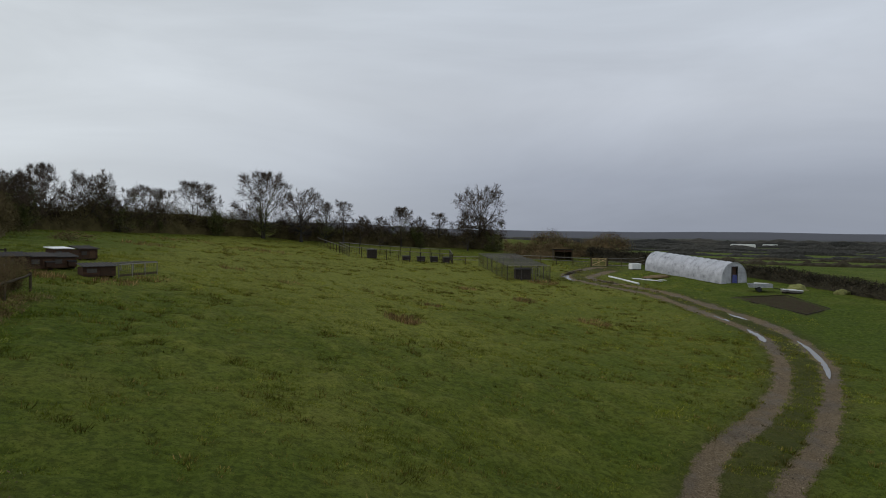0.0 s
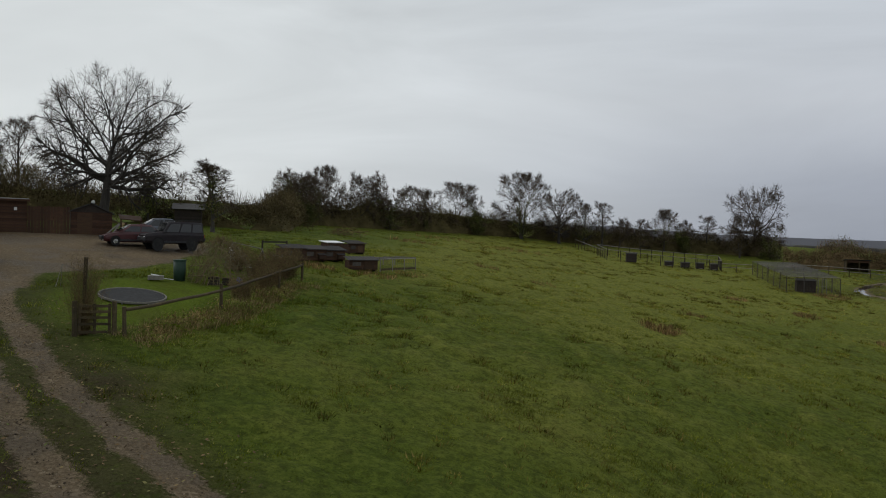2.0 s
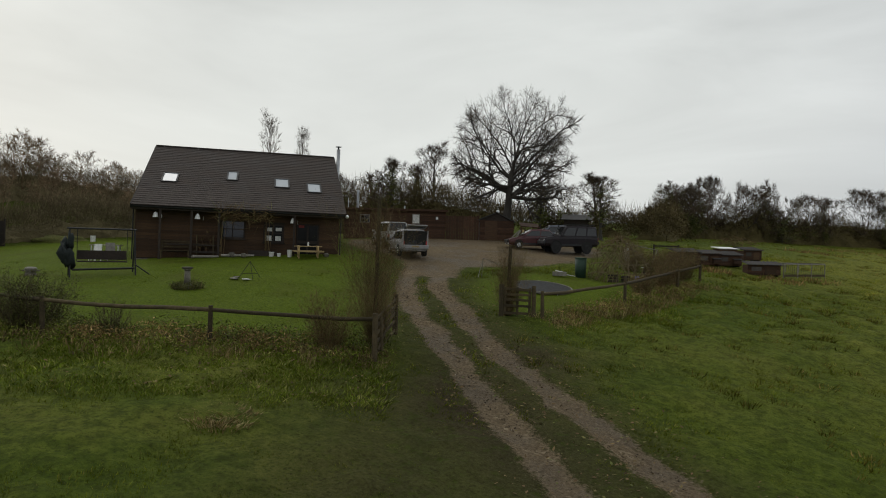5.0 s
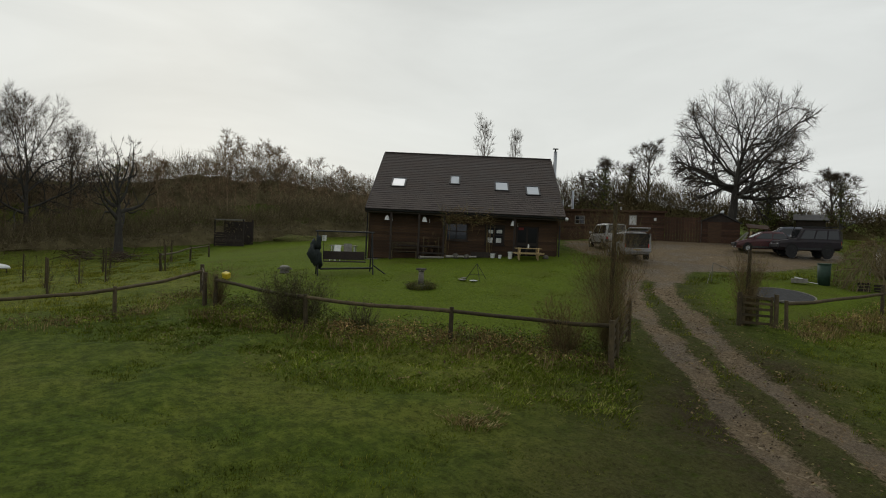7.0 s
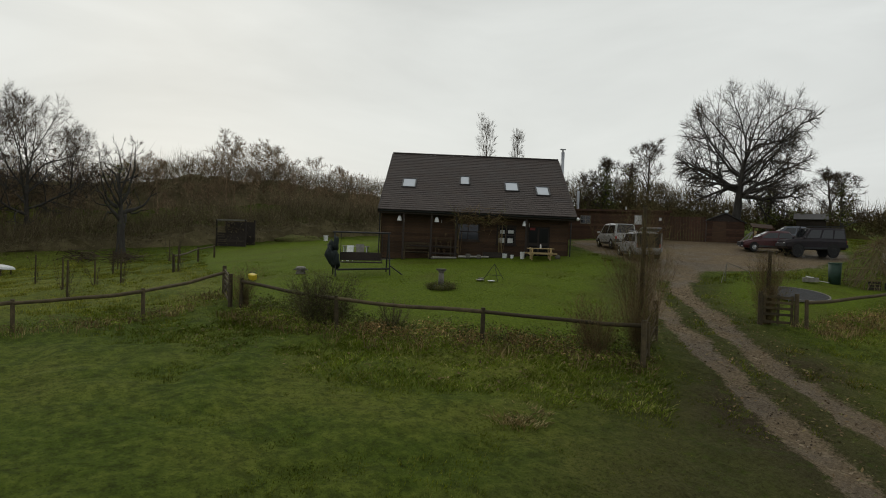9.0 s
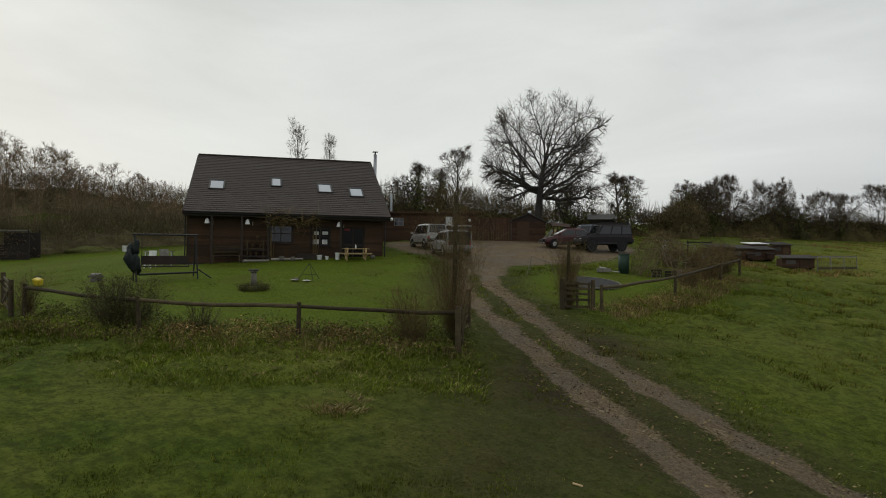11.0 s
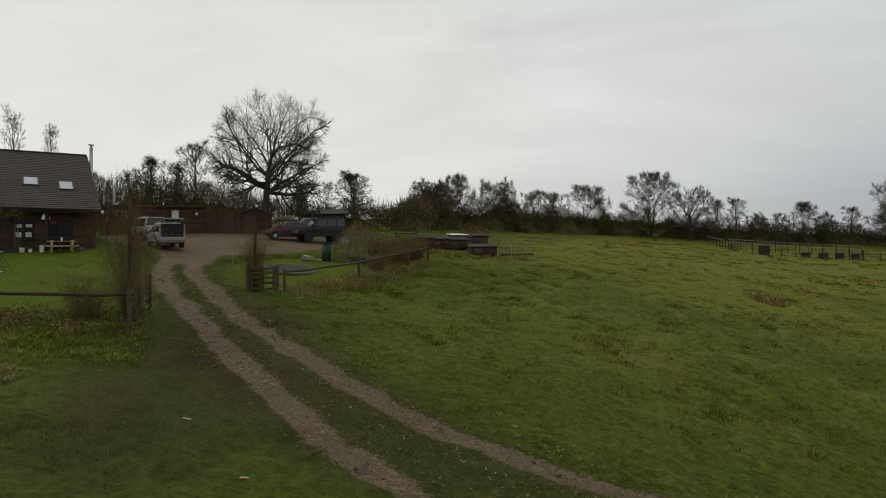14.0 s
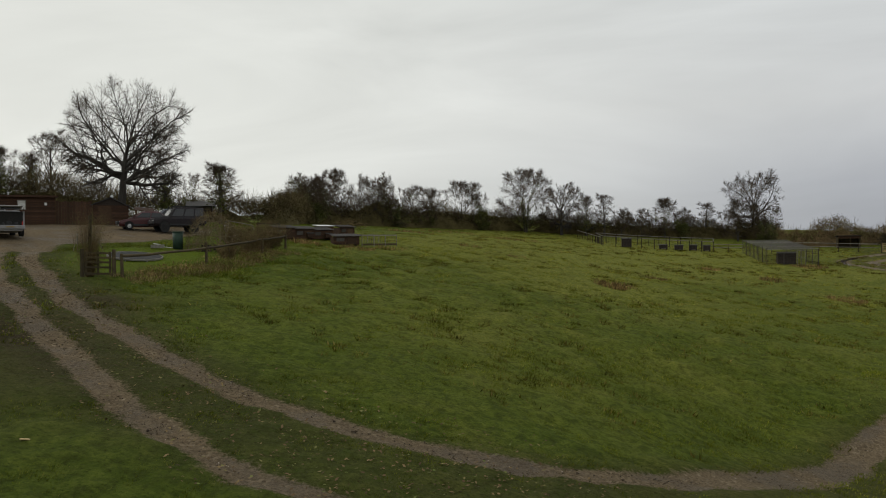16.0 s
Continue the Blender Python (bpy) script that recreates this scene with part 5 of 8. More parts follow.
for dx in (-0.65, 0.65):
    for dy in (-0.32, 0.32):
        part("leg", boxes((0.05, 0.05, 0.95, dx, dy, 0.32)), M["steel"], table)

# ---- outbuildings ----
def boards(parent, x0, x1, z0, z1, y, mat, high=0.16, gap=0.012):
    """Horizontal cladding boards, each with its own edges."""
    n = int((z1 - z0) / high)
    me = None
    for i in range(n):
        bm = boxes((x1 - x0, 0.03, high - gap, 0, 0, 0, 4))
        if me is None:
            first = part("board", bm, mat, parent)
            me = first.data
            first.matrix_basis = pose((x0 + x1) / 2, y, z0 + high * (i + 0.5))
        else:
            bm.free()
            share("board", me, parent, pose((x0 + x1) / 2, y, z0 + high * (i + 0.5)))


out = on_land("outbuilding", "long low brown timber outbuilding with a flat felt roof", "outbuilding", -38.5, 40.3, along(-41.2, 37.9, -35.6, 43.1), sink=0.3)
OL, OH = 7.5, 2.4
part("wall", boxes((OL, 2.6, OH, 0, 1.35, OH / 2)), M["dark_timber"], out, "dark timber walls")
boards(out, -OL / 2, OL / 2, 0.1, OH, 0.03, M["shed_wood"], 0.19)
part("roof", slab(bmesh.new(), [(-OL / 2 - 0.15, -0.2, OH + 0.05), (OL / 2 + 0.15, -0.2, OH + 0.05), (OL / 2 + 0.15, 2.9, OH + 0.2), (-OL / 2 - 0.15, 2.9, OH + 0.2)], 0.12), M["felt"], out, "flat felt roof")
part("fascia", boxes((OL + 0.3, 0.03, 0.14, 0, -0.22, OH)), M["shed_wood"], out)
for x, w, h, z, mat in ((-2.2, 0.62, 0.50, 1.45, "glass"), (1.55, 0.46, 0.62, 1.45, "off_white")):
    fr = part("window", frame_of(w + 0.1, h + 0.1, 0.06, 0.05, x, -0.01, z - 0.05, mat == "glass"), M["grey_wood"], out, "small window with a pale frame")
    part("pane", boxes((w, 0.02, h, x, -0.008, z + h / 2)), M["glass" if mat == "glass" else "off_white"], fr, "pane of the small window")
part("sign", boxes((0.16, 0.03, 0.2, 3.1, -0.02, 1.85)), M["white_paint"], out, "small white plate on the wall")
for x, z in ((-2.8, 1.45), (-3.5, 0.8)):
    part("flue", rod((x, 0.9, OH), (x, 0.9, OH + z), 0.09 if z > 1 else 0.03), M["steel"], out, "thin steel stove pipe")
part("roof_vent", boxes((0.1, 0.1, 0.2, 0.7, 0.5, OH + 0.22)), M["off_white"], out)

# close-boarded fence and gates beside the shed
fence = on_land("board_fence", "dark close-boarded wooden fence between the sheds", "fence", -34.6, 43.4, along(-35.6, 43.1, -33.6, 44.2), sink=0.1)
for i in range(13):
    part("board", boxes((0.17, 0.025, 1.8 + 0.1 * (i % 3 == 0), -1.15 + i * 0.19, 0, 0.9)), M["shed_wood"], fence)
for z in (0.4, 1.45):
    part("rail", boxes((2.5, 0.06, 0.09, 0, 0.05, z)), M["dark_timber"], fence)
shed = on_land("shed", "brown wooden garden shed with a low gabled front", "shed", -32.6, 44.9, along(-33.5, 44.1, -31.7, 45.6), sink=0.1)
part("wall", prism(bmesh.new(), [(-1.25, 0), (-1.25, 1.65), (0, 2.15), (1.25, 1.5), (1.25, 0)], 0.02, 2.2), M["dark_timber"], shed)
for i in range(9):
    part("board", boxes((2.5, 0.025, 0.165, 0, 0.0, 0.1 + i * 0.175, 3)), M["shed_wood"], shed)
for a, b in (((-1.4, 1.62), (0, 2.22)), ((0, 2.22), (1.4, 1.52))):
    part("roof", slab(bmesh.new(), [(a[0], -0.12, a[1]), (b[0], -0.12, b[1]), (b[0], 2.35, b[1]), (a[0], 2.35, a[1])], 0.05), M["felt"], shed, "felted roof slope")
part("vent_cap", lumpy(bmesh.new(), 0.12, 0.1, 0.4, 2.28, rough=0.1), M["off_white"], shed, "pale round roof vent")
part("door", boxes((0.9, 0.03, 1.5, -0.4, -0.03, 0.78)), M["timber"], shed, "brown shed door")
lean = on_land("wood_store", "open wood store stacked with split logs", "wood store", -30.6, 46.2, along(-33.5, 44.1, -31.7, 45.6), sink=0.05)
part("roof", slab(bmesh.new(), [(-0.7, -0.5, 1.25), (0.7, -0.5, 1.15), (0.7, 0.9, 1.45), (-0.7, 0.9, 1.55)], 0.05), M["shed_wood"], lean, "boarded roof")
for x in (-0.62, 0.62):
    part("post", boxes((0.09, 0.09, 1.3, x, -0.4, 0.6)), M["shed_wood"], lean)
rng_l = random.Random(4)
for i in range(26):
    x, z = -0.5 + (i % 6) * 0.2 + rng_l.uniform(-0.02, 0.02), 0.1 + (i // 6) * 0.2
    part("log", rod((x, -0.35, z), (x, 0.45, z), 0.095, None, 7), M["timber"] if i % 3 else M["pale_wood"], lean)
for k, (dx, dy, l, tilt) in enumerate(((0.9, -0.9, 1.5, 38), (1.15, -0.8, 1.2, 50), (0.6, -1.0, 1.3, 30))):
    pl = on_land("plank", "pale plank leaning by the wood store", "plank", -30.6 - 0.4 + 0.3 * k, 46.2 - 1.5, 70 + 8 * k, "leaning planks")
    part("board", boxes((l, 0.16, 0.03, 0, 0, 0.45, 0, -tilt)), M["grey_wood"], pl)

hut = on_land("garden_shed", "small grey wooden shed with a felt roof beyond the cars", "shed", -34.2, 59.2, along(-31.4, 52.6, -29.4, 53.7), sink=0.05)
hut.scale = (1.15, 1.15, 0.9)
part("wall", boxes((1.9, 1.5, 1.75, 0, 0.75, 0.87)), M["dark_timber"], hut)
for i in range(10):
    part("board", boxes((1.92, 0.025, 0.16, 0, -0.02, 0.1 + i * 0.17, 3)), M["dark_timber"], hut)
for s in (-1, 1):
    part("roof", slab(bmesh.new(), [(-1.15, 0.75, 2.28), (1.15, 0.75, 2.28), (1.15, 0.75 + s * 0.95, 1.72), (-1.15, 0.75 + s * 0.95, 1.72)], 0.05 * (1 if s < 0 else -1)), M["felt"], hut, "worn grey felt roof slope")

# ---- vehicles ----
def ring(bm, x, pts):
    return [bm.verts.new((x, y, z)) for y, z in pts]


def loft(bm, rings):
    for a, b in zip(rings, rings[1:]):
        for i in range(len(a)):
            j = (i + 1) % len(a)
            bm.faces.new((a[i], a[j], b[j], b[i]))
    bm.faces.new(rings[0][::-1])
    bm.faces.new(rings[-1])
    bmesh.ops.recalc_face_normals(bm, faces=list(bm.faces))
    return bm


def car(name, label, x, y, turn, paint, lower, cabin, wheels, wheel_r, half, scale=(0.9, 0.9, 0.9), tailgate=False, rack=False, belt=0.0, group="cars parked in the yard"):
    """lower: rows of x, half width, bottom, top; cabin: base front, top front, top rear, base rear, belt height, roof height, half base, half top."""
    ob = on_land(name, label, "car", x, y, turn, group)
    ob.scale = scale
    bm = bmesh.new()
    loft(bm, [ring(bm, s, [(-w * 0.86, lo), (-w, lo + 0.16), (-w, hi - 0.16), (-w * 0.92, hi), (w * 0.92, hi), (w, hi - 0.16), (w, lo + 0.16), (w * 0.86, lo)]) for s, w, lo, hi in lower])
    part("body", bm, M[paint], ob, "", False)
    xf0, xf1, xr1, xr0, zb, zt, hb, ht = cabin
    bm = bmesh.new()
    sec = lambda hb_, ht_, z0, z1: [(-hb_, z0), (-ht_ - 0.02, z1 - 0.09), (-ht_ + 0.10, z1), (ht_ - 0.10, z1), (ht_ + 0.02, z1 - 0.09), (hb_, z0)]
    e = 0.04
    loft(bm, [ring(bm, xf0, sec(hb - 0.02, hb - 0.05, zb - 0.05, zb + 0.02)), ring(bm, xf1, sec(hb, ht, zb - 0.05, zt - e)), ring(bm, (xf1 + xr1) / 2, sec(hb + 0.01, ht + 0.02, zb - 0.05, zt)), ring(bm, xr1, sec(hb, ht, zb - 0.05, zt - e)), ring(bm, xr0, sec(hb - 0.02, ht + 0.5 * (hb - ht) if tailgate else hb - 0.05, zb - 0.05, zb + 0.02))])
    part("cabin", bm, M[paint], ob, "roof and pillars")
    # side glass
    spans = {2: ((0.10, 0.50), (0.53, 0.95)), 3: ((0.08, 0.38), (0.41, 0.68), (0.71, 0.97))}[3 if len(wheels) > 2 or rack or tailgate else 2]
    lo_z, hi_z = zb + 0.03, zt - 0.15
    edge = lambda t, z: (xf0 + (xf1 - xf0) * (z - zb) / (zt - zb)) * (1 - t) + (xr0 + (xr1 - xr0) * (z - zb) / (zt - zb)) * t
    wy = lambda z: hb + (ht - hb) * (z - zb) / (zt - zb) + 0.022
    for s in (-1, 1):
        for a, b in spans:
            bm = bmesh.new()
            slab(bm, [(edge(a, lo_z), s * wy(lo_z), lo_z), (edge(b, lo_z), s * wy(lo_z), lo_z), (edge(b - 0.01, hi_z), s * wy(hi_z), hi_z), (edge(a + 0.01, hi_z), s * wy(hi_z), hi_z)], 0.012)
            part("side_window", bm, M["car_glass"], ob, "dark side window")
    d = 0.012
    bm = slab(bmesh.new(), [(xf0 - 0.05, -hb + 0.12, zb + 0.05), (xf0 - 0.05, hb - 0.12, zb + 0.05), (xf1 + d + 0.03, ht - 0.10, zt - 0.12), (xf1 + d + 0.03, -ht + 0.10, zt - 0.12)], 0.012)
    part("windscreen", bm, M["car_glass"], ob, "windscreen").location = (0.045, 0, 0.03)
    x_back = lower[0][0]
    if tailgate:
        part("boot_interior", boxes((0.02, 2 * half - 0.28, zt - 0.78, x_back - 0.012, 0, (zt + 0.55) / 2)), M["interior"], ob, "dark open boot")
        for s in (-1, 1):
            part("boot_side", boxes((0.06, 0.09, zt - 0.75, x_back - 0.02, s * (half - 0.10), (zt + 0.55) / 2)), M[paint], ob)
        gate = part("tailgate", boxes((0.66, 2 * half - 0.46, 0.07, x_back - 0.26, 0, zt + 0.12, 0, 16)), M[paint], ob, "raised open tailgate", False, 0.03)
        part("rear_window", boxes((0.36, 2 * half - 0.7, 0.02, x_back - 0.22, 0, zt + 0.068, 0, 14)), M["car_glass"], gate)
        for s in (-1, 1):
            part("strut", rod((x_back, s * (half - 0.14), zt - 0.35), (x_back - 0.45, s * (half - 0.16), zt + 0.12), 0.014, None, 5), M["black_iron"], gate)
        load = bmesh.new()
        for k, (dy, sz, zz) in enumerate(((-0.35, 0.3, 0.75), (0.05, 0.36, 0.8), (0.38, 0.26, 0.74))):
            lumpy(load, sz * 0.5, x_back - 0.0, dy, zz, 0.3, 1, 1, 0.3, k)
        part("load", load, M["plastic_dark"], ob, "dark bags heaped in the boot")
    else:
        bm = slab(bmesh.new(), [(xr0 + 0.04, hb - 0.12, zb + 0.05), (xr0 + 0.04, -hb + 0.12, zb + 0.05), (xr1 - d, -ht + 0.10, zt - 0.12), (xr1 - d, ht - 0.10, zt - 0.12)], 0.012)
        part("rear_window", bm, M["car_glass"], ob, "rear window").location = (-0.045, 0, 0.03)
    for wx in wheels:
        for s in (-1, 1):
            bm = bmesh.new()
            tube(bm, (wx, s * (half - 0.20), wheel_r), (wx, s * (half + 0.03), wheel_r), wheel_r, None, 18)
            ty = part("tyre", bm, M["rubber"], ob, "black tyre")
            bm = bmesh.new()
            tube(bm, (wx, s * half, wheel_r), (wx, s * (half + 0.045), wheel_r), wheel_r * 0.60, wheel_r * 0.52, 14)
            part("rim", bm, M["chrome"] if paint != "paint_black" else M["black_iron"], ty, "wheel rim")
            ra = wheel_r * 1.22
            half_disc = [(wx + ra * math.cos(math.pi * q / 10), wheel_r + ra * math.sin(math.pi * q / 10)) for q in range(11)]
            part("wheel_arch", prism(bmesh.new(), half_disc, s * (half + 0.004), s * (half + 0.012)), M["interior"], ob, "dark wheel arch")
    xb, xfr = lower[0], lower[-1]
    for s in (-1, 1):
        part("tail_lamp", boxes((0.05, 0.13, 0.42 if tailgate or rack else 0.22, xb[0] - 0.012, s * (xb[1] - 0.10), xb[3] - 0.28)), M["lens_red"], ob, "red tail lamp")
        part("headlamp", boxes((0.06, 0.30, 0.16, xfr[0] + 0.0, s * (xfr[1] - 0.22), xfr[3] - 0.16)), M["lens_clear"], ob, "clear headlamp")
        part("mirror", boxes((0.10, 0.18, 0.14, xf0 - 0.18, s * (hb + 0.10), zb + 0.10)), M[paint] if not rack else M["plastic_dark"], ob, "door mirror")
        for wx in (xf0 + (xr0 - xf0) * 0.40, xf0 + (xr0 - xf0) * 0.68):
            part("door_handle", boxes((0.16, 0.03, 0.035, wx, s * (half + 0.004), zb - 0.14)), M["plastic_dark"], ob)
        part("sill", boxes((abs(wheels[0] - wheels[1]) - 2.2 * wheel_r, 0.05, 0.12, sum(wheels[:2]) / 2, s * (half + 0.003), lower[1][2] + 0.12)), M["plastic_dark"], ob)
    part("bumper", boxes((0.16, 2 * xb[1] + 0.02, 0.24, xb[0] - 0.04, 0, xb[2] + 0.22)), M[paint] if tailgate else M["plastic_dark"], ob, "rear bumper", False, 0.03)
    part("bumper", boxes((0.16, 2 * xfr[1] + 0.02, 0.24, xfr[0] + 0.04, 0, xfr[2] + 0.20)), M["plastic_dark"], ob, "front bumper", False, 0.03)
    part("number_plate", boxes((0.012, 0.46, 0.09, xb[0] - 0.13, 0, xb[2] + 0.24)), M["pale_wood"], ob, "plain dull yellow rear plate")
    part("grille", boxes((0.03, 2 * xfr[1] - 0.75, 0.16, xfr[0] + 0.012, 0, xfr[3] - 0.18)), M["plastic_dark"], ob)
    if rack:
        for s in (-1, 1):
            part("roof_rail", boxes((2.3, 0.05, 0.05, -0.85, s * (ht - 0.08), zt + 0.08)), M["black_iron"], ob)
        for k in range(6):
            part("rack_bar", boxes((0.05, 2 * ht - 0.1, 0.03, -1.9 + k * 0.42, 0, zt + 0.07)), M["black_iron"], ob)
        part("snorkel", rod((xf0 - 0.1, -half - 0.02, zb - 0.1), (xf1 + 0.05, -ht - 0.06, zt + 0.08), 0.045), M["plastic_dark"], ob)
    if tailgate:
        for s in (-1, 1):
            part("roof_rail", boxes((1.9, 0.04, 0.05, -0.75, s * (ht - 0.04), zt + 0.04)), M["steel"], ob)
    return ob


SUV = [(-2.20, 0.84, 0.34, 0.98), (-1.5, 0.88, 0.26, 1.02), (0.6, 0.88, 0.26, 1.02), (1.5, 0.86, 0.28, 0.96), (2.05, 0.80, 0.32, 0.84), (2.22, 0.70, 0.36, 0.72)]
car("car_with_open_boot", "silver estate car with its tailgate wide open on the gravel", -29.3, 31.8, math.degrees(math.atan2(0.56, -0.83)), "paint_silver", SUV, (1.05, 0.30, -1.95, -2.18, 1.00, 1.62, 0.82, 0.66), (1.32, -1.36), 0.33, 0.88, (0.86, 0.88, 0.92), True)
VAN = [(-2.05, 0.82, 0.34, 1.02), (-1.4, 0.85, 0.26, 1.05), (0.7, 0.85, 0.26, 1.05), (1.5, 0.82, 0.28, 0.98), (2.0, 0.74, 0.34, 0.80)]
car("van", "pale silver boxy family van parked beside the outbuilding", -33.6, 34.75, math.degrees(math.atan2(0.46, -0.89)), "paint_white", VAN, (1.30, 0.55, -1.92, -2.04, 1.03, 1.78, 0.80, 0.66), (1.25, -1.40), 0.31, 0.85, (0.82, 0.86, 0.86))
HATCH = [(-1.88, 0.74, 0.36, 0.84), (-1.4, 0.81, 0.24, 0.92), (0.5, 0.82, 0.22, 0.90), (1.3, 0.80, 0.24, 0.80), (1.80, 0.70, 0.28, 0.66), (1.92, 0.58, 0.32, 0.56)]
car("hatchback", "dark red hatchback parked on the gravel yard", -27.75, 42.2, math.degrees(math.atan2(-0.72, -0.69)), "paint_red", HATCH, (0.95, 0.10, -1.25, -1.78, 0.88, 1.40, 0.76, 0.58), (1.18, -1.25), 0.29, 0.82, (0.85, 0.9, 0.95))
car("car", "grey hatchback parked behind the red one", -29.3, 47.0, math.degrees(math.atan2(-0.70, -0.71)), "paint_grey", HATCH, (0.95, 0.10, -1.25, -1.78, 0.88, 1.46, 0.76, 0.58), (1.18, -1.25), 0.29, 0.82, (0.85, 0.9, 0.95))
JEEP = [(-2.22, 0.86, 0.52, 1.14), (-1.6, 0.90, 0.46, 1.16), (0.5, 0.90, 0.46, 1.16), (1.4, 0.90, 0.46, 1.13), (2.05, 0.86, 0.50, 1.06), (2.18, 0.80, 0.54, 0.98)]
car("off_road_car", "black off-road estate car with a roof rack and big tyres", -25.2, 42.5, -130, "paint_black", JEEP, (0.95, 0.42, -2.12, -2.20, 1.16, 1.86, 0.84, 0.70), (1.28, -1.28), 0.40, 0.90, (0.79, 0.86, 0.96), False, True)

# ---- fences and gates round the garden ----
def fence_post(parent, x, y, high, r=0.065, name="post", lean=0.0, wander=0):
    rng = random.Random(int(x * 31 + y * 17))
    p0 = parent.matrix_world.inverted() @ Vector((x, y, ground_z(x, y) - 0.25))
    p1 = parent.matrix_world.inverted() @ Vector((x + rng.uniform(-0.04, 0.04) + lean, y + rng.uniform(-0.04, 0.04), ground_z(x, y) + high))
    return part(name, rod(p0, p1, r, r * 0.9, 9), M["fence_wood"], parent)


def pole_fence(label, points, high=1.12, rail=0.066, heads=None, group=""):
    """A low fence of stout posts with one round pole along their tops."""
    x, y = points[0]
    ob = thing("pole_fence", label, "fence", x, y, ground_z(x, y), 0, group)
    ob.matrix_world = ob.matrix_basis
    for i, (px, py) in enumerate(points):
        fence_post(ob, px, py, high + (heads or {}).get(i, 0.05), 0.075)
    for (ax, ay), (bx, by) in zip(points, points[1:]):
        n = 4
        bm = bmesh.new()
        for k in range(n):
            s, t = k / n, (k + 1) / n
            sag = lambda q: -0.05 * math.sin(math.pi * q) + 0.02 * math.sin(9 * q + ax)
            a = Vector((ax + (bx - ax) * s, ay + (by - ay) * s, 0))
            b = Vector((ax + (bx - ax) * t, ay + (by - ay) * t, 0))
            za = ground_z(ax, ay) * (1 - s) + ground_z(bx, by) * s + high - 0.06 + sag(s)
            zb = ground_z(ax, ay) * (1 - t) + ground_z(bx, by) * t + high - 0.06 + sag(t)
            off = Vector((x, y, ground_z(x, y)))
            tube(bm, Vector((a.x, a.y, za)) - off, Vector((b.x, b.y, zb)) - off, rail * (1 - 0.12 * s), rail * (1 - 0.12 * t), 9)
        part("rail", bm, M["fence_wood"], ob, "round weathered pole rail")
    return ob


pole_fence("weathered post and single pole fence along the lawn", [(-16.2, 16.7), (-19.8, 13.2), (-23.4, 10.0), (-28.4, 8.6)])
pole_fence("weathered post and single pole fence beside the orchard", [(-31.4, 9.0), (-28.6, 5.2), (-28.8, 1.3), (-29.4, -3.5)], 1.05)
pole_fence("weathered post and single pole fence along the vegetable garden", [(-15.8, 24.9), (-15.2, 30.5), (-15.5, 36.8), (-15.6, 40.0)], 1.08, heads={1: 0.22})


def bar_gate(label, ax, ay, bx, by, high, bars=5, brace=True, lift=0.15):
    """A wooden field gate between two places."""
    l = math.hypot(bx - ax, by - ay)
    ob = thing("wooden_gate", label, "gate", ax, ay, ground_z(ax, ay), along(ax, ay, bx, by))
    rise = math.degrees(math.atan2(ground_z(bx, by) - ground_z(ax, ay), l))
    for i in range(bars):
        z = lift + 0.05 + (high - lift - 0.1) * (i / (bars - 1)) ** 0.85
        part("bar", boxes((l, 0.035, 0.09, l / 2, 0, z + math.tan(radians(rise)) * l / 2, 0, -rise)), M["fence_wood"], ob)
    for x in (0.05, l / 2, l - 0.05):
        part("stile", boxes((0.09, 0.05, high - lift + 0.05, x, 0.035, (high + lift) / 2 + math.tan(radians(rise)) * x)), M["fence_wood"], ob)
    if brace:
        part("brace", boxes((l * 0.95, 0.03, 0.08, l / 2, -0.035, high * 0.52 + math.tan(radians(rise)) * l / 2, 0, -rise - math.degrees(math.atan2(high * 0.7, l)))), M["fence_wood"], ob)
    for x, y, t in ((0, 0, 1.35), (l, 0, 1.30)):
        z = ground_z(bx, by) - ground_z(ax, ay) if x else 0
        part("gate_post", rod((x - 0.1 if not x else x + 0.1, y, z - 0.3), (x - 0.1 if not x else x + 0.1, y, z + high + 0.12), 0.085, 0.08, 10), M["fence_wood"], ob, "stout round gate post")
    return ob


bar_gate("open wooden field gate beside the track", -15.95, 16.2, -17.4, 18.5, 1.25)
bar_gate("short closed wooden hurdle gate by the track", -16.9, 23.9, -16.2, 24.7, 1.15, 5, False)
bar_gate("small wooden garden gate between lawn and orchard", -31.4, 9.0, -29.0, 8.4, 1.15, 5, True)


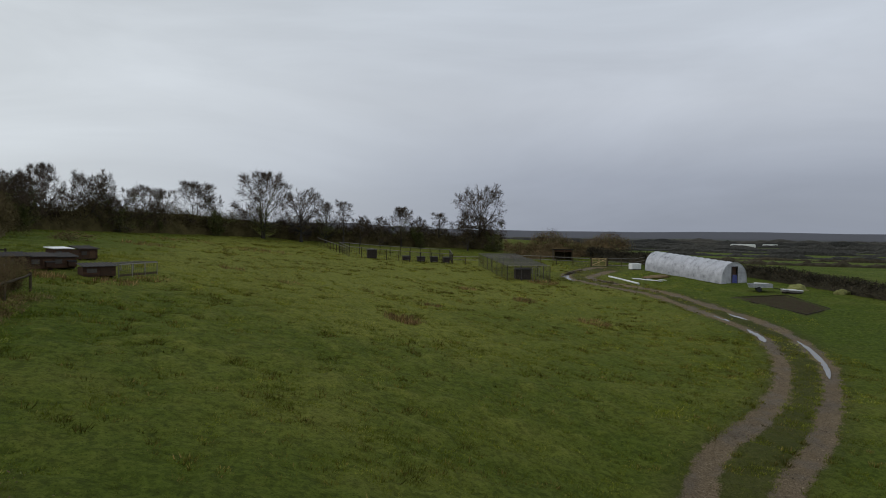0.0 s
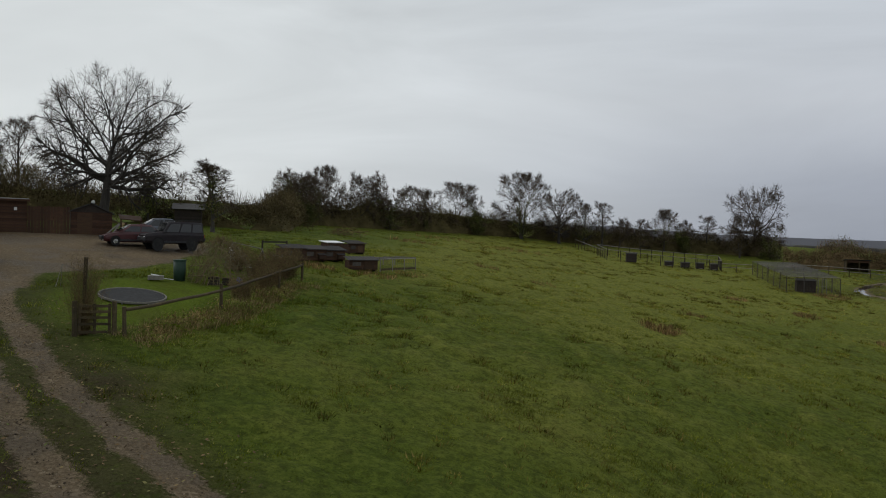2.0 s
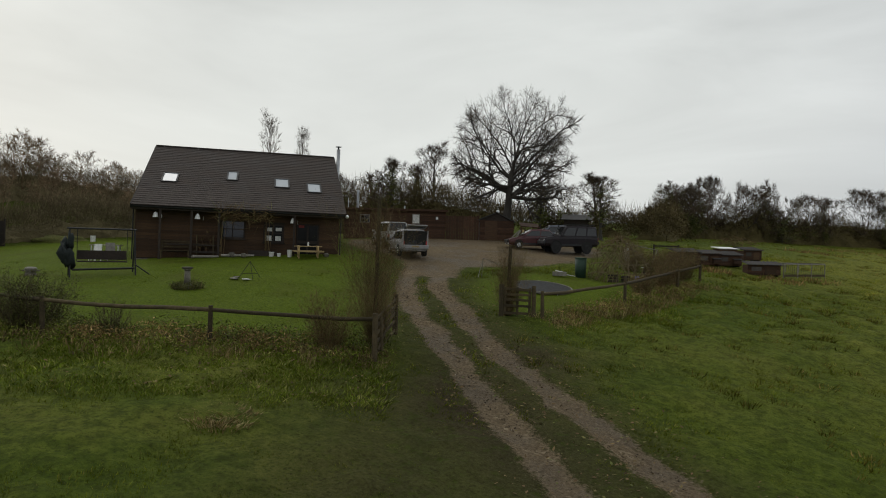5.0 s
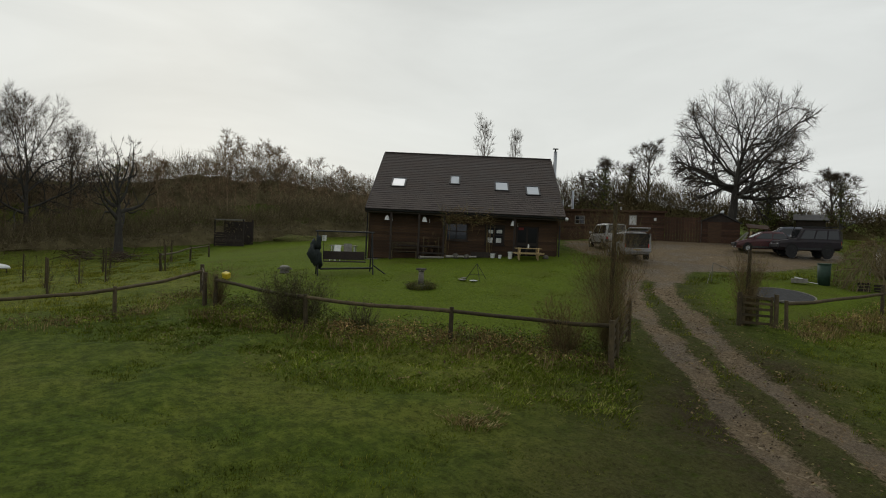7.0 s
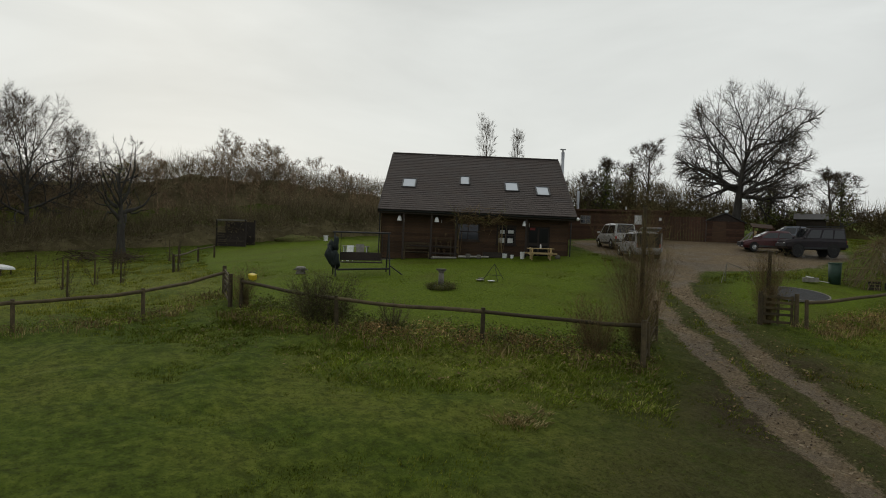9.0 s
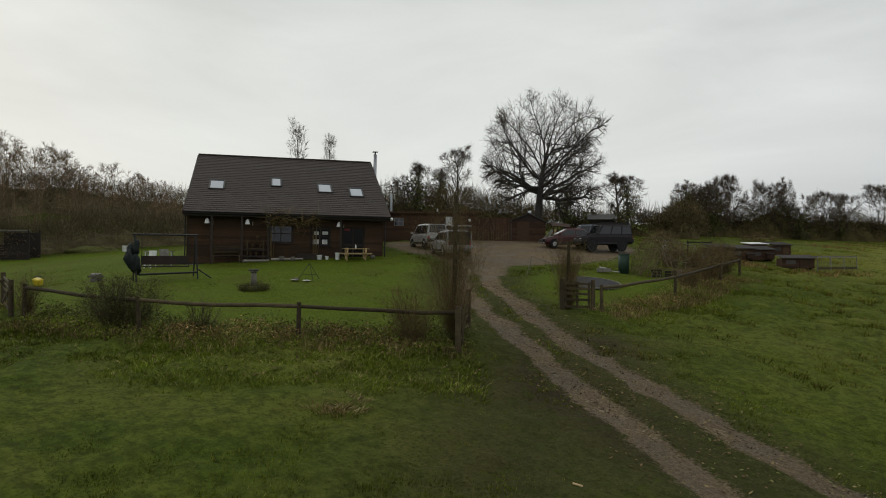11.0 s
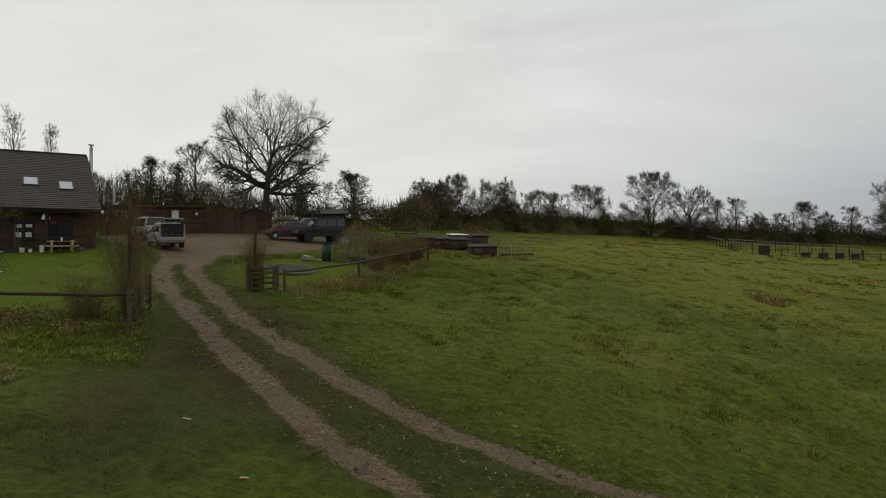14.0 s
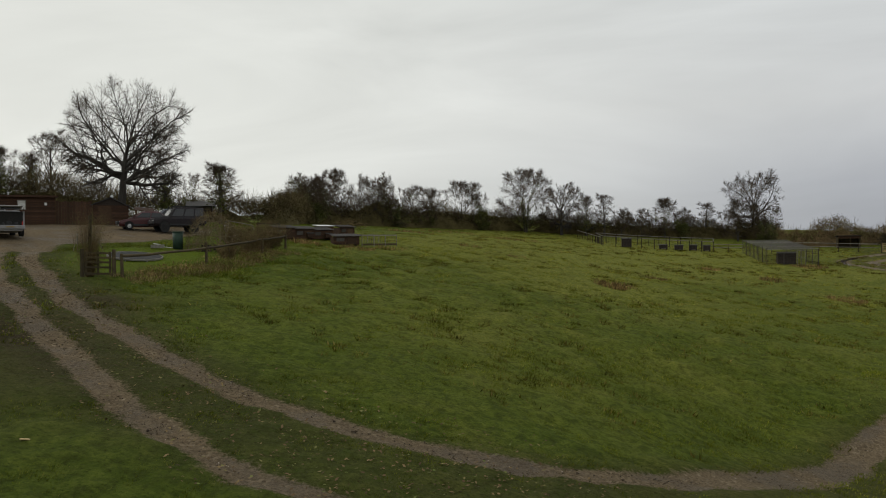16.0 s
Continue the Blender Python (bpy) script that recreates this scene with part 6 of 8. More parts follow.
def shrub_arrays(x, y, high, wide, seed, stems=40, leaves=0, leaf=0.02, lean=0.25, fork=8, r=0.009):
    rng = np.random.default_rng(seed)
    w = Wood(seed + 1)
    lv, lf = [], []
    g = ground_z(x, y)
    for _ in range(stems):
        a, q = rng.uniform(0, 6.28), rng.uniform(0, 1) ** 0.7
        p = np.array((x + math.cos(a) * wide * 0.18 * q, y + math.sin(a) * wide * 0.18 * q, g - 0.05))
        d = np.array((math.cos(a) * lean * q * 1.6, math.sin(a) * lean * q * 1.6, 1.0)) + rng.normal(0, 0.10, 3)
        d /= np.linalg.norm(d)
        ln = high * rng.uniform(0.55, 1.05)
        for k in range(3):
            e = d + rng.normal(0, 0.13, 3)
            e /= np.linalg.norm(e)
            w.twig(p, e, ln / 3 * 1.25, r * (1 - 0.25 * k))
            for _ in range(fork):
                t = e + 0.9 * rand_dir(rng)
                t /= np.linalg.norm(t)
                s = p + e * ln / 3 * rng.uniform(0.1, 1)
                w.twig(s, t, ln * rng.uniform(0.10, 0.26), r * 0.45)
                if leaves:
                    for _ in range(leaves):
                        c = s + t * ln * 0.15 + rng.normal(0, 0.06, 3)
                        u, v = rand_dir(rng), rand_dir(rng)
                        i = len(lv)
                        lv += [c - u * leaf, c + v * leaf * 0.6, c + u * leaf, c - v * leaf * 0.6]
                        lf.append((i, i + 1, i + 2, i + 3))
            p = p + e * ln / 3
    return (w.tv, w.tf), (lv, lf)


def shrub(label, x, y, high, wide, seed, twig="twig", leaf_mat="bramble", category="shrub", group="", **kw):
    a, b = shrub_arrays(x, y, high, wide, seed, **kw)
    ob = thing("shrub", label, category, x, y, ground_z(x, y), 0, group)
    off = Vector((x, y, ground_z(x, y)))
    share("bare_growth", put_mesh("bare_growth", [Vector(v) - off for v in a[0]], a[1], M[twig]), ob, Matrix())
    if b[0]:
        share("foliage", put_mesh("foliage", [Vector(v) - off for v in b[0]], b[1], M[leaf_mat]), ob, Matrix())
    return ob


# tall poles with dead climbers at both sides of the gateway
for x, y, high, seed, label in ((-16.75, 16.95, 4.6, 201, "tall pole wrapped in a dead climber beside the open gate"), (-17.0, 24.3, 2.7, 202, "tall pole with dead climbing stems beside the hurdle")):
    ob = on_land("garden_post", label, "post", x, y)
    part("pole", rod((0, 0, -0.3), (0.05, 0.02, high), 0.085, 0.065), M["fence_wood"], ob)
    (v, f), (lv, lf) = shrub_arrays(x, y, high * 1.02, 0.8, seed, 150, 1, 0.016, 0.12, 9, 0.006)
    off = Vector((x, y, ground_z(x, y)))
    share("dead_climber", put_mesh("dead_climber", [Vector(q) - off for q in v], f, M["bramble"]), ob, Matrix())["label"] = "brown dead climbing stems"
    share("dead_leaves", put_mesh("dead_leaves", [Vector(q) - off for q in lv], lf, M["bramble"]), ob, Matrix())["label"] = "withered brown leaves"
shrub("thick twiggy green-brown bush growing through the pole fence", -24.6, 10.1, 1.75, 3.0, 211, "twig", "ivy", stems=190, leaves=2, leaf=0.026, lean=0.5)
shrub("tangle of bare brown stems beside the gate", -17.6, 15.9, 1.7, 1.3, 212, "bramble", "bramble", stems=110, leaves=1, leaf=0.02, lean=0.35)
shrub("bare rose bush on the garden side of the fence", -22.6, 11.6, 1.1, 1.5, 213, "twig", "ivy", stems=40, leaves=1, leaf=0.02, lean=0.4)
shrub("brown shrub beside the small garden gate", -28.6, 8.75, 1.6, 0.6, 214, "bramble", "bramble", stems=50, leaves=1, leaf=0.022, lean=0.25)
VEG = "shrubs in the vegetable garden"
for k, (x, y, h, w_) in enumerate(((-16.4, 38.0, 1.9, 1.8), (-16.6, 40.2, 1.8, 2.0), (-17.4, 41.6, 1.6, 1.8), (-17.6, 38.8, 1.5, 1.6), (-16.0, 36.2, 1.5, 1.4), (-15.9, 33.6, 1.0, 1.2), (-19.6, 40.2, 1.5, 1.6))):
    shrub("brown leafless fruit shrub in the vegetable garden", x, y, h, w_, 220 + k, "bramble", "bramble", group=VEG, stems=110, leaves=2, leaf=0.026, lean=0.34)

# ---- on the western lawn ----
sx, sy = -33.0, 16.2
swing = on_land("swing_seat", "garden swing seat frame with dark rails and no canopy", "swing seat", sx, sy, along(-33.3, 15.2, -32.3, 17.9))
for x in (-1.3, 1.3):
    for dy in (-0.55, 0.55):
        part("leg", rod((x, dy, -0.05), (x, 0, 2.05), 0.035), M["black_iron"], swing)
part("top_bar", rod((-1.4, 0, 2.05), (1.4, 0, 2.05), 0.04), M["black_iron"], swing)
part("seat_bar", rod((-1.2, -0.5, 0.28), (1.25, -0.5, 0.36), 0.045), M["black_iron"], swing)
part("seat", boxes((2.0, 0.5, 0.05, 0, 0.1, 0.62), (2.0, 0.05, 0.4, 0, 0.35, 0.9)), M["dark_timber"], swing, "dark slatted seat")
for x in (-1.0, 1.0):
    part("hanger", rod((x, 0, 2.05), (x, 0.1, 0.62), 0.015, None, 5), M["black_iron"], swing)
part("brace", rod((1.3, -0.55, 0.5), (2.0, -0.6, 0.0), 0.03), M["black_iron"], swing)
cloth = bmesh.new()
for k in range(7):
    a = k * 0.9
    lumpy(cloth, 0.20, -1.42 + 0.15 * math.cos(a), -0.2 + 0.18 * math.sin(a), 1.45 - 0.12 * k, 0.7 + 0.07 * k, 0.9, 1.9, 0.8, k + 3)
part("canopy_cloth", cloth, M["green_cloth"], swing, "dark green canopy cloth hanging in folds", True)

dial = on_land("sundial", "weathered stone pedestal with a flat top ringed by plants", "sundial", -27.6, 17.1, 20)
part("base", boxes((0.55, 0.55, 0.16, 0, 0, 0.06)), M["stone"], dial, "", False, 0.02)
bm = bmesh.new()
tube(bm, (0, 0, 0.12), (0, 0, 0.70), 0.14, 0.105, 12)
tube(bm, (0, 0, 0.70), (0, 0, 0.78), 0.115, 0.16, 12)
part("shaft", bm, M["stone"], dial, "", True)
part("top", boxes((0.33, 0.33, 0.08, 0, 0, 0.82)), M["stone"], dial, "flat worn stone top", False, 0.02)
for k in range(9):
    a = k * 0.7
    shrub("small dark plant at the foot of the sundial", -27.6 + 0.42 * math.cos(a), 17.1 + 0.42 * math.sin(a), 0.32, 0.5, 240 + k, "bramble", "ivy", "plant", "plants round the sundial", stems=26, leaves=2, leaf=0.028, lean=0.7, fork=3)

staddle = on_land("staddle_stone", "pale mushroom-shaped garden stone on the lawn", "stone", -35.7, 14.3)
bm = bmesh.new()
tube(bm, (0, 0, 0), (0, 0, 0.28), 0.26, 0.17, 12)
part("foot", bm, M["stone"], staddle)
part("cap", lumpy(bmesh.new(), 0.26, 0, 0, 0.30, 1, 1, 0.34, 0.15, 3), M["grey_wood"], staddle, "pale rounded cap", True)
part("slab", boxes((0.5, 0.5, 0.07, 0, 0, 0.22, 0, 0, 20)), M["stone"], staddle)
for k, (dx, dy, s) in enumerate(((0, 0, 0.17), (0.5, 0.25, 0.15), (-0.3, 0.3, 0.12))):
    x, y = -28.2 + dx, 19.7 + dy
    dish = on_land("plate", "pale shallow dish lying on the lawn", "dish", x, y, 30 * k, "dishes on the lawn")
    part("dish", lumpy(bmesh.new(), s, 0, 0, 0.05, 1.2, 0.9, 0.22, 0.4, k), M["grey_wood" if k != 1 else "off_white"], dish)
pail = thing("pail", "bright yellow plastic pail hanging on the fence post", "pail", -27.85, 8.9, ground_z(-28.4, 8.6) + 1.12, 20)
part("body", boxes((0.26, 0.20, 0.22, 0, -0.1, 0.12, 14, 10, 0, 1.15)), M["yellow_plastic"], pail, "", False, 0.03)
part("handle", rod((-0.16, -0.1, 0.28), (0.16, -0.1, 0.30), 0.012, None, 5), M["black_iron"], pail)

frame_ = on_land("plant_tripod", "thin dark metal plant frame standing on the lawn", "plant frame", -28.0, 20.3, 25)
for dx, dy in ((-0.55, 0.0), (0.45, 0.3), (0.4, -0.35)):
    part("leg", rod((dx, dy, -0.05), (0.05, 0.0, 0.75), 0.012, None, 5), M["black_iron"], frame_)
part("crossbar", rod((-0.36, 0.0, 0.22), (0.32, 0.1, 0.24), 0.012, None, 5), M["black_iron"], frame_)
pole_fence("low dark pole fence at the back of the orchard", [(-43.1, 10.2), (-53.2, 14.6), (-58.9, 17.6)], 1.0, 0.05)

# the orchard: stakes with young bare trees
for k, (x, y, h) in enumerate(((-41.2, 7.1, 1.7), (-43.0, 10.4, 1.5), (-39.9, 4.3, 1.5), (-41.2, 5.9, 1.2), (-52.0, 13.0, 1.6), (-36.5, 4.0, 1.6), (-47.0, 4.0, 1.6), (-50.0, 8.5, 1.4), (-45.0, 1.0, 1.5), (-56.0, 10.0, 1.7), (-60.0, 14.5, 1.7))):
    ob = on_land("staked_sapling", "young bare fruit tree tied to a stake in the orchard", "sapling", x, y, 0, "orchard saplings")
    part("stake", rod((0, 0, -0.2), (0.03, 0, h), 0.045, 0.04, 7), M["fence_wood"], ob, "round stake")
    (v, f), _ = shrub_arrays(x + 0.12, y, h * 1.25, 0.7, 260 + k, 5, 0, 0.05, 0.25, 6, 0.014)
    off = Vector((x, y, ground_z(x, y)))
    share("sapling", put_mesh("sapling", [Vector(q) - off for q in v], f, M["twig"]), ob, Matrix())
sx, sy = -65.6, 3.6
skiff = on_land("upturned_boat", "small white upturned boat on trestles in the orchard", "boat", sx, sy, 35)
bm = bmesh.new()
loft(bm, [ring(bm, x, [(-w, 0.5), (-w * 0.8, 0.5 + h * 0.6), (0, 0.5 + h), (w * 0.8, 0.5 + h * 0.6), (w, 0.5)]) for x, w, h in ((-1.6, 0.45, 0.28), (-0.6, 0.6, 0.36), (0.6, 0.55, 0.34), (1.5, 0.25, 0.24), (1.8, 0.04, 0.12))])
part("hull", bm, M["off_white"], skiff, "dirty white hull")
for x in (-1.0, 0.9):
    part("trestle", boxes((0.08, 1.0, 0.07, x, 0, 0.47), (0.07, 0.07, 0.55, x, -0.42, 0.24), (0.07, 0.07, 0.55, x, 0.42, 0.24)), M["fence_wood"], skiff)
for x, y, label in ((-70.5, 10.2, "dark heap of old timber at the wood edge"), (-66.0, 12.5, "dark heap of cut branches at the wood edge")):
    ob = on_land("brush_heap", label, "heap", x, y)
    rngh = np.random.default_rng(int(-x))
    w = Wood(int(-x * 3))
    for _ in range(140):
        d = rand_dir(rngh) * np.array((1, 1, 0.25))
        p = rngh.normal(0, 1, 3) * np.array((1.6, 0.7, 0.22)) + np.array((0, 0, 0.35))
        w.twig(p, d / np.linalg.norm(d), rngh.uniform(0.6, 1.8), 0.035)
    share("branches", put_mesh("branches", w.tv, w.tf, M["twig"]), ob, Matrix())
pen = on_land("timber_pen", "tall dark timber frame stacked with old boards", "pen", -71.8, 23.4, along(-73.3, 22.2, -70.3, 24.5))
for x in (-1.6, 1.6):
    for dy in (0, 1.6):
        part("post", boxes((0.12, 0.12, 2.7, x, dy, 1.25)), M["dark_timber"], pen)
part("top_rail", boxes((3.4, 0.10, 0.12, 0, 0, 2.55)), M["grey_wood"], pen, "pale top rail")
for k in range(6):
    part("board", boxes((3.3, 0.04, 0.2, 0, 0, 0.12 + 0.22 * k)), M["dark_timber"], pen)
part("back", boxes((3.3, 0.05, 2.4, 0, 1.6, 1.2)), M["dark_timber"], pen)
heap = on_land("compost_heap", "long mossy compost heap at the back of the lawn", "heap", -73.2, 31.0, 70)
part("heap", lumpy(bmesh.new(), 1.0, 0, 0, 0.05, 2.4, 0.9, 0.55, 0.35, 6, 3), M["moss"], heap, "", True)
bin_ = on_land("feed_bin", "small white bin at the back of the lawn", "bin", -70.8, 33.0)
part("body", boxes((0.35, 0.35, 0.55, 0, 0, 0.27)), M["off_white"], bin_, "", False, 0.03)
part("lid", boxes((0.4, 0.4, 0.05, 0, 0, 0.58)), M["white_paint"], bin_)

# ---- vegetable garden east of the track ----
tr = on_land("trampoline", "round low trampoline with a black mat and pale rim", "trampoline", -19.1, 30.05)
slope_x, slope_y = (ground_z(-18.1, 30.05) - ground_z(-20.1, 30.05)) / 2, (ground_z(-19.1, 31.05) - ground_z(-19.1, 29.05)) / 2
tr.matrix_basis = Matrix.Translation((-19.1, 30.05, ground_z(-19.1, 30.05) + 0.02)) @ Vector((-slope_x, -slope_y, 1)).to_track_quat("Z", "Y").to_matrix().to_4x4() @ Matrix.Scale(0.86, 4)
bm = bmesh.new()
tube(bm, (0, 0, 0.10), (0, 0, 0.115), 1.49, None, 32)
part("mat", bm, M["rubber"], tr, "black jumping mat")
ring_v, ring_f = [], []
for i in range(32):
    a = 2 * math.pi * i / 32
    for r, z in ((1.53, 0.10), (1.53, 0.14), (1.59, 0.14), (1.59, 0.04)):
        ring_v.append((r * math.cos(a), r * math.sin(a), z))
for i in range(32):
    for k in range(4):
        ring_f.append((4 * i + k, 4 * i + (k + 1) % 4, 4 * ((i + 1) % 32) + (k + 1) % 4, 4 * ((i + 1) % 32) + k))
share("rim_pad", put_mesh("rim_pad", ring_v, ring_f, M["grey_wood"]), tr, Matrix())["label"] = "pale padded rim"
for k in range(8):
    a = 2 * math.pi * k / 8
    part("leg", rod((1.55 * math.cos(a), 1.55 * math.sin(a), -0.1), (1.55 * math.cos(a), 1.55 * math.sin(a), 0.10), 0.025, None, 6), M["steel"], tr)
mower = on_land("garden_cart", "small white plastic cart lying on the grass", "cart", -20.5, 33.8, 30)
mower.scale = (0.75, 0.75, 0.75)
bm = bmesh.new()
loft(bm, [ring(bm, x, [(-w, 0.32), (-w * 0.75, 0.06), (w * 0.75, 0.06), (w, 0.32)]) for x, w in ((-0.45, 0.2), (-0.2, 0.32), (0.25, 0.33), (0.5, 0.18))])
part("tub", bm, M["grey_wood"], mower)
part("handle", rod((0.45, 0, 0.15), (1.1, 0.1, 0.05), 0.02, None, 6), M["off_white"], mower)
part("lid", boxes((0.5, 0.34, 0.05, -0.02, 0, 0.36, 0, 10)), M["off_white"], mower)
af = on_land("washing_stand", "thin pale A-shaped washing stand on the grass", "stand", -21.8, 29.8, 40)
for a, b in (((-0.7, 0, 0), (-0.45, 0.1, 1.0)), ((-0.45, 0.1, 1.0), (0.5, 0.0, 0.62)), ((0.5, 0, 0.62), (0.75, -0.1, 0)), ((-0.5, 0.4, 0), (-0.45, 0.1, 1.0))):
    part("pole", rod(a, b, 0.013, None, 6), M["grey_wood"], af)
gb = on_land("water_butt", "dark green upright water butt at the dome", "water butt", -19.9, 34.9)
bm = bmesh.new()
tube(bm, (0, 0, -0.05), (0, 0, 0.95), 0.27, 0.30, 12)
part("barrel", bm, M["green_plastic"], gb, "", True)
part("lid", rod((0, 0, 0.95), (0, 0, 1.0), 0.32, None, 12), M["green_plastic"], gb)
# a dome of woven willow
dome = on_land("willow_dome", "woven dome of bare brown willow rods", "willow dome", -18.4, 36.2)
w = Wood(301)
for k in range(16):
    a0 = 2 * math.pi * k / 16
    for turn in (0.9, -0.9):
        pts = []
        for s in np.linspace(0, 1, 9):
            el, az = s * math.pi / 2 * 0.98, a0 + turn * s
            pts.append(np.array((1.55 * math.cos(el) * math.cos(az), 1.55 * math.cos(el) * math.sin(az), 2.1 * math.sin(el) - 0.1 * (1 - s))))
        w.tube([q + 0.10 * w.rng.normal(size=3) for q in pts], [0.014] * 9, 4)
for k in range(46):
    a0, lean = w.rng.uniform(0, 6.28), w.rng.uniform(0.5, 1.0)
    foot = np.array((1.6 * math.cos(a0), 1.6 * math.sin(a0), -0.1)) * w.rng.uniform(0.75, 1.0)
    top = np.array((0.3 * w.rng.normal(), 0.3 * w.rng.normal(), 2.3 * lean))
    w.tube([foot + (top - foot) * q + np.array((0, 0, 0.5 * q * (1 - q))) for q in (0, 0.3, 0.6, 1.0)], [0.018, 0.016, 0.013, 0.008], 4)
for z, r in ((0.35, 1.56), (0.85, 1.46), (1.35, 1.2), (1.75, 0.85)):
    w.tube([np.array((r * math.cos(q), r * math.sin(q), z + 0.06 * math.sin(3 * q))) for q in np.linspace(0, 6.2832, 25)], [0.016] * 25, 4)
for _ in range(380):
    el, az = w.rng.uniform(0, 1.5), w.rng.uniform(0, 6.28)
    p = np.array((1.55 * math.cos(el) * math.cos(az), 1.55 * math.cos(el) * math.sin(az), 2.1 * math.sin(el)))
    d = p / np.linalg.norm(p) + 0.9 * rand_dir(w.rng) + np.array((0, 0, 0.5))
    w.twig(p, d / np.linalg.norm(d), w.rng.uniform(0.2, 0.7), 0.009)
share("weave", put_mesh("weave", w.v, w.f, M["cane"]), dome, Matrix())
tagged(share("growth", put_mesh("growth", w.tv, w.tf, M["bramble"]), dome, Matrix()), "thin brown willow shoots", "", "", "stuff")
for dx, dy, s in ((0.2, -1.0, 0.5), (0.75, -0.7, 0.42)):
    cr = on_land("crate", "dark wooden crate inside the willow dome", "crate", -18.4 + dx, 36.2 + dy, 25)
    for z in (0.08, 0.22, 0.36):
        part("slat", boxes((s, 0.02, 0.1, 0, -s * 0.4, z), (s, 0.02, 0.1, 0, s * 0.4, z), (0.02, s * 0.8, 0.1, -s / 2, 0, z), (0.02, s * 0.8, 0.1, s / 2, 0, z)), M["dark_timber"], cr)
blue = on_land("blue_sack", "crumpled bright blue plastic sack beside the dome", "sack", -17.4, 36.3)
part("sack", lumpy(bmesh.new(), 0.22, 0, 0, 0.20, 0.8, 0.9, 1.0, 0.5, 8), M["blue_plastic"], blue)
pf = on_land("bean_frame", "leaning frame of pale garden poles and netting", "bean frame", -19.6, 40.6, 20)
for a, b in (((-0.9, 0, 0), (-0.5, 0, 1.5)), ((-0.2, 0.1, 0), (-0.5, 0, 1.5)), ((-0.5, 0, 1.5), (1.2, 0.1, 1.15)), ((0.8, -0.1, 0), (1.2, 0.1, 1.15)), ((1.5, 0.1, 0), (1.2, 0.1, 1.15)), ((-0.5, 0, 1.5), (0.6, -0.5, 0.55))):
    part("pole", rod(a, b, 0.028, None, 6), M["grey_wood"], pf)
part("netting", boxes((0.26, 0.08, 0.95, -0.45, 0.0, 0.75, 0, -8)), M["off_white"], pf, "pale bundle of netting")
wb = on_land("work_bench", "low pale slatted garden bench among the beds", "bench", -18.0, 39.4, 15)
for dy in (-0.16, 0, 0.16):
    part("slat", boxes((1.1, 0.13, 0.03, 0, dy, 0.48)), M["off_white"], wb)
for dx in (-0.45, 0.45):
    part("leg", boxes((0.05, 0.4, 0.5, dx, 0, 0.22)), M["dark_timber"], wb)
tank = on_land("water_tank", "small grey metal water tank in the vegetable garden", "tank", -18.6, 43.4, 10)
part("tank", boxes((0.6, 0.5, 0.75, 0, 0, 0.36)), M["steel"], tank, "", False, 0.03)
rail = on_land("rail_frame", "dark wooden rail on posts beside the hutches", "rail", -20.6, 47.2, 60)
part("rail", boxes((2.0, 0.06, 0.09, 0, 0, 0.95)), M["dark_timber"], rail)
for x in (-0.95, 0.95):
    part("post", boxes((0.08, 0.08, 1.1, x, 0, 0.5)), M["dark_timber"], rail)

# ---- hutches in the near field ----
def corrugated(w, d, z, pitch, waves=9, thick=0.03):
    """A corrugated sheet w wide and d deep, tipped towards -y."""
    bm = bmesh.new()
    n = waves * 4
    rows = []
    for y, dz in ((-d / 2, 0.0), (d / 2, d * math.tan(radians(pitch)))):
        rows.append([bm.verts.new((-w / 2 + w * i / n, y, z + dz + 0.022 * math.cos(2 * math.pi * i / 4))) for i in range(n + 1)])
    low = [[bm.verts.new(v.co - Vector((0, 0, thick))) for v in r] for r in rows]
    for i in range(n):
        bm.faces.new((rows[0][i], rows[0][i + 1], rows[1][i + 1], rows[1][i]))
        bm.faces.new((low[0][i + 1], low[0][i], low[1][i], low[1][i + 1]))
        bm.faces.new((rows[0][i + 1], rows[0][i], low[0][i], low[0][i + 1]))
    return bm


def hutch(label, x, y, turn, w, d, h, roof="bitumen", ramp=True, group="animal hutches"):
    ob = on_land("animal_hutch", label, "hutch", x, y, turn, group)
    part("body", boxes((w, d, h - 0.12, 0, 0, h / 2)), M["shed_wood"], ob, "dark brown boarded walls", False, 0.01)
    for k in range(int(h / 0.16)):
        part("board", boxes((w + 0.02, 0.02, 0.14, 0, -d / 2 - 0.012, 0.14 + k * 0.155, 4)), M["shed_wood"], ob)
    part("door", boxes((w * 0.34, 0.03, h * 0.62, w * 0.2, -d / 2 - 0.035, h * 0.46)), M["timber"], ob, "brown hutch door")
    part("mesh_window", boxes((w * 0.3, 0.02, h * 0.34, -w * 0.24, -d / 2 - 0.035, h * 0.6)), M["mesh_wire"], ob, "small wire-mesh window")
    if roof == "white":
        part("roof", boxes((w + 0.2, d + 0.25, 0.04, 0, 0, h, 5)), M["white_paint"], ob, "pale painted flat roof")
    else:
        part("roof", corrugated(w + 0.22, d + 0.30, h - 0.02, 9), M[roof], ob, "dark corrugated roof sheet")
    for s in (-1, 1):
        part("runner", boxes((0.06, d, 0.1, s * w * 0.42, 0, 0.03)), M["dark_timber"], ob)
    if ramp:
        part("nest_box", boxes((0.5, 0.32, 0.3, w * 0.26, -d / 2 - 0.16, 0.32)), M["shed_wood"], ob, "boarded nest box")
        part("nest_lid", boxes((0.56, 0.38, 0.03, w * 0.26, -d / 2 - 0.17, 0.49, 14)), M["bitumen"], ob)
    return ob


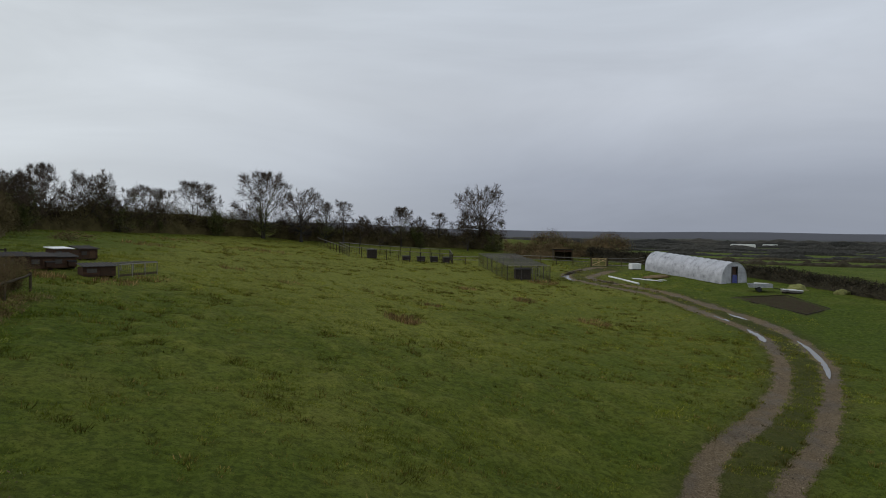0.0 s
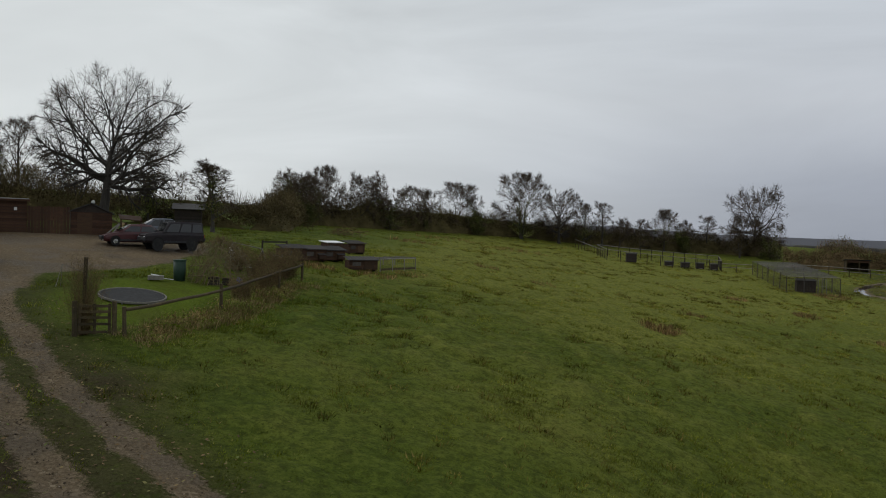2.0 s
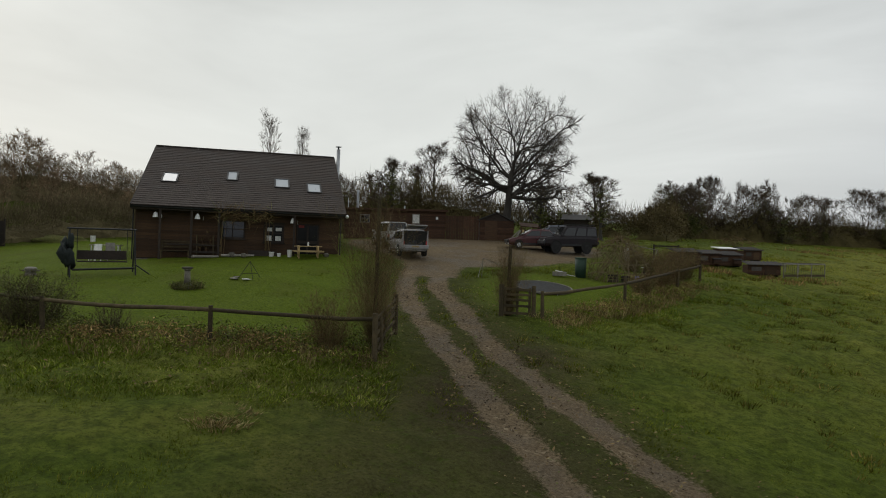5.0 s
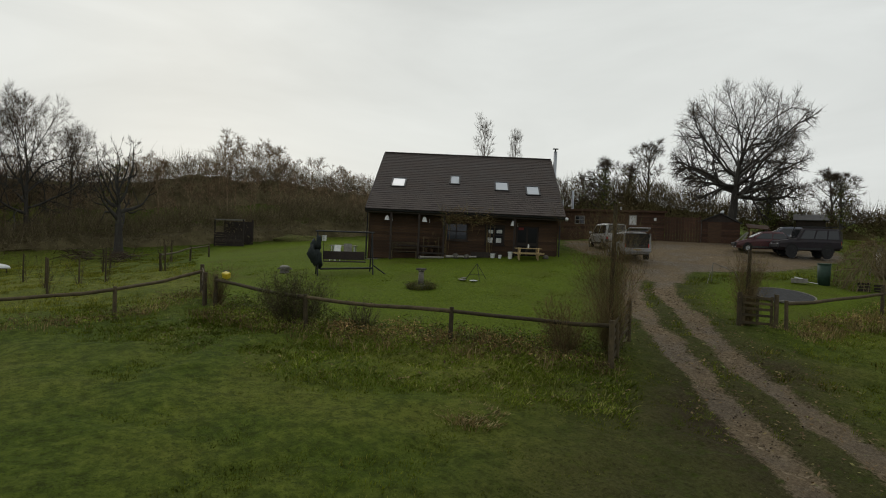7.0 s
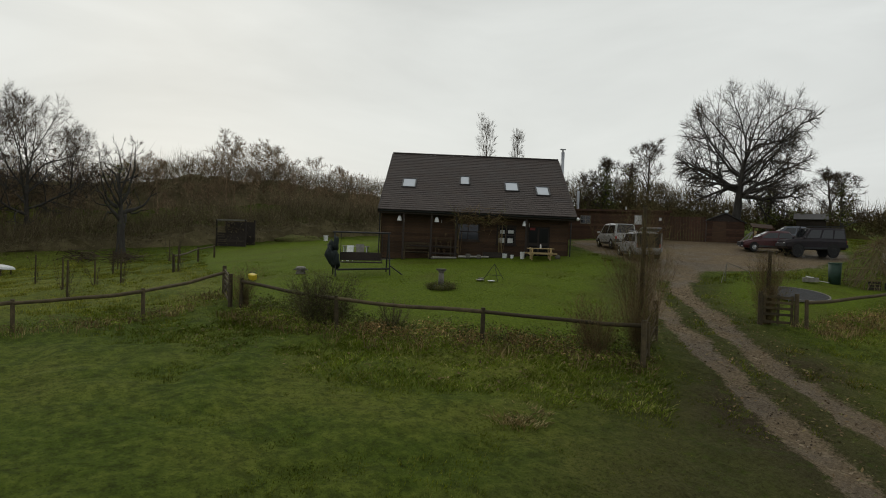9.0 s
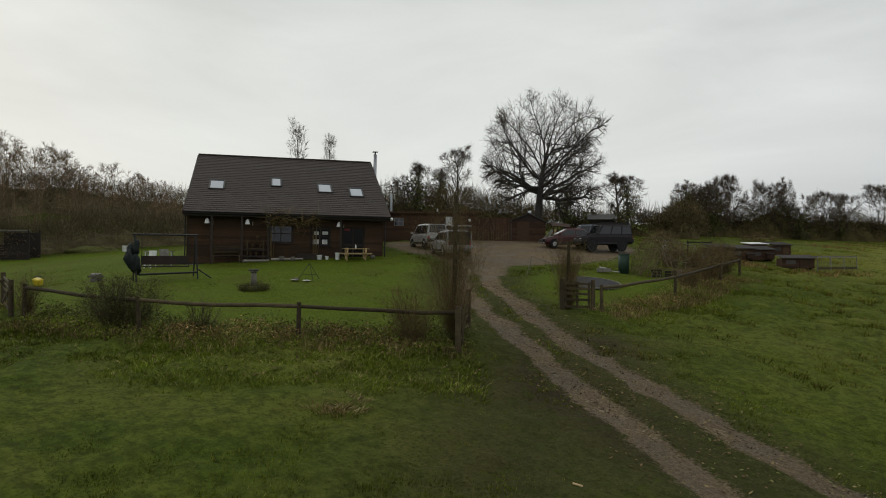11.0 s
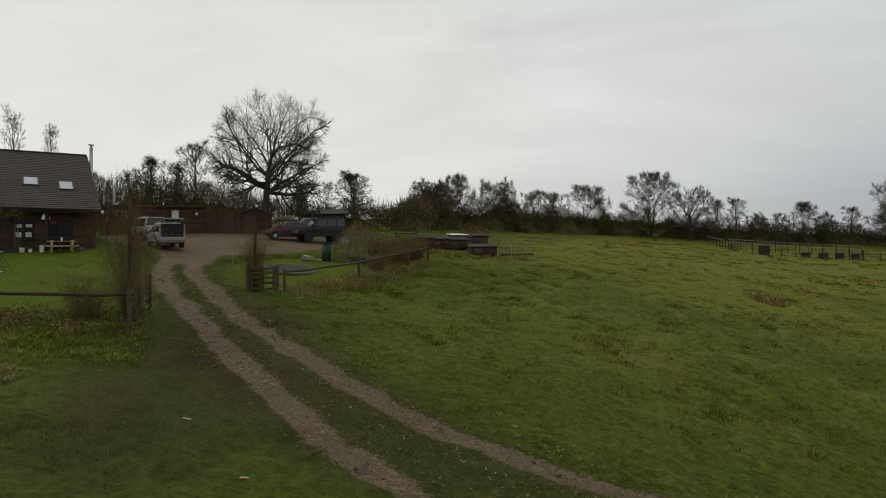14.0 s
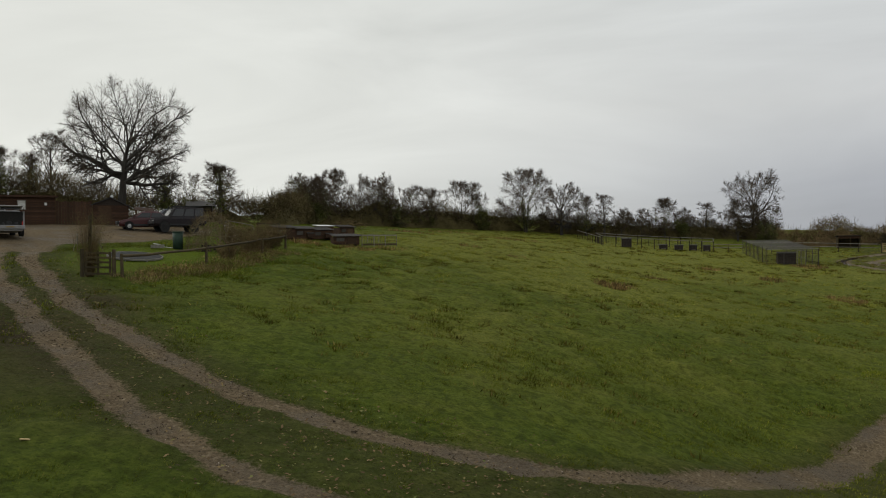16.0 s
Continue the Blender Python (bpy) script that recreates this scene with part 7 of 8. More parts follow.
row_turn = along(-19.2, 45.9, -17.2, 50.4)
for k, (x, y) in enumerate(((-19.2, 46.6), (-18.4, 48.2), (-17.7, 49.9))):
    hutch("brown wooden animal hutch with a corrugated roof in the field", x, y, row_turn - 20, 1.55, 1.15, 0.86 - 0.04 * k, ramp=k != 0)
hutch("low hutch with a white flat top beside the others", -19.2, 54.0, row_turn - 15, 1.3, 1.0, 0.85, "white", False)
hutch("small brown hutch with a dark corrugated roof", -18.3, 56.2, row_turn - 15, 1.4, 1.1, 0.8, "bitumen", False)
hutch("low brown hutch at the end of a wire run", -15.0, 48.4, along(-16.0, 47.6, -14.2, 49.0), 1.95, 0.9, 0.72, "bitumen", False)


def run(label, x, y, turn, l, w, h, bars=4):
    ob = on_land("wire_run", label, "animal run", x, y, turn, "animal runs")
    for s in (-1, 1):
        for k in range(bars):
            xx = -l / 2 + l * k / (bars - 1)
            part("post", boxes((0.045, 0.045, h + 0.08, xx, s * w / 2, h / 2 - 0.04)), M["grey_wood"], ob)
        part("top_rail", boxes((l, 0.055, 0.055, 0, s * w / 2, h)), M["grey_wood"], ob)
        part("base_board", boxes((l, 0.03, 0.14, 0, s * w / 2, 0.08)), M["fence_wood"], ob)
    for k in range(bars):
        part("cross_bar", boxes((0.055, w, 0.055, -l / 2 + l * k / (bars - 1), 0, h + 0.04)), M["grey_wood"], ob)
    wires = bmesh.new()
    for k in range(1, int(l / 0.22)):
        for s in (-1, 1):
            box(wires, 0.008, 0.008, h, -l / 2 + k * 0.22, s * w / 2, h / 2)
        box(wires, 0.008, w, 0.008, -l / 2 + k * 0.22, 0, h + 0.01)
    for k in range(1, int(h / 0.2)):
        for s in (-1, 1):
            box(wires, l, 0.008, 0.008, 0, s * w / 2, k * 0.2)
    part("wire_mesh", wires, M["mesh_wire"], ob, "fine wire netting")
    return ob


run("low wooden-framed wire run beside the hutch", -14.0, 51.2, along(-14.6, 49.2, -13.2, 53.2), 4.2, 1.8, 0.78)
bonfire = on_land("bonfire_heap", "dark heap of brushwood at the top of the field", "heap", -25.5, 74.0)
w = Wood(401)
for _ in range(220):
    p = w.rng.normal(0, 1, 3) * np.array((1.0, 0.7, 0.25)) + np.array((0, 0, 0.35))
    d = rand_dir(w.rng) * np.array((1, 1, 0.5))
    w.twig(p, d / np.linalg.norm(d), w.rng.uniform(0.4, 1.2), 0.03)
tagged(share("brushwood", put_mesh("brushwood", w.tv, w.tf, M["bramble"]), bonfire, Matrix()), "heaped dead brushwood", "", "", "stuff")

# ---- far enclosures ----
def wire_fence(label, line, high, step, rails=2, wood="fence_wood", group="", mesh=True):
    x0, y0 = line[0]
    ob = thing("wire_fence", label, "fence", x0, y0, ground_z(x0, y0), 0, group)
    off = Vector((x0, y0, ground_z(x0, y0)))
    wires = bmesh.new()
    post = None
    for (ax, ay), (bx, by) in zip(line, line[1:]):
        l = math.hypot(bx - ax, by - ay)
        n = max(1, round(l / step))
        pts = [Vector((ax + (bx - ax) * k / n, ay + (by - ay) * k / n, 0)) for k in range(n + 1)]
        for p in pts:
            p.z = ground_z(p.x, p.y)
        for p in pts[:-1]:
            if post is None:
                post = part("post", boxes((0.09, 0.09, high + 0.3, 0, 0, high / 2 - 0.12)), M[wood], ob)
                post.location = p - off
                post = post.data
            else:
                share("post", post, ob, Matrix.Translation(p - off))
        for a, b in zip(pts, pts[1:]):
            for k in range(rails):
                z = high * (1 - 0.42 * k)
                part("rail", rod(a - off + Vector((0, 0, z)), b - off + Vector((0, 0, z)), 0.04, None, 4), M["grey_wood"], ob, "weathered grey rail")
            if mesh:
                m = int((b - a).length / 0.35)
                for k in range(m):
                    q = a + (b - a) * (k / m) - off
                    tube(wires, q, q + Vector((0, 0, high)), 0.007, None, 3, False)
                for k in range(1, 5):
                    z = high * k / 5
                    tube(wires, a - off + Vector((0, 0, z)), b - off + Vector((0, 0, z)), 0.006, None, 3, False)
    if mesh:
        part("wire", wires, M["mesh_wire"], ob, "wire netting")
    return ob


ENC = "fenced poultry pens"
wire_fence("dark post and wire pen in the far field", [(1.2, 103.8), (8.2, 104.4), (16.0, 105.0), (16.6, 112.0), (-0.2, 111.0), (1.2, 103.8)], 1.45, 1.6, 1, "dark_timber", ENC)
wire_fence("line of old posts running up the field", [(-3.5, 118.0), (-1.5, 112.5), (0.8, 105.0)], 1.2, 1.6, 1, "fence_wood", ENC, False)
wire_fence("post and rail fence between the pens", [(16.0, 105.0), (20.0, 106.2)], 1.1, 2.0, 2, "fence_wood", ENC, False)
wire_fence("post and rail fence across the end of the field", [(24.0, 110.0), (30.0, 108.5), (36.5, 105.2)], 1.15, 2.2, 2, "fence_wood", ENC, False)
wire_fence("post and rail fence beside the field gate", [(39.2, 104.8), (43.0, 104.0), (46.0, 107.0)], 1.2, 1.6, 3, "fence_wood", ENC, False)
for k, (x, y, w_, h_) in enumerate(((4.4, 104.6, 1.35, 1.15), (9.4, 105.8, 1.1, 0.55), (11.5, 105.9, 1.1, 0.6), (13.4, 106.0, 1.0, 0.7), (15.2, 106.0, 0.9, 0.75))):
    ob = on_land("poultry_box", "dark wooden poultry box standing in the pen", "poultry box", x, y, 5, "poultry boxes")
    part("body", boxes((w_, 0.8, h_, 0, 0, h_ / 2 + 0.1)), M["dark_timber"], ob, "", False, 0.02)
    part("lid", boxes((w_ + 0.12, 0.95, 0.05, 0, 0, h_ + 0.12, 6)), M["bitumen"], ob)
    for s in (-1, 1):
        part("leg", boxes((0.07, 0.6, 0.14, s * w_ * 0.4, 0, 0.05)), M["dark_timber"], ob)
    if k:
        part("ledge", boxes((w_ * 0.5, 0.3, 0.04, 0, -0.5, 0.14)), M["grey_wood"], ob)

av = on_land("aviary", "long wire-mesh aviary with a dark netted roof", "aviary", 23.0, 88.6, along(20.6, 88.4, 26.0, 88.4))
AW, AD, AH = 5.4, 15.5, 1.85
for i in range(4):
    for j in range(7):
        if i in (0, 3) or j in (0, 6):
            xx, yy = -AW / 2 + AW * i / 3, AD * j / 6
            zz = ground_z(23.0 + xx, 88.6 + yy) - ground_z(23.0, 88.6)
            part("post", boxes((0.07, 0.07, AH + 0.2, xx - 0.04 * yy, yy, zz + AH / 2 - 0.05)), M["mesh_wire"], av, "thin dark post")
tip = ground_z(23.0, 88.6 + AD) - ground_z(23.0, 88.6)
for j in range(13):
    yy = AD * j / 12
    part("roof_bar", boxes((AW, 0.05, 0.05, -0.04 * yy, yy, AH + 0.04 + tip * j / 12)), M["grey_wood"], av, "pale roof batten")
net = bmesh.new()
for k in range(26):
    x0 = -AW / 2 + AW * k / 26
    slab(net, [(x0, 0, AH), (x0 + 0.09, 0, AH), (x0 + 0.09 - 0.04 * AD, AD, AH + tip), (x0 - 0.04 * AD, AD, AH + tip)], 0.012)
part("roof_net", net, M["mesh_wire"], av, "dark grey roof netting")
wires = bmesh.new()
for k in range(36):
    box(wires, 0.010, 0.010, AH, -AW / 2 + AW * k / 35, 0, AH / 2)
for k in range(80):
    yy = AD * k / 79
    for s in (-1, 1):
        box(wires, 0.010, 0.010, AH, s * AW / 2 - 0.04 * yy, yy, AH / 2 + tip * k / 79)
for k in range(1, 8):
    box(wires, AW, 0.010, 0.010, 0, 0, AH * k / 8)
part("wire_mesh", wires, M["mesh_wire"], av, "rusty wire netting")
part("door", frame_of(0.9, 1.7, 0.05, 0.06, 0.9, -0.03, 0.03), M["grey_wood"], av, "pale framed mesh door")
nb = on_land("nest_house", "dark wooden nesting house inside the aviary", "nesting house", 22.6, 90.2)
part("body", boxes((1.9, 1.1, 1.25, 0, 0, 0.62)), M["dark_timber"], nb)
part("roof", corrugated(2.1, 1.4, 1.28, 7), M["bitumen"], nb)
shel = on_land("field_shelter", "brown open-fronted timber field shelter", "shelter", 34.6, 112.0, -8)
shel.scale = (0.85, 0.85, 0.8)
part("wall", boxes((3.4, 0.08, 2.1, 0, 2.2, 1.05), (0.08, 2.2, 2.1, -1.66, 1.1, 1.05), (0.08, 2.2, 2.1, 1.66, 1.1, 1.05)), M["fence_wood"], shel, "dark boarded walls")
part("roof", slab(bmesh.new(), [(-1.9, -0.3, 2.3), (1.9, -0.3, 2.3), (1.9, 2.5, 2.05), (-1.9, 2.5, 2.05)], 0.06), M["bitumen"], shel, "sloping sheet roof")
part("header", boxes((3.4, 0.08, 0.4, 0, 0.05, 1.95)), M["shed_wood"], shel)
for x in (-1.6, 0.2, 1.6):
    part("post", boxes((0.12, 0.12, 2.1, x, 0.05, 1.05)), M["fence_wood"], shel)
fg = bar_gate("pale new wooden field gate at the end of the track", 36.8, 105.0, 39.0, 104.9, 1.25)
for ch in fg.children:
    if ch.name.startswith(("bar", "stile", "brace")):
        ch.data.materials[0] = M["pale_wood"]

# ---- the polytunnel and its clutter ----
FX, FY, BX, BY = 49.5, 87.6, 45.0, 100.6
pt = on_land("polytunnel", "long polytunnel covered in cloudy white polythene", "polytunnel", FX, FY, along(FX, FY, BX, BY) - 90)
PL, PW, PH = math.hypot(BX - FX, BY - FY), 2.25, 2.72
arch = [(-PW * math.cos(math.pi * k / 18) * (1.0 if k in (0, 18) else 1.02), PH * math.sin(math.pi * k / 18) ** 0.72) for k in range(19)]
rise = ground_z(BX, BY) - ground_z(FX, FY)
rows, pv, pf_ = 60, [], []
for i in range(rows + 1):
    t = i / rows
    hoop = abs((t * 12) % 1 - 0.5) * 2
    for x, z in arch:
        k = 1 - 0.014 * (1 - hoop ** 3)
        pv.append((x * k, PL * t, z * k + rise * t - 0.05))
for i in range(rows):
    for k in range(18):
        a = i * 19 + k
        pf_.append((a, a + 1, a + 20, a + 19))
share("cover", put_mesh("cover", pv, pf_, M["film"], True), pt, Matrix())["label"] = "cloudy white polythene cover"
for i in range(13):
    t = i / 12
    bm = bmesh.new()
    for (xa, za), (xb, zb) in zip(arch, arch[1:]):
        tube(bm, (xa * 0.985, PL * t, za * 0.985 + rise * t), (xb * 0.985, PL * t, zb * 0.985 + rise * t), 0.025, None, 5)
    part("hoop", bm, M["steel"], pt, "steel hoop")
for yy, name in ((0.02, "front_sheet"), (PL - 0.02, "back_sheet")):
    bm = bmesh.new()
    zz = rise if yy > 1 else 0
    for s in (-1, 1):
        loop = [(s * 0.45, 0.0)] + [(x * 0.99, z * 0.99) for x, z in (arch if s > 0 else arch[::-1]) if x * s >= 0.45][:: 1 if s < 0 else -1]
        loop = sorted(loop[1:], key=lambda q: -math.atan2(q[1], q[0] * s))
        loop = [(s * 0.45, 0.0), (s * 0.45, PH * 0.93)] + loop
        bm.faces.new([bm.verts.new((x, yy, z + zz)) for x, z in loop])
    bm.faces.new([bm.verts.new((x, yy, z + zz)) for x, z in [(-0.45, 2.05), (0.45, 2.05), (0.45, PH * 0.93), (0, PH * 0.985), (-0.45, PH * 0.93)]])
    part(name, bm, M["film"], pt, "polythene end wall")
door = part("door_frame", boxes((0.09, 0.1, 2.2, -0.47, -0.03, 1.05), (0.09, 0.1, 2.2, 0.47, -0.03, 1.05), (1.0, 0.1, 0.09, 0, -0.03, 2.1)), M["dark_timber"], pt, "dark wooden door frame")
part("door_panel", boxes((0.86, 0.05, 1.05, 0, -0.02, 0.55)), M["blue_plastic"], door, "bright blue lower door panel")
part("door_curtain", boxes((0.86, 0.03, 1.0, 0, 0.12, 1.58)), M["shed_wood"], door, "brown upper door panel")

pipe = on_land("drain_pipe", "long white plastic pipe lying on the grass", "pipe", 36.0, 90.6, along(35.3, 93.9, 36.8, 87.4))
bm = bmesh.new()
for k in range(6):
    a, b = -3.3 + 1.1 * k, -2.2 + 1.1 * k
    z = lambda q: 0.12 + ground_z(36.0 - 0.225 * -q, 90.6 - 0.974 * q) - ground_z(36.0, 90.6)
    tube(bm, (a, 0, z(a)), (b, 0, z(b)), 0.11, None, 10)
part("pipe", bm, M["white_paint"], pipe)
for k, (x, y, w_, d_, turn) in enumerate(((38.4, 91.6, 1.6, 0.7, 20), (39.4, 90.6, 1.9, 0.5, -35), (40.4, 89.7, 1.4, 0.8, 50), (39.8, 91.4, 1.2, 0.5, 80), (41.2, 90.4, 1.0, 0.4, 10))):
    ob = on_land("plastic_sheet", "pale plastic board lying flat beside the polytunnel", "board", x, y, turn, "boards on the grass")
    part("board", boxes((w_, d_, 0.05, 0, 0, 0.09, 4, 3)), M["white_paint"], ob)
soilheap = on_land("soil_heap", "low heap of dark soil beside the polytunnel", "heap", 41.8, 93.4, 30)
part("heap", lumpy(bmesh.new(), 1.0, 0, 0, -0.02, 2.6, 1.2, 0.34, 0.4, 4, 3), M["bramble"], soilheap, "", True)
wbx = on_land("white_tank", "square white storage tank by the field gate", "tank", 41.9, 101.2, 10)
part("tank", boxes((1.5, 1.0, 0.85, 0, 0, 0.45)), M["white_paint"], wbx, "", False, 0.05)
part("stand", boxes((1.6, 1.1, 0.12, 0, 0, 0.03)), M["fence_wood"], wbx)
tl = on_land("farm_trailer", "small grey farm trailer heaped with oddments", "trailer", 49.3, 81.4, -25)
part("bed", boxes((2.6, 1.3, 0.08, 0, 0, 0.55)), M["steel"], tl)
for s in (-1, 1):
    part("side", boxes((2.6, 0.05, 0.38, 0, s * 0.64, 0.76)), M["steel"], tl, "dented grey side panel")
    bm = bmesh.new()
    tube(bm, (-0.2, s * 0.66, 0.30), (-0.2, s * 0.82, 0.30), 0.30, None, 14)
    part("wheel", bm, M["rubber"], tl)
part("drawbar", rod((1.3, 0, 0.5), (2.4, 0, 0.3), 0.05), M["black_iron"], tl)
part("tailboard", boxes((0.05, 1.3, 0.4, -1.32, 0, 0.75, 0, -20)), M["steel"], tl)
part("load", boxes((1.6, 0.5, 0.06, 0.1, 0.2, 1.0, 0, 3), (1.3, 0.3, 0.05, -0.1, -0.3, 0.98)), M["off_white"], tl, "pale boards on the trailer")
for k, (x, y, turn, w_) in enumerate(((52.2, 80.2, 10, 2.0), (52.6, 79.6, -10, 1.6))):
    ob = on_land("scrap_board", "stack of pale scrap boards beside the trailer", "boards", x, y, turn, "scrap by the trailer")
    for j in range(3):
        part("board", boxes((w_, 0.6, 0.07, 0.06 * j, 0.05 * j, 0.2 + 0.1 * j, 2 * j, 3)), M["off_white"] if j == 2 else M["grey_wood"], ob)
    part("block", boxes((w_ * 0.8, 0.5, 0.2, 0, 0, 0.08)), M["dark_timber"], ob)
for x, y, s in ((54.6, 82.2, 1.0), (58.5, 79.5, 0.7)):
    ob = on_land("hay_heap", "heap of old hay and cut grass by the hedge", "heap", x, y, 20 * s)
    part("heap", lumpy(bmesh.new(), 0.9, 0, 0, 0, 1.7 * s, 1.0 * s, 0.8 * s, 0.4, s * 7, 3), M["moss"], ob, "", True)
frame_bed = on_land("bed_edging", "low board edging round the dug soil bed", "edging", 47.5, 74.0)
for (ax, ay), (bx, by) in zip(BED, BED[1:] + BED[:1]):
    l = math.hypot(bx - ax, by - ay)
    b = part("edge_board", boxes((l, 0.04, 0.10, 0, 0, 0)), M["dark_timber"], frame_bed)
    za, zb = ground_z(ax, ay), ground_z(bx, by)
    b.matrix_basis = pose((ax + bx) / 2 - 47.5, (ay + by) / 2 - 74.0, (za + zb) / 2 - ground_z(47.5, 74.0) + 0.03, 0, -math.degrees(math.atan2(zb - za, l)), along(ax, ay, bx, by))

# scraps lying on the grass by the track
for k, (x, y, l, turn) in enumerate(((-8.9, 11.1, 0.20, 30), (-5.9, 9.4, 0.20, 70), (-6.2, 7.7, 0.30, 60))):
    ob = on_land("wood_scrap", "pale splinter of wood lying on the grass", "scrap", x, y, turn, "scraps on the grass")
    part("splinter", boxes((l, 0.06, 0.03, 0, 0, 0.06, 6, 14)), M["pale_wood"], ob, "", False, 0.01)

# ---- hedges, scrub and the far valley ----
stuff("boundary_hedge", scrub([(40, 116), (45.5, 109), (50.5, 100), (54.5, 95.5), (57.5, 90.5), (59.5, 84), (61.5, 76), (64.5, 68), (70, 58)], 1.75, 2.4, 12, 0.30, 420, 0.78, 0.15, 40, 0.4), M["dark_hedge"], "trimmed dark hedge along the field boundary", "hedge")
stuff("scrub_bank", scrub([(26, 116), (30, 115.5), (35, 117.5), (41, 118), (46, 114)], 3.1, 3.2, 13, 0.24, 620, 0.60, 0.35, 80, 1.0), M["bramble"], "brown bramble scrub behind the aviary", "scrub")


def far_row(line, high, seed, step):
    """A distant hedgerow or belt of trees: one long uneven bank with taller crowns here and there."""
    rng = np.random.default_rng(seed)
    v, f = [], []
    pts = np.array(smooth_line(line, step))
    d = np.gradient(pts, axis=0)
    nrm = np.stack([-d[:, 1], d[:, 0]], 1) / (np.linalg.norm(d, axis=1, keepdims=True) + 1e-9)
    s = np.arange(len(pts)) * step
    grow = 0.75 + 0.5 * rough(s, 0 * s + seed, 9 * step) + 0.35 * rough(s, 0 * s + 3 * seed, 3.1 * step) + rng.uniform(-0.15, 0.15, len(pts))
    tall = high * np.clip(grow, 0.35, 1.6)
    gz = land(pts[:, 0], pts[:, 1])
    for k, (across, up) in enumerate(((-0.6, -0.2), (-0.5, 0.55), (-0.1, 1.0), (0.4, 0.7), (0.6, -0.2))):
        wide = high * 0.8 * across * rng.uniform(0.8, 1.2, len(pts))
        v.append(np.stack([pts[:, 0] + nrm[:, 0] * wide, pts[:, 1] + nrm[:, 1] * wide, gz + tall * up * rng.uniform(0.85, 1.1, len(pts))], 1))
    n = len(pts)
    for k in range(4):
        f += [(k * n + i, k * n + i + 1, (k + 1) * n + i + 1, (k + 1) * n + i) for i in range(n - 1)]
    return np.concatenate(v), f


def polar(yaw, d):
    return (-math.sin(radians(yaw)) * d, math.cos(radians(yaw)) * d)


def arc(d0, d1, y0, y1, n=10):
    return [polar(y0 + (y1 - y0) * k / n, d0 + (d1 - d0) * k / n + 0.02 * d0 * math.sin(k * 2.1)) for k in range(n + 1)]


rows_far = []
for k, (d0, d1, y0, y1, h, s) in enumerate(((560, 520, -9, -55, 3.0, 2.4), (700, 660, -6, -55, 5.0, 3.4), (800, 840, -6, -50, 5.5, 3.8), (960, 930, -6, -55, 6.0, 4.5), (1150, 1200, -6, -50, 6.5, 5.5), (1420, 1350, -6, -55, 7, 6.5), (1750, 1700, -6, -55, 7.5, 9), (2300, 2200, -6, -55, 8.5, 12))):
    rows_far.append(far_row(arc(d0, d1, y0, y1), h, 500 + k, s))
near_rows = [far_row(arc(d0, d1, y0, y1), h, 490 + k, s) for k, (d0, d1, y0, y1, h, s) in enumerate(((215, 170, -14, -50, 1.2, 0.7), (330, 290, -8, -55, 1.3, 1.0)))]
stuff("field_hedgerows", merged(near_rows), M["dark_hedge"], "thin trimmed hedges between the fields beyond the polytunnel", "hedgerows")
stuff("valley_hedgerows", merged(rows_far), M["far_wood"], "dark hedgerows and tree belts across the far valley", "hedgerows")
for yaw, d, l, label in ((-30.0, 1150, 34, "long low white glasshouses far across the valley"), (-31.8, 1200, 22, "long low white glasshouses far across the valley"), (-11.5, 900, 16, "small pale farm building far across the valley")):
    x, y = polar(yaw, d)
    ob = on_land("far_building", label, "building", x, y, yaw, "far buildings")
    part("wall", boxes((l, 10, 3.4, 0, 0, 1.7)), M["off_white"], ob)
    part("roof", prism(bmesh.new(), [(-l / 2, 3.4), (l / 2, 3.4), (l / 2 - 1, 5.0), (-l / 2 + 1, 5.0)], -5, 5), M["white_paint"], ob)

# ---- the pieces of the house: roof tiles and wall boards ----
def roof_tiles():
    slope = math.hypot(RUN, RIDGE - EAVE)
    tilt = math.degrees(math.atan2(RIDGE - EAVE, RUN))
    courses, across = 32, 37
    cw, cd = HL / across, slope / courses
    bm = boxes((cw - 0.010, cd + 0.06, 0.034, 0, 0, 0, -3.5))
    me = bpy.data.meshes.new("roof_tile")
    bm.to_mesh(me)
    bm.free()
    me.materials.append(M["slate"])
    base = np.array([v.co[:] for v in me.vertices])
    faces = [tuple(p.vertices) for p in me.polygons]
    rng = random.Random(12)
    rest_v, rest_f = [], []
    n = 0
    for c in range(courses):
        s = (c + 0.5) * cd
        y, z = s * RUN / slope - 0.06, EAVE + s * (RIDGE - EAVE) / slope + 0.005
        for a in range(-1 if c % 2 else 0, across):
            x = (a + 0.5) * cw + (0.5 * cw if c % 2 else 0)
            narrow = 0.5 if x > HL - 0.3 * cw else 1.0
            x = HL - 0.25 * cw if narrow < 1 else x
            if a < 0:
                x, narrow = 0.25 * cw, 0.5
            m = pose(x, y, z + rng.uniform(-0.003, 0.006), tilt + rng.uniform(-0.5, 0.5), rng.uniform(-0.6, 0.6), rng.uniform(-0.4, 0.4)) @ Matrix.Diagonal((narrow, 1, 1, 1))
            if n < 296:
                share("roof_tile", me, house, m)
                n += 1
            else:
                k = len(rest_v)
                rest_v += [m @ Vector(v) for v in base]
                rest_f += [tuple(i + k for i in f) for f in faces]
    ob = share("upper_tiles", put_mesh("upper_tiles", rest_v, rest_f, M["slate"]), house, Matrix())
    tagged(ob, "upper courses of plain grey roof tiles", "", "", "stuff")


roof_tiles()


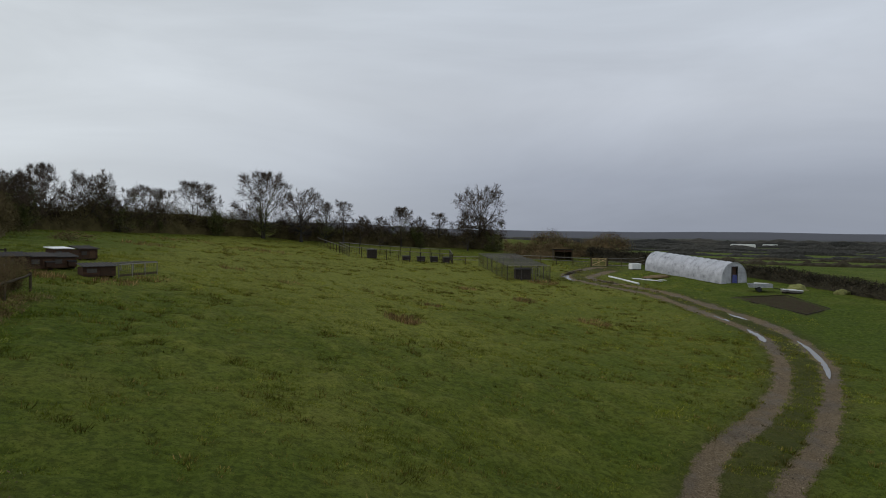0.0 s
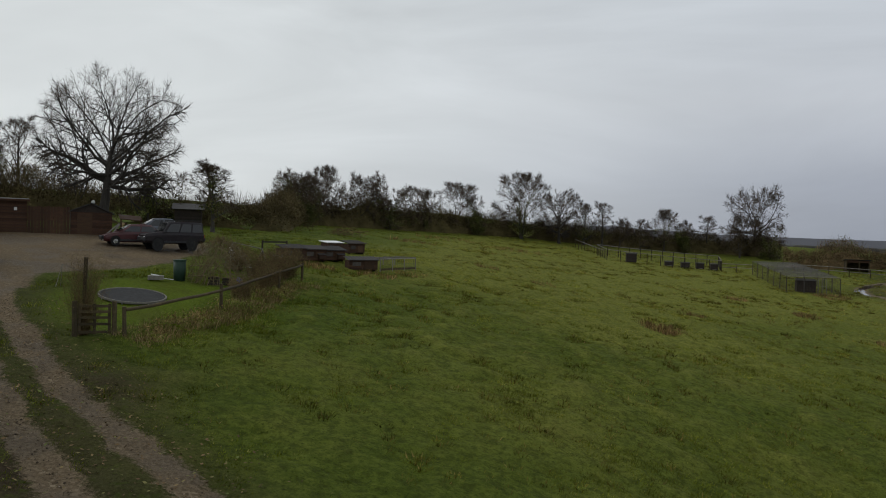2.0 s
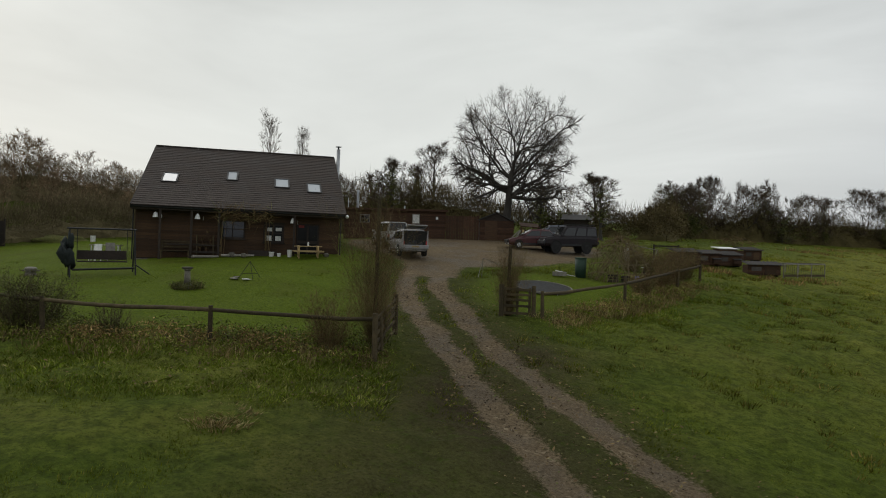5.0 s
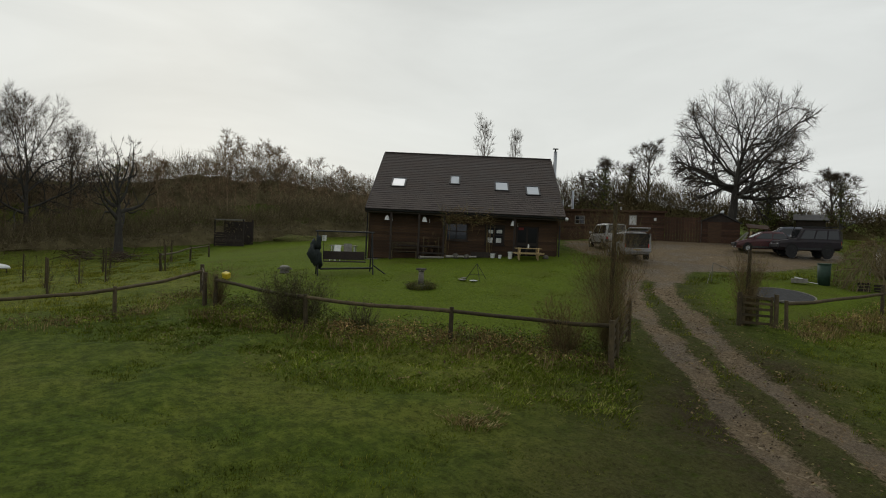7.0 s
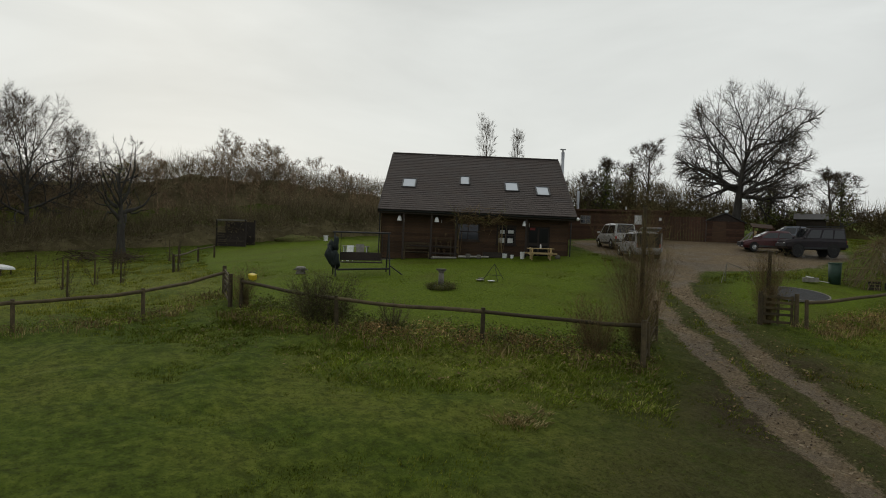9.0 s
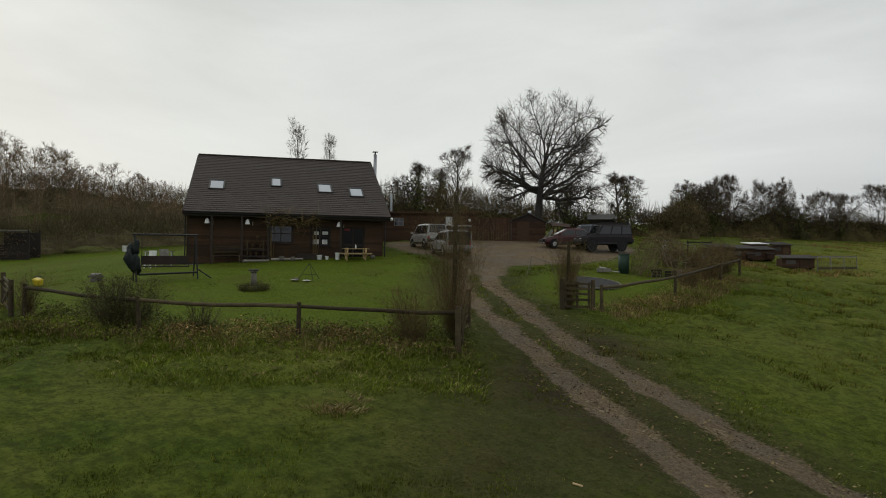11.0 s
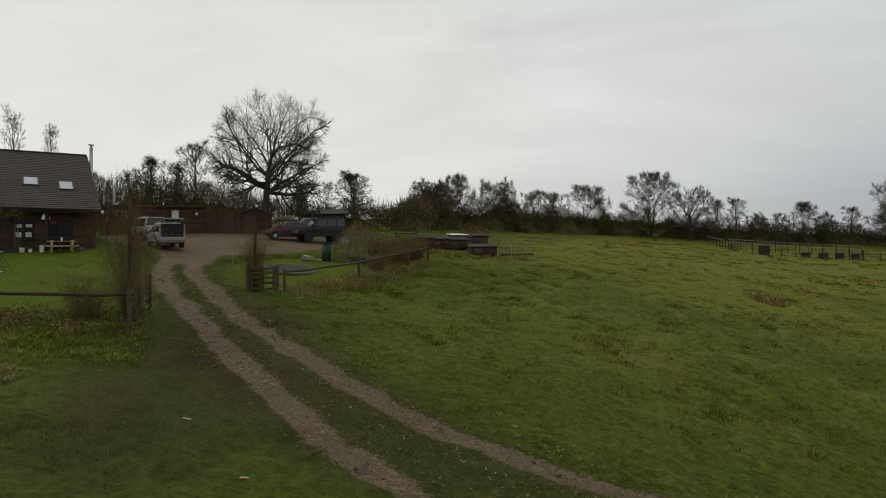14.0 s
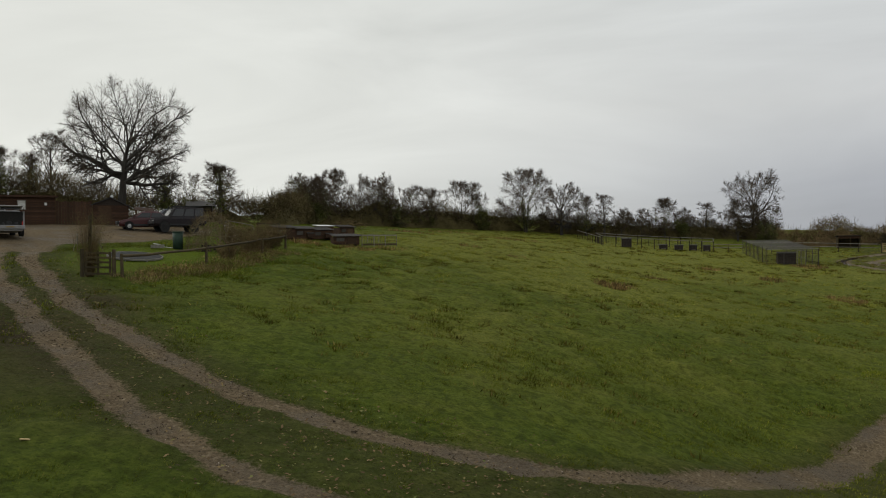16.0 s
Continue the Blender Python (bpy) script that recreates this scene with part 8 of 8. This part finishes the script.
def wall_boards():
    high = 0.165
    meshes = {}
    for i in range(16):
        z0 = 0.02 + i * high
        zc = z0 + high / 2
        cuts, x = [], 0.2
        for x0, x1, h0, h1 in holes:
            if h0 - 0.03 < zc < h1 + 0.03:
                cuts.append((x, x0 - 0.03))
                x = x1 + 0.03
        cuts.append((x, HL - 0.35))
        for a, b in cuts:
            key = round(b - a, 2)
            if key not in meshes:
                bm = boxes((b - a, 0.028, high - 0.012, 0, 0, 0, 5))
                meshes[key] = bpy.data.meshes.new("board")
                bm.to_mesh(meshes[key])
                bm.free()
                meshes[key].materials.append(M["timber"])
            share("board", meshes[key], house, pose((a + b) / 2, WALL_Y + 0.012, zc))


wall_boards()


# ---- grass, weeds and stones that nobody could count ----
def fast_mesh(name, verts, faces, mat, tone=None):
    me = bpy.data.meshes.new(name)
    me.vertices.add(len(verts))
    me.vertices.foreach_set("co", np.ascontiguousarray(verts, np.float32).ravel())
    k = faces.shape[1]
    me.loops.add(faces.size)
    me.loops.foreach_set("vertex_index", faces.astype(np.int32).ravel())
    me.polygons.add(len(faces))
    me.polygons.foreach_set("loop_start", np.arange(0, faces.size, k, dtype=np.int32))
    me.update(calc_edges=True)
    if tone is not None:
        me.attributes.new("tone", "FLOAT", "POINT").data.foreach_set("value", np.ascontiguousarray(tone, np.float32))
    me.materials.append(mat)
    return me


def blades(name, x, y, high, wide, mat, label, spread=0.10, per=6, seed=1, bend=0.5, category="grass", lush=True):
    """Tufts at the places x, y: each a fan of bent blades."""
    rng = np.random.default_rng(seed)
    n = len(x)
    tone = np.clip(0.30 * rough(x, y, 1.1) + 0.22 * rough(x, y, 3.7) + 0.14 * rough(x, y, 0.45) + rng.normal(0, 0.13, n), -0.5, 0.4)
    x, y, high, wide, tone = (np.repeat(np.broadcast_to(a, n), per) for a in (x, y, high, wide, tone))
    m = n * per
    a = rng.uniform(0, 2 * np.pi, m)
    r = spread * np.sqrt(rng.uniform(0, 1, m)) * (0.6 + 2.0 * high)
    bx, by = x + r * np.cos(a), y + r * np.sin(a)
    bz = land(bx, by) - 0.03
    h = high * rng.uniform(0.5, 1.15, m)
    out = bend * h * rng.uniform(0.1, 1.0, m)
    t = rng.uniform(0, 2 * np.pi, m)
    w = wide * rng.uniform(0.6, 1.3, m)
    p0 = np.stack([bx - w * np.sin(t), by + w * np.cos(t), bz], 1)
    p1 = np.stack([bx + w * np.sin(t), by - w * np.cos(t), bz], 1)
    tip = np.stack([bx + out * np.cos(a) + 0.03, by + out * np.sin(a), bz + h + 0.03], 1)
    if lush:
        mid0 = p0 * 0.5 + tip * 0.5 + np.stack([-0.15 * out * np.cos(a), -0.15 * out * np.sin(a), 0.12 * h], 1)
        mid1 = mid0 + (p1 - p0) * 0.75
        verts = np.stack([p0, p1, mid1, tip, mid0], 1).reshape(-1, 3)
        faces = np.arange(m * 5).reshape(-1, 5)
    else:
        verts = np.stack([p0, p1, tip], 1).reshape(-1, 3)
        faces = np.arange(m * 3).reshape(-1, 3)
    return tagged(new(name, fast_mesh(name, verts, faces, mat, np.repeat(tone, faces.shape[1]))), label, category, "", "stuff")


def open_grass(x, y):
    """True where pasture grows: off the track, the yard and the lawns."""
    d = np.minimum(path_distance(x, y, RUT_A), path_distance(x, y, RUT_B))
    return (d > 0.55) & (within(x, y, YARD) < -0.3) & (within(x, y, BED) < -0.2)


def pasture_tufts():
    rng = np.random.default_rng(31)
    sets = []
    for x0, x1, y0, y1, n in ((-32, 24, 3, 34, 36000), (-32, 40, 34, 62, 26000), (-36, 46, 62, 122, 18000), (-72, -29, -6, 20, 15000)):
        sets.append(np.stack([rng.uniform(x0, x1, n), rng.uniform(y0, y1, n)], 1))
    p = np.concatenate(sets)
    x, y = p[:, 0], p[:, 1]
    lawn = (within(x, y, LAWN_WEST) > 0) | (within(x, y, LAWN_EAST) > 0)
    clump = rough(x, y, 2.6) + 0.7 * rough(x, y, 0.9) + rng.normal(0, 0.35, len(x))
    keep = open_grass(x, y) & (clump > -0.75) & ~lawn
    x, y, clump = x[keep], y[keep], clump[keep]
    h = np.clip(0.065 + 0.045 * clump + rng.uniform(0, 0.04, len(x)), 0.035, 0.20)
    h = h * np.clip(np.hypot(x, y) / 42, 0.42, 1.1)
    wide = 0.008 + 0.00020 * np.hypot(x, y)
    # paler tufts far off: drier grass plus brighter light put into the colour
    pale = (ease(y, 32, 70) * ease(x, -24, -14) + ease(-x, 29, 33) * (1 - ease(y, 10, 16)) + 0.30 * ease(x, -14, -7) * ease(y, 14, 26) * (1 - ease(y, 40, 70)) + 0.25 * rough(x, y, 5.0)) > rng.uniform(0.15, 0.95, len(x))
    for name, pick, mat, label in (("pasture_grass", ~pale, "grass", "tufts of rough green pasture grass"), ("dry_pasture_grass", pale, "field_grass", "pale yellowish tufts of grazed winter grass")):
        blades(name, x[pick], y[pick], h[pick], wide[pick], M[mat], label, 0.24, 7, 2, 1.1, lush=False)


def lawn_grass():
    rng = np.random.default_rng(33)
    x, y = rng.uniform(-46, -15, 11000), rng.uniform(8, 40, 11000)
    keep = ((within(x, y, LAWN_WEST) > 0) | (within(x, y, LAWN_EAST) > 0)) & open_grass(x, y)
    blades("lawn_grass", x[keep], y[keep], 0.026, 0.018, M["lawn_blade"], "short green lawn grass", 0.4, 5, 3, 1.6, lush=False)


def along_line(line, n, out_lo, out_hi, rng):
    pts = np.array(smooth_line(line, 0.5))
    i = rng.integers(0, len(pts) - 1, n)
    t = pts[i + 1] - pts[i]
    t /= np.linalg.norm(t, axis=1, keepdims=True) + 1e-9
    o = rng.uniform(out_lo, out_hi, n)
    q = pts[i] + rng.normal(0, 0.15, (n, 2)) + np.stack([-t[:, 1], t[:, 0]], 1) * o[:, None]
    return q[:, 0], q[:, 1]


pasture_tufts()
lawn_grass()
rng_g = np.random.default_rng(35)
FENCE_W = [(-16.2, 16.7), (-19.8, 13.2), (-23.4, 10.0), (-28.4, 8.6)]
FENCE_O = [(-31.4, 9.0), (-28.6, 5.2), (-28.8, 1.3), (-29.4, -3.5)]
FENCE_E = [(-15.8, 24.9), (-15.2, 30.5), (-15.5, 36.8), (-15.6, 40.0)]
ax_, ay_ = zip(*[along_line(l, n, a, b, rng_g) for l, n, a, b in ((FENCE_W, 160, -0.5, 1.3), (FENCE_O, 150, -0.6, 0.8), (FENCE_E, 820, -1.0, 0.5))])
blades("dead_grass", np.concatenate(ax_), np.concatenate(ay_), rng_g.uniform(0.10, 0.34, sum(map(len, ax_))), 0.012, M["dead_grass"], "tall pale dead grass along the fences", 0.2, 8, 4, 0.7)


def clumps(name, lines, high, leaf, per, mat, label, seed):
    """Low tangled weeds along a line: heaps of small leaves turned every way."""
    rng = np.random.default_rng(seed)
    x, y = (np.concatenate(c) for c in zip(*[along_line(l, n, a, b, rng) for l, n, a, b in lines]))
    h = high * rng.uniform(0.35, 1.1, len(x)) * (1 + 0.5 * rough(x, y, 1.4))
    x, y, h = (np.repeat(c, per) for c in (x, y, h))
    m = len(x)
    px, py = x + rng.normal(0, 0.20, m), y + rng.normal(0, 0.20, m)
    c = np.stack([px, py, land(px, py) + h * np.sqrt(rng.uniform(0.02, 1, m))], 1)
    a, b = rng.normal(size=(m, 3)), rng.normal(size=(m, 3))
    a /= np.linalg.norm(a, axis=1, keepdims=True)
    b /= np.linalg.norm(b, axis=1, keepdims=True)
    k = (leaf * rng.uniform(0.5, 1.4, m))[:, None]
    verts = np.stack([c - a * k, c + b * k * 0.28, c + a * k, c - b * k * 0.28], 1).reshape(-1, 3)
    return tagged(new(name, fast_mesh(name, verts, np.arange(4 * m).reshape(-1, 4), mat)), label, "weeds", "", "stuff")


clumps("bramble_litter", ((FENCE_W, 170, -0.4, 1.0), (FENCE_O, 110, -0.5, 0.5), (FENCE_E, 90, -0.9, 0.4)), 0.36, 0.05, 26, M["bramble"], "brown dead weeds and bramble under the fence", 5)
clumps("fence_weeds", ((FENCE_W, 300, -1.5, -0.1),), 0.50, 0.06, 26, M["ivy"], "dark green nettles and dock along the inside of the fence", 27)
clumps("dead_bracken", (([(-17.4, 15.6), (-20.2, 12.9), (-23.0, 10.5)], 120, -0.9, 0.5), ([(-15.6, 26.0), (-15.2, 30.5), (-15.6, 38.5)], 60, -0.8, 0.5)), 0.52, 0.06, 26, M["rust_weed"], "rust-brown dead bracken under the fence rails", 28)
clumps("leafy_weeds", ((FENCE_W, 330, -1.3, 0.9), (FENCE_O, 130, -0.6, 0.7), (FENCE_E, 260, -1.0, 0.8)), 0.34, 0.050, 30, M["sward"], "leafy green weeds under the fence rails", 16)
cx_, cy_ = zip(*[along_line(l, n, a, b, rng_g) for l, n, a, b in ((FENCE_W, 2500, -0.4, 4.4), (FENCE_E, 700, -2.4, 0.2))])
blades("rough_grass", np.concatenate(cx_), np.concatenate(cy_), rng_g.uniform(0.04, 0.11, sum(map(len, cx_))), 0.010, M["sward"], "long rough grass outside the garden fence", 0.4, 8, 6, 2.4)



def weed_patches():
    rng = np.random.default_rng(41)
    x, y, h = [], [], []
    for cx, cy, r, n, hi in ((4.4, 51.3, 1.5, 100, 0.40), (22.0, 62.0, 1.4, 70, 0.36), (18.0, 71, 1.2, 50, 0.4), (13.0, 75.5, 0.9, 30, 0.4), (24.5, 87.2, 2.0, 90, 0.35), (-13.5, 47.2, 1.2, 34, 0.34), (-12.2, 50.5, 1.2, 30, 0.34), (-17.0, 46.0, 1.0, 40, 0.4), (7.5, 60.5, 0.8, 24, 0.3), (-4, 60, 0.9, 24, 0.3), (-9, 64, 1.0, 24, 0.35), (-20, 80, 3.0, 60, 0.4), (-10, 95, 4.0, 60, 0.4), (-20, 98, 4, 60, 0.4)):
        a, q = rng.uniform(0, 6.28, n), r * np.sqrt(rng.uniform(0, 1, n))
        x.append(cx + q * np.cos(a)), y.append(cy + q * np.sin(a)), h.append(rng.uniform(0.4, 1.1, n) * hi)
    blades("rusty_weeds", np.concatenate(x), np.concatenate(y), np.concatenate(h), 0.018, M["rust_weed"], "rusty brown dead weeds in the pasture", 0.2, 7, 7, 0.6, "weeds")
    a, q = rng.uniform(0, 6.28, 160), 0.55 * np.sqrt(rng.uniform(0, 1, 160))
    blades("dead_grass_patch", -14.9 + q * np.cos(a), 10.4 + q * np.sin(a), rng.uniform(0.07, 0.12, 160), 0.012, M["straw"], "flattened patch of tan dead grass", 0.5, 5, 17, 2.4)
    x, y = rng.uniform(-16, 38, 5200), rng.uniform(20, 118, 5200)
    keep = open_grass(x, y) & (rough(x, y, 6.0) + 0.6 * rough(x, y, 2.0) > -0.45)
    x, y = x[keep], y[keep]
    blades("tussocks", x, y, rng.uniform(0.09, 0.20, len(x)), 0.016 + 0.00022 * np.hypot(x, y), M["tussock"], "dark coarse tussocks scattered over the field", 0.30, 16, 8, 1.3, lush=False)


weed_patches()


def leaf_litter():
    """Dead leaves lying on the verges of the track and under the shrubs."""
    rng = np.random.default_rng(61)
    x, y = along_line(RUT_OUTER[2:12], 2200, -1.2, 3.4, rng)
    x2, y2 = along_line(FENCE_W, 900, -0.6, 4.0, rng)
    x3, y3 = along_line(RUT_INNER[1:12], 1200, -1.6, 2.6, rng)
    x, y = np.concatenate((x, x2, x3)), np.concatenate((y, y2, y3))
    n = len(x)
    c = np.stack([x, y, land(x, y) + rng.uniform(0.03, 0.08, n)], 1)
    a = rng.uniform(0, 6.28, n)
    k = rng.uniform(0.022, 0.06, n)[:, None]
    u = np.stack([np.cos(a), np.sin(a), rng.normal(0, 0.3, n)], 1) * k
    v = np.stack([-np.sin(a), np.cos(a), rng.normal(0, 0.3, n)], 1) * k * 0.6
    verts = np.stack([c - u, c + v, c + u, c - v], 1).reshape(-1, 3)
    tagged(new("fallen_leaves", fast_mesh("fallen_leaves", verts, np.arange(4 * n).reshape(-1, 4), M["bramble"])), "brown fallen leaves on the grass beside the track", "leaves", "", "stuff")


leaf_litter()


def loose_stones():
    rng = np.random.default_rng(51)
    v, f = [], []
    pts = np.concatenate([np.array(smooth_line(RUT_INNER, 0.4)), np.array(smooth_line(RUT_OUTER, 0.4))])
    pts = pts[(pts[:, 1] < 66) & (pts[:, 0] > -24)]
    n = 6500
    c = pts[rng.integers(0, len(pts), n)] + rng.normal(0, 0.24, (n, 2)) + rng.uniform(-0.2, 0.2, (n, 2))
    s = rng.uniform(0.010, 0.032, n) * np.where(rng.uniform(0, 1, n) > 0.96, 1.8, 1)
    z = land(c[:, 0], c[:, 1]) - 0.05 + s * 0.3
    octa = np.array(((1, 0, 0), (0, 1, 0), (-1, 0, 0), (0, -1, 0), (0, 0, 0.7), (0, 0, -0.7)))
    jig = rng.uniform(0.6, 1.3, (n, 6, 1))
    verts = octa[None] * jig * s[:, None, None] + np.concatenate([c, z[:, None]], 1)[:, None]
    tri = np.array(((0, 1, 4), (1, 2, 4), (2, 3, 4), (3, 0, 4), (1, 0, 5), (2, 1, 5), (3, 2, 5), (0, 3, 5)))
    faces = (tri[None] + 6 * np.arange(n)[:, None, None]).reshape(-1, 3)
    tagged(new("loose_stones", fast_mesh("loose_stones", verts.reshape(-1, 3), faces, M["gravel_stone"])), "loose pale stones strewn along the track ruts", "stones", "", "stuff")


loose_stones()
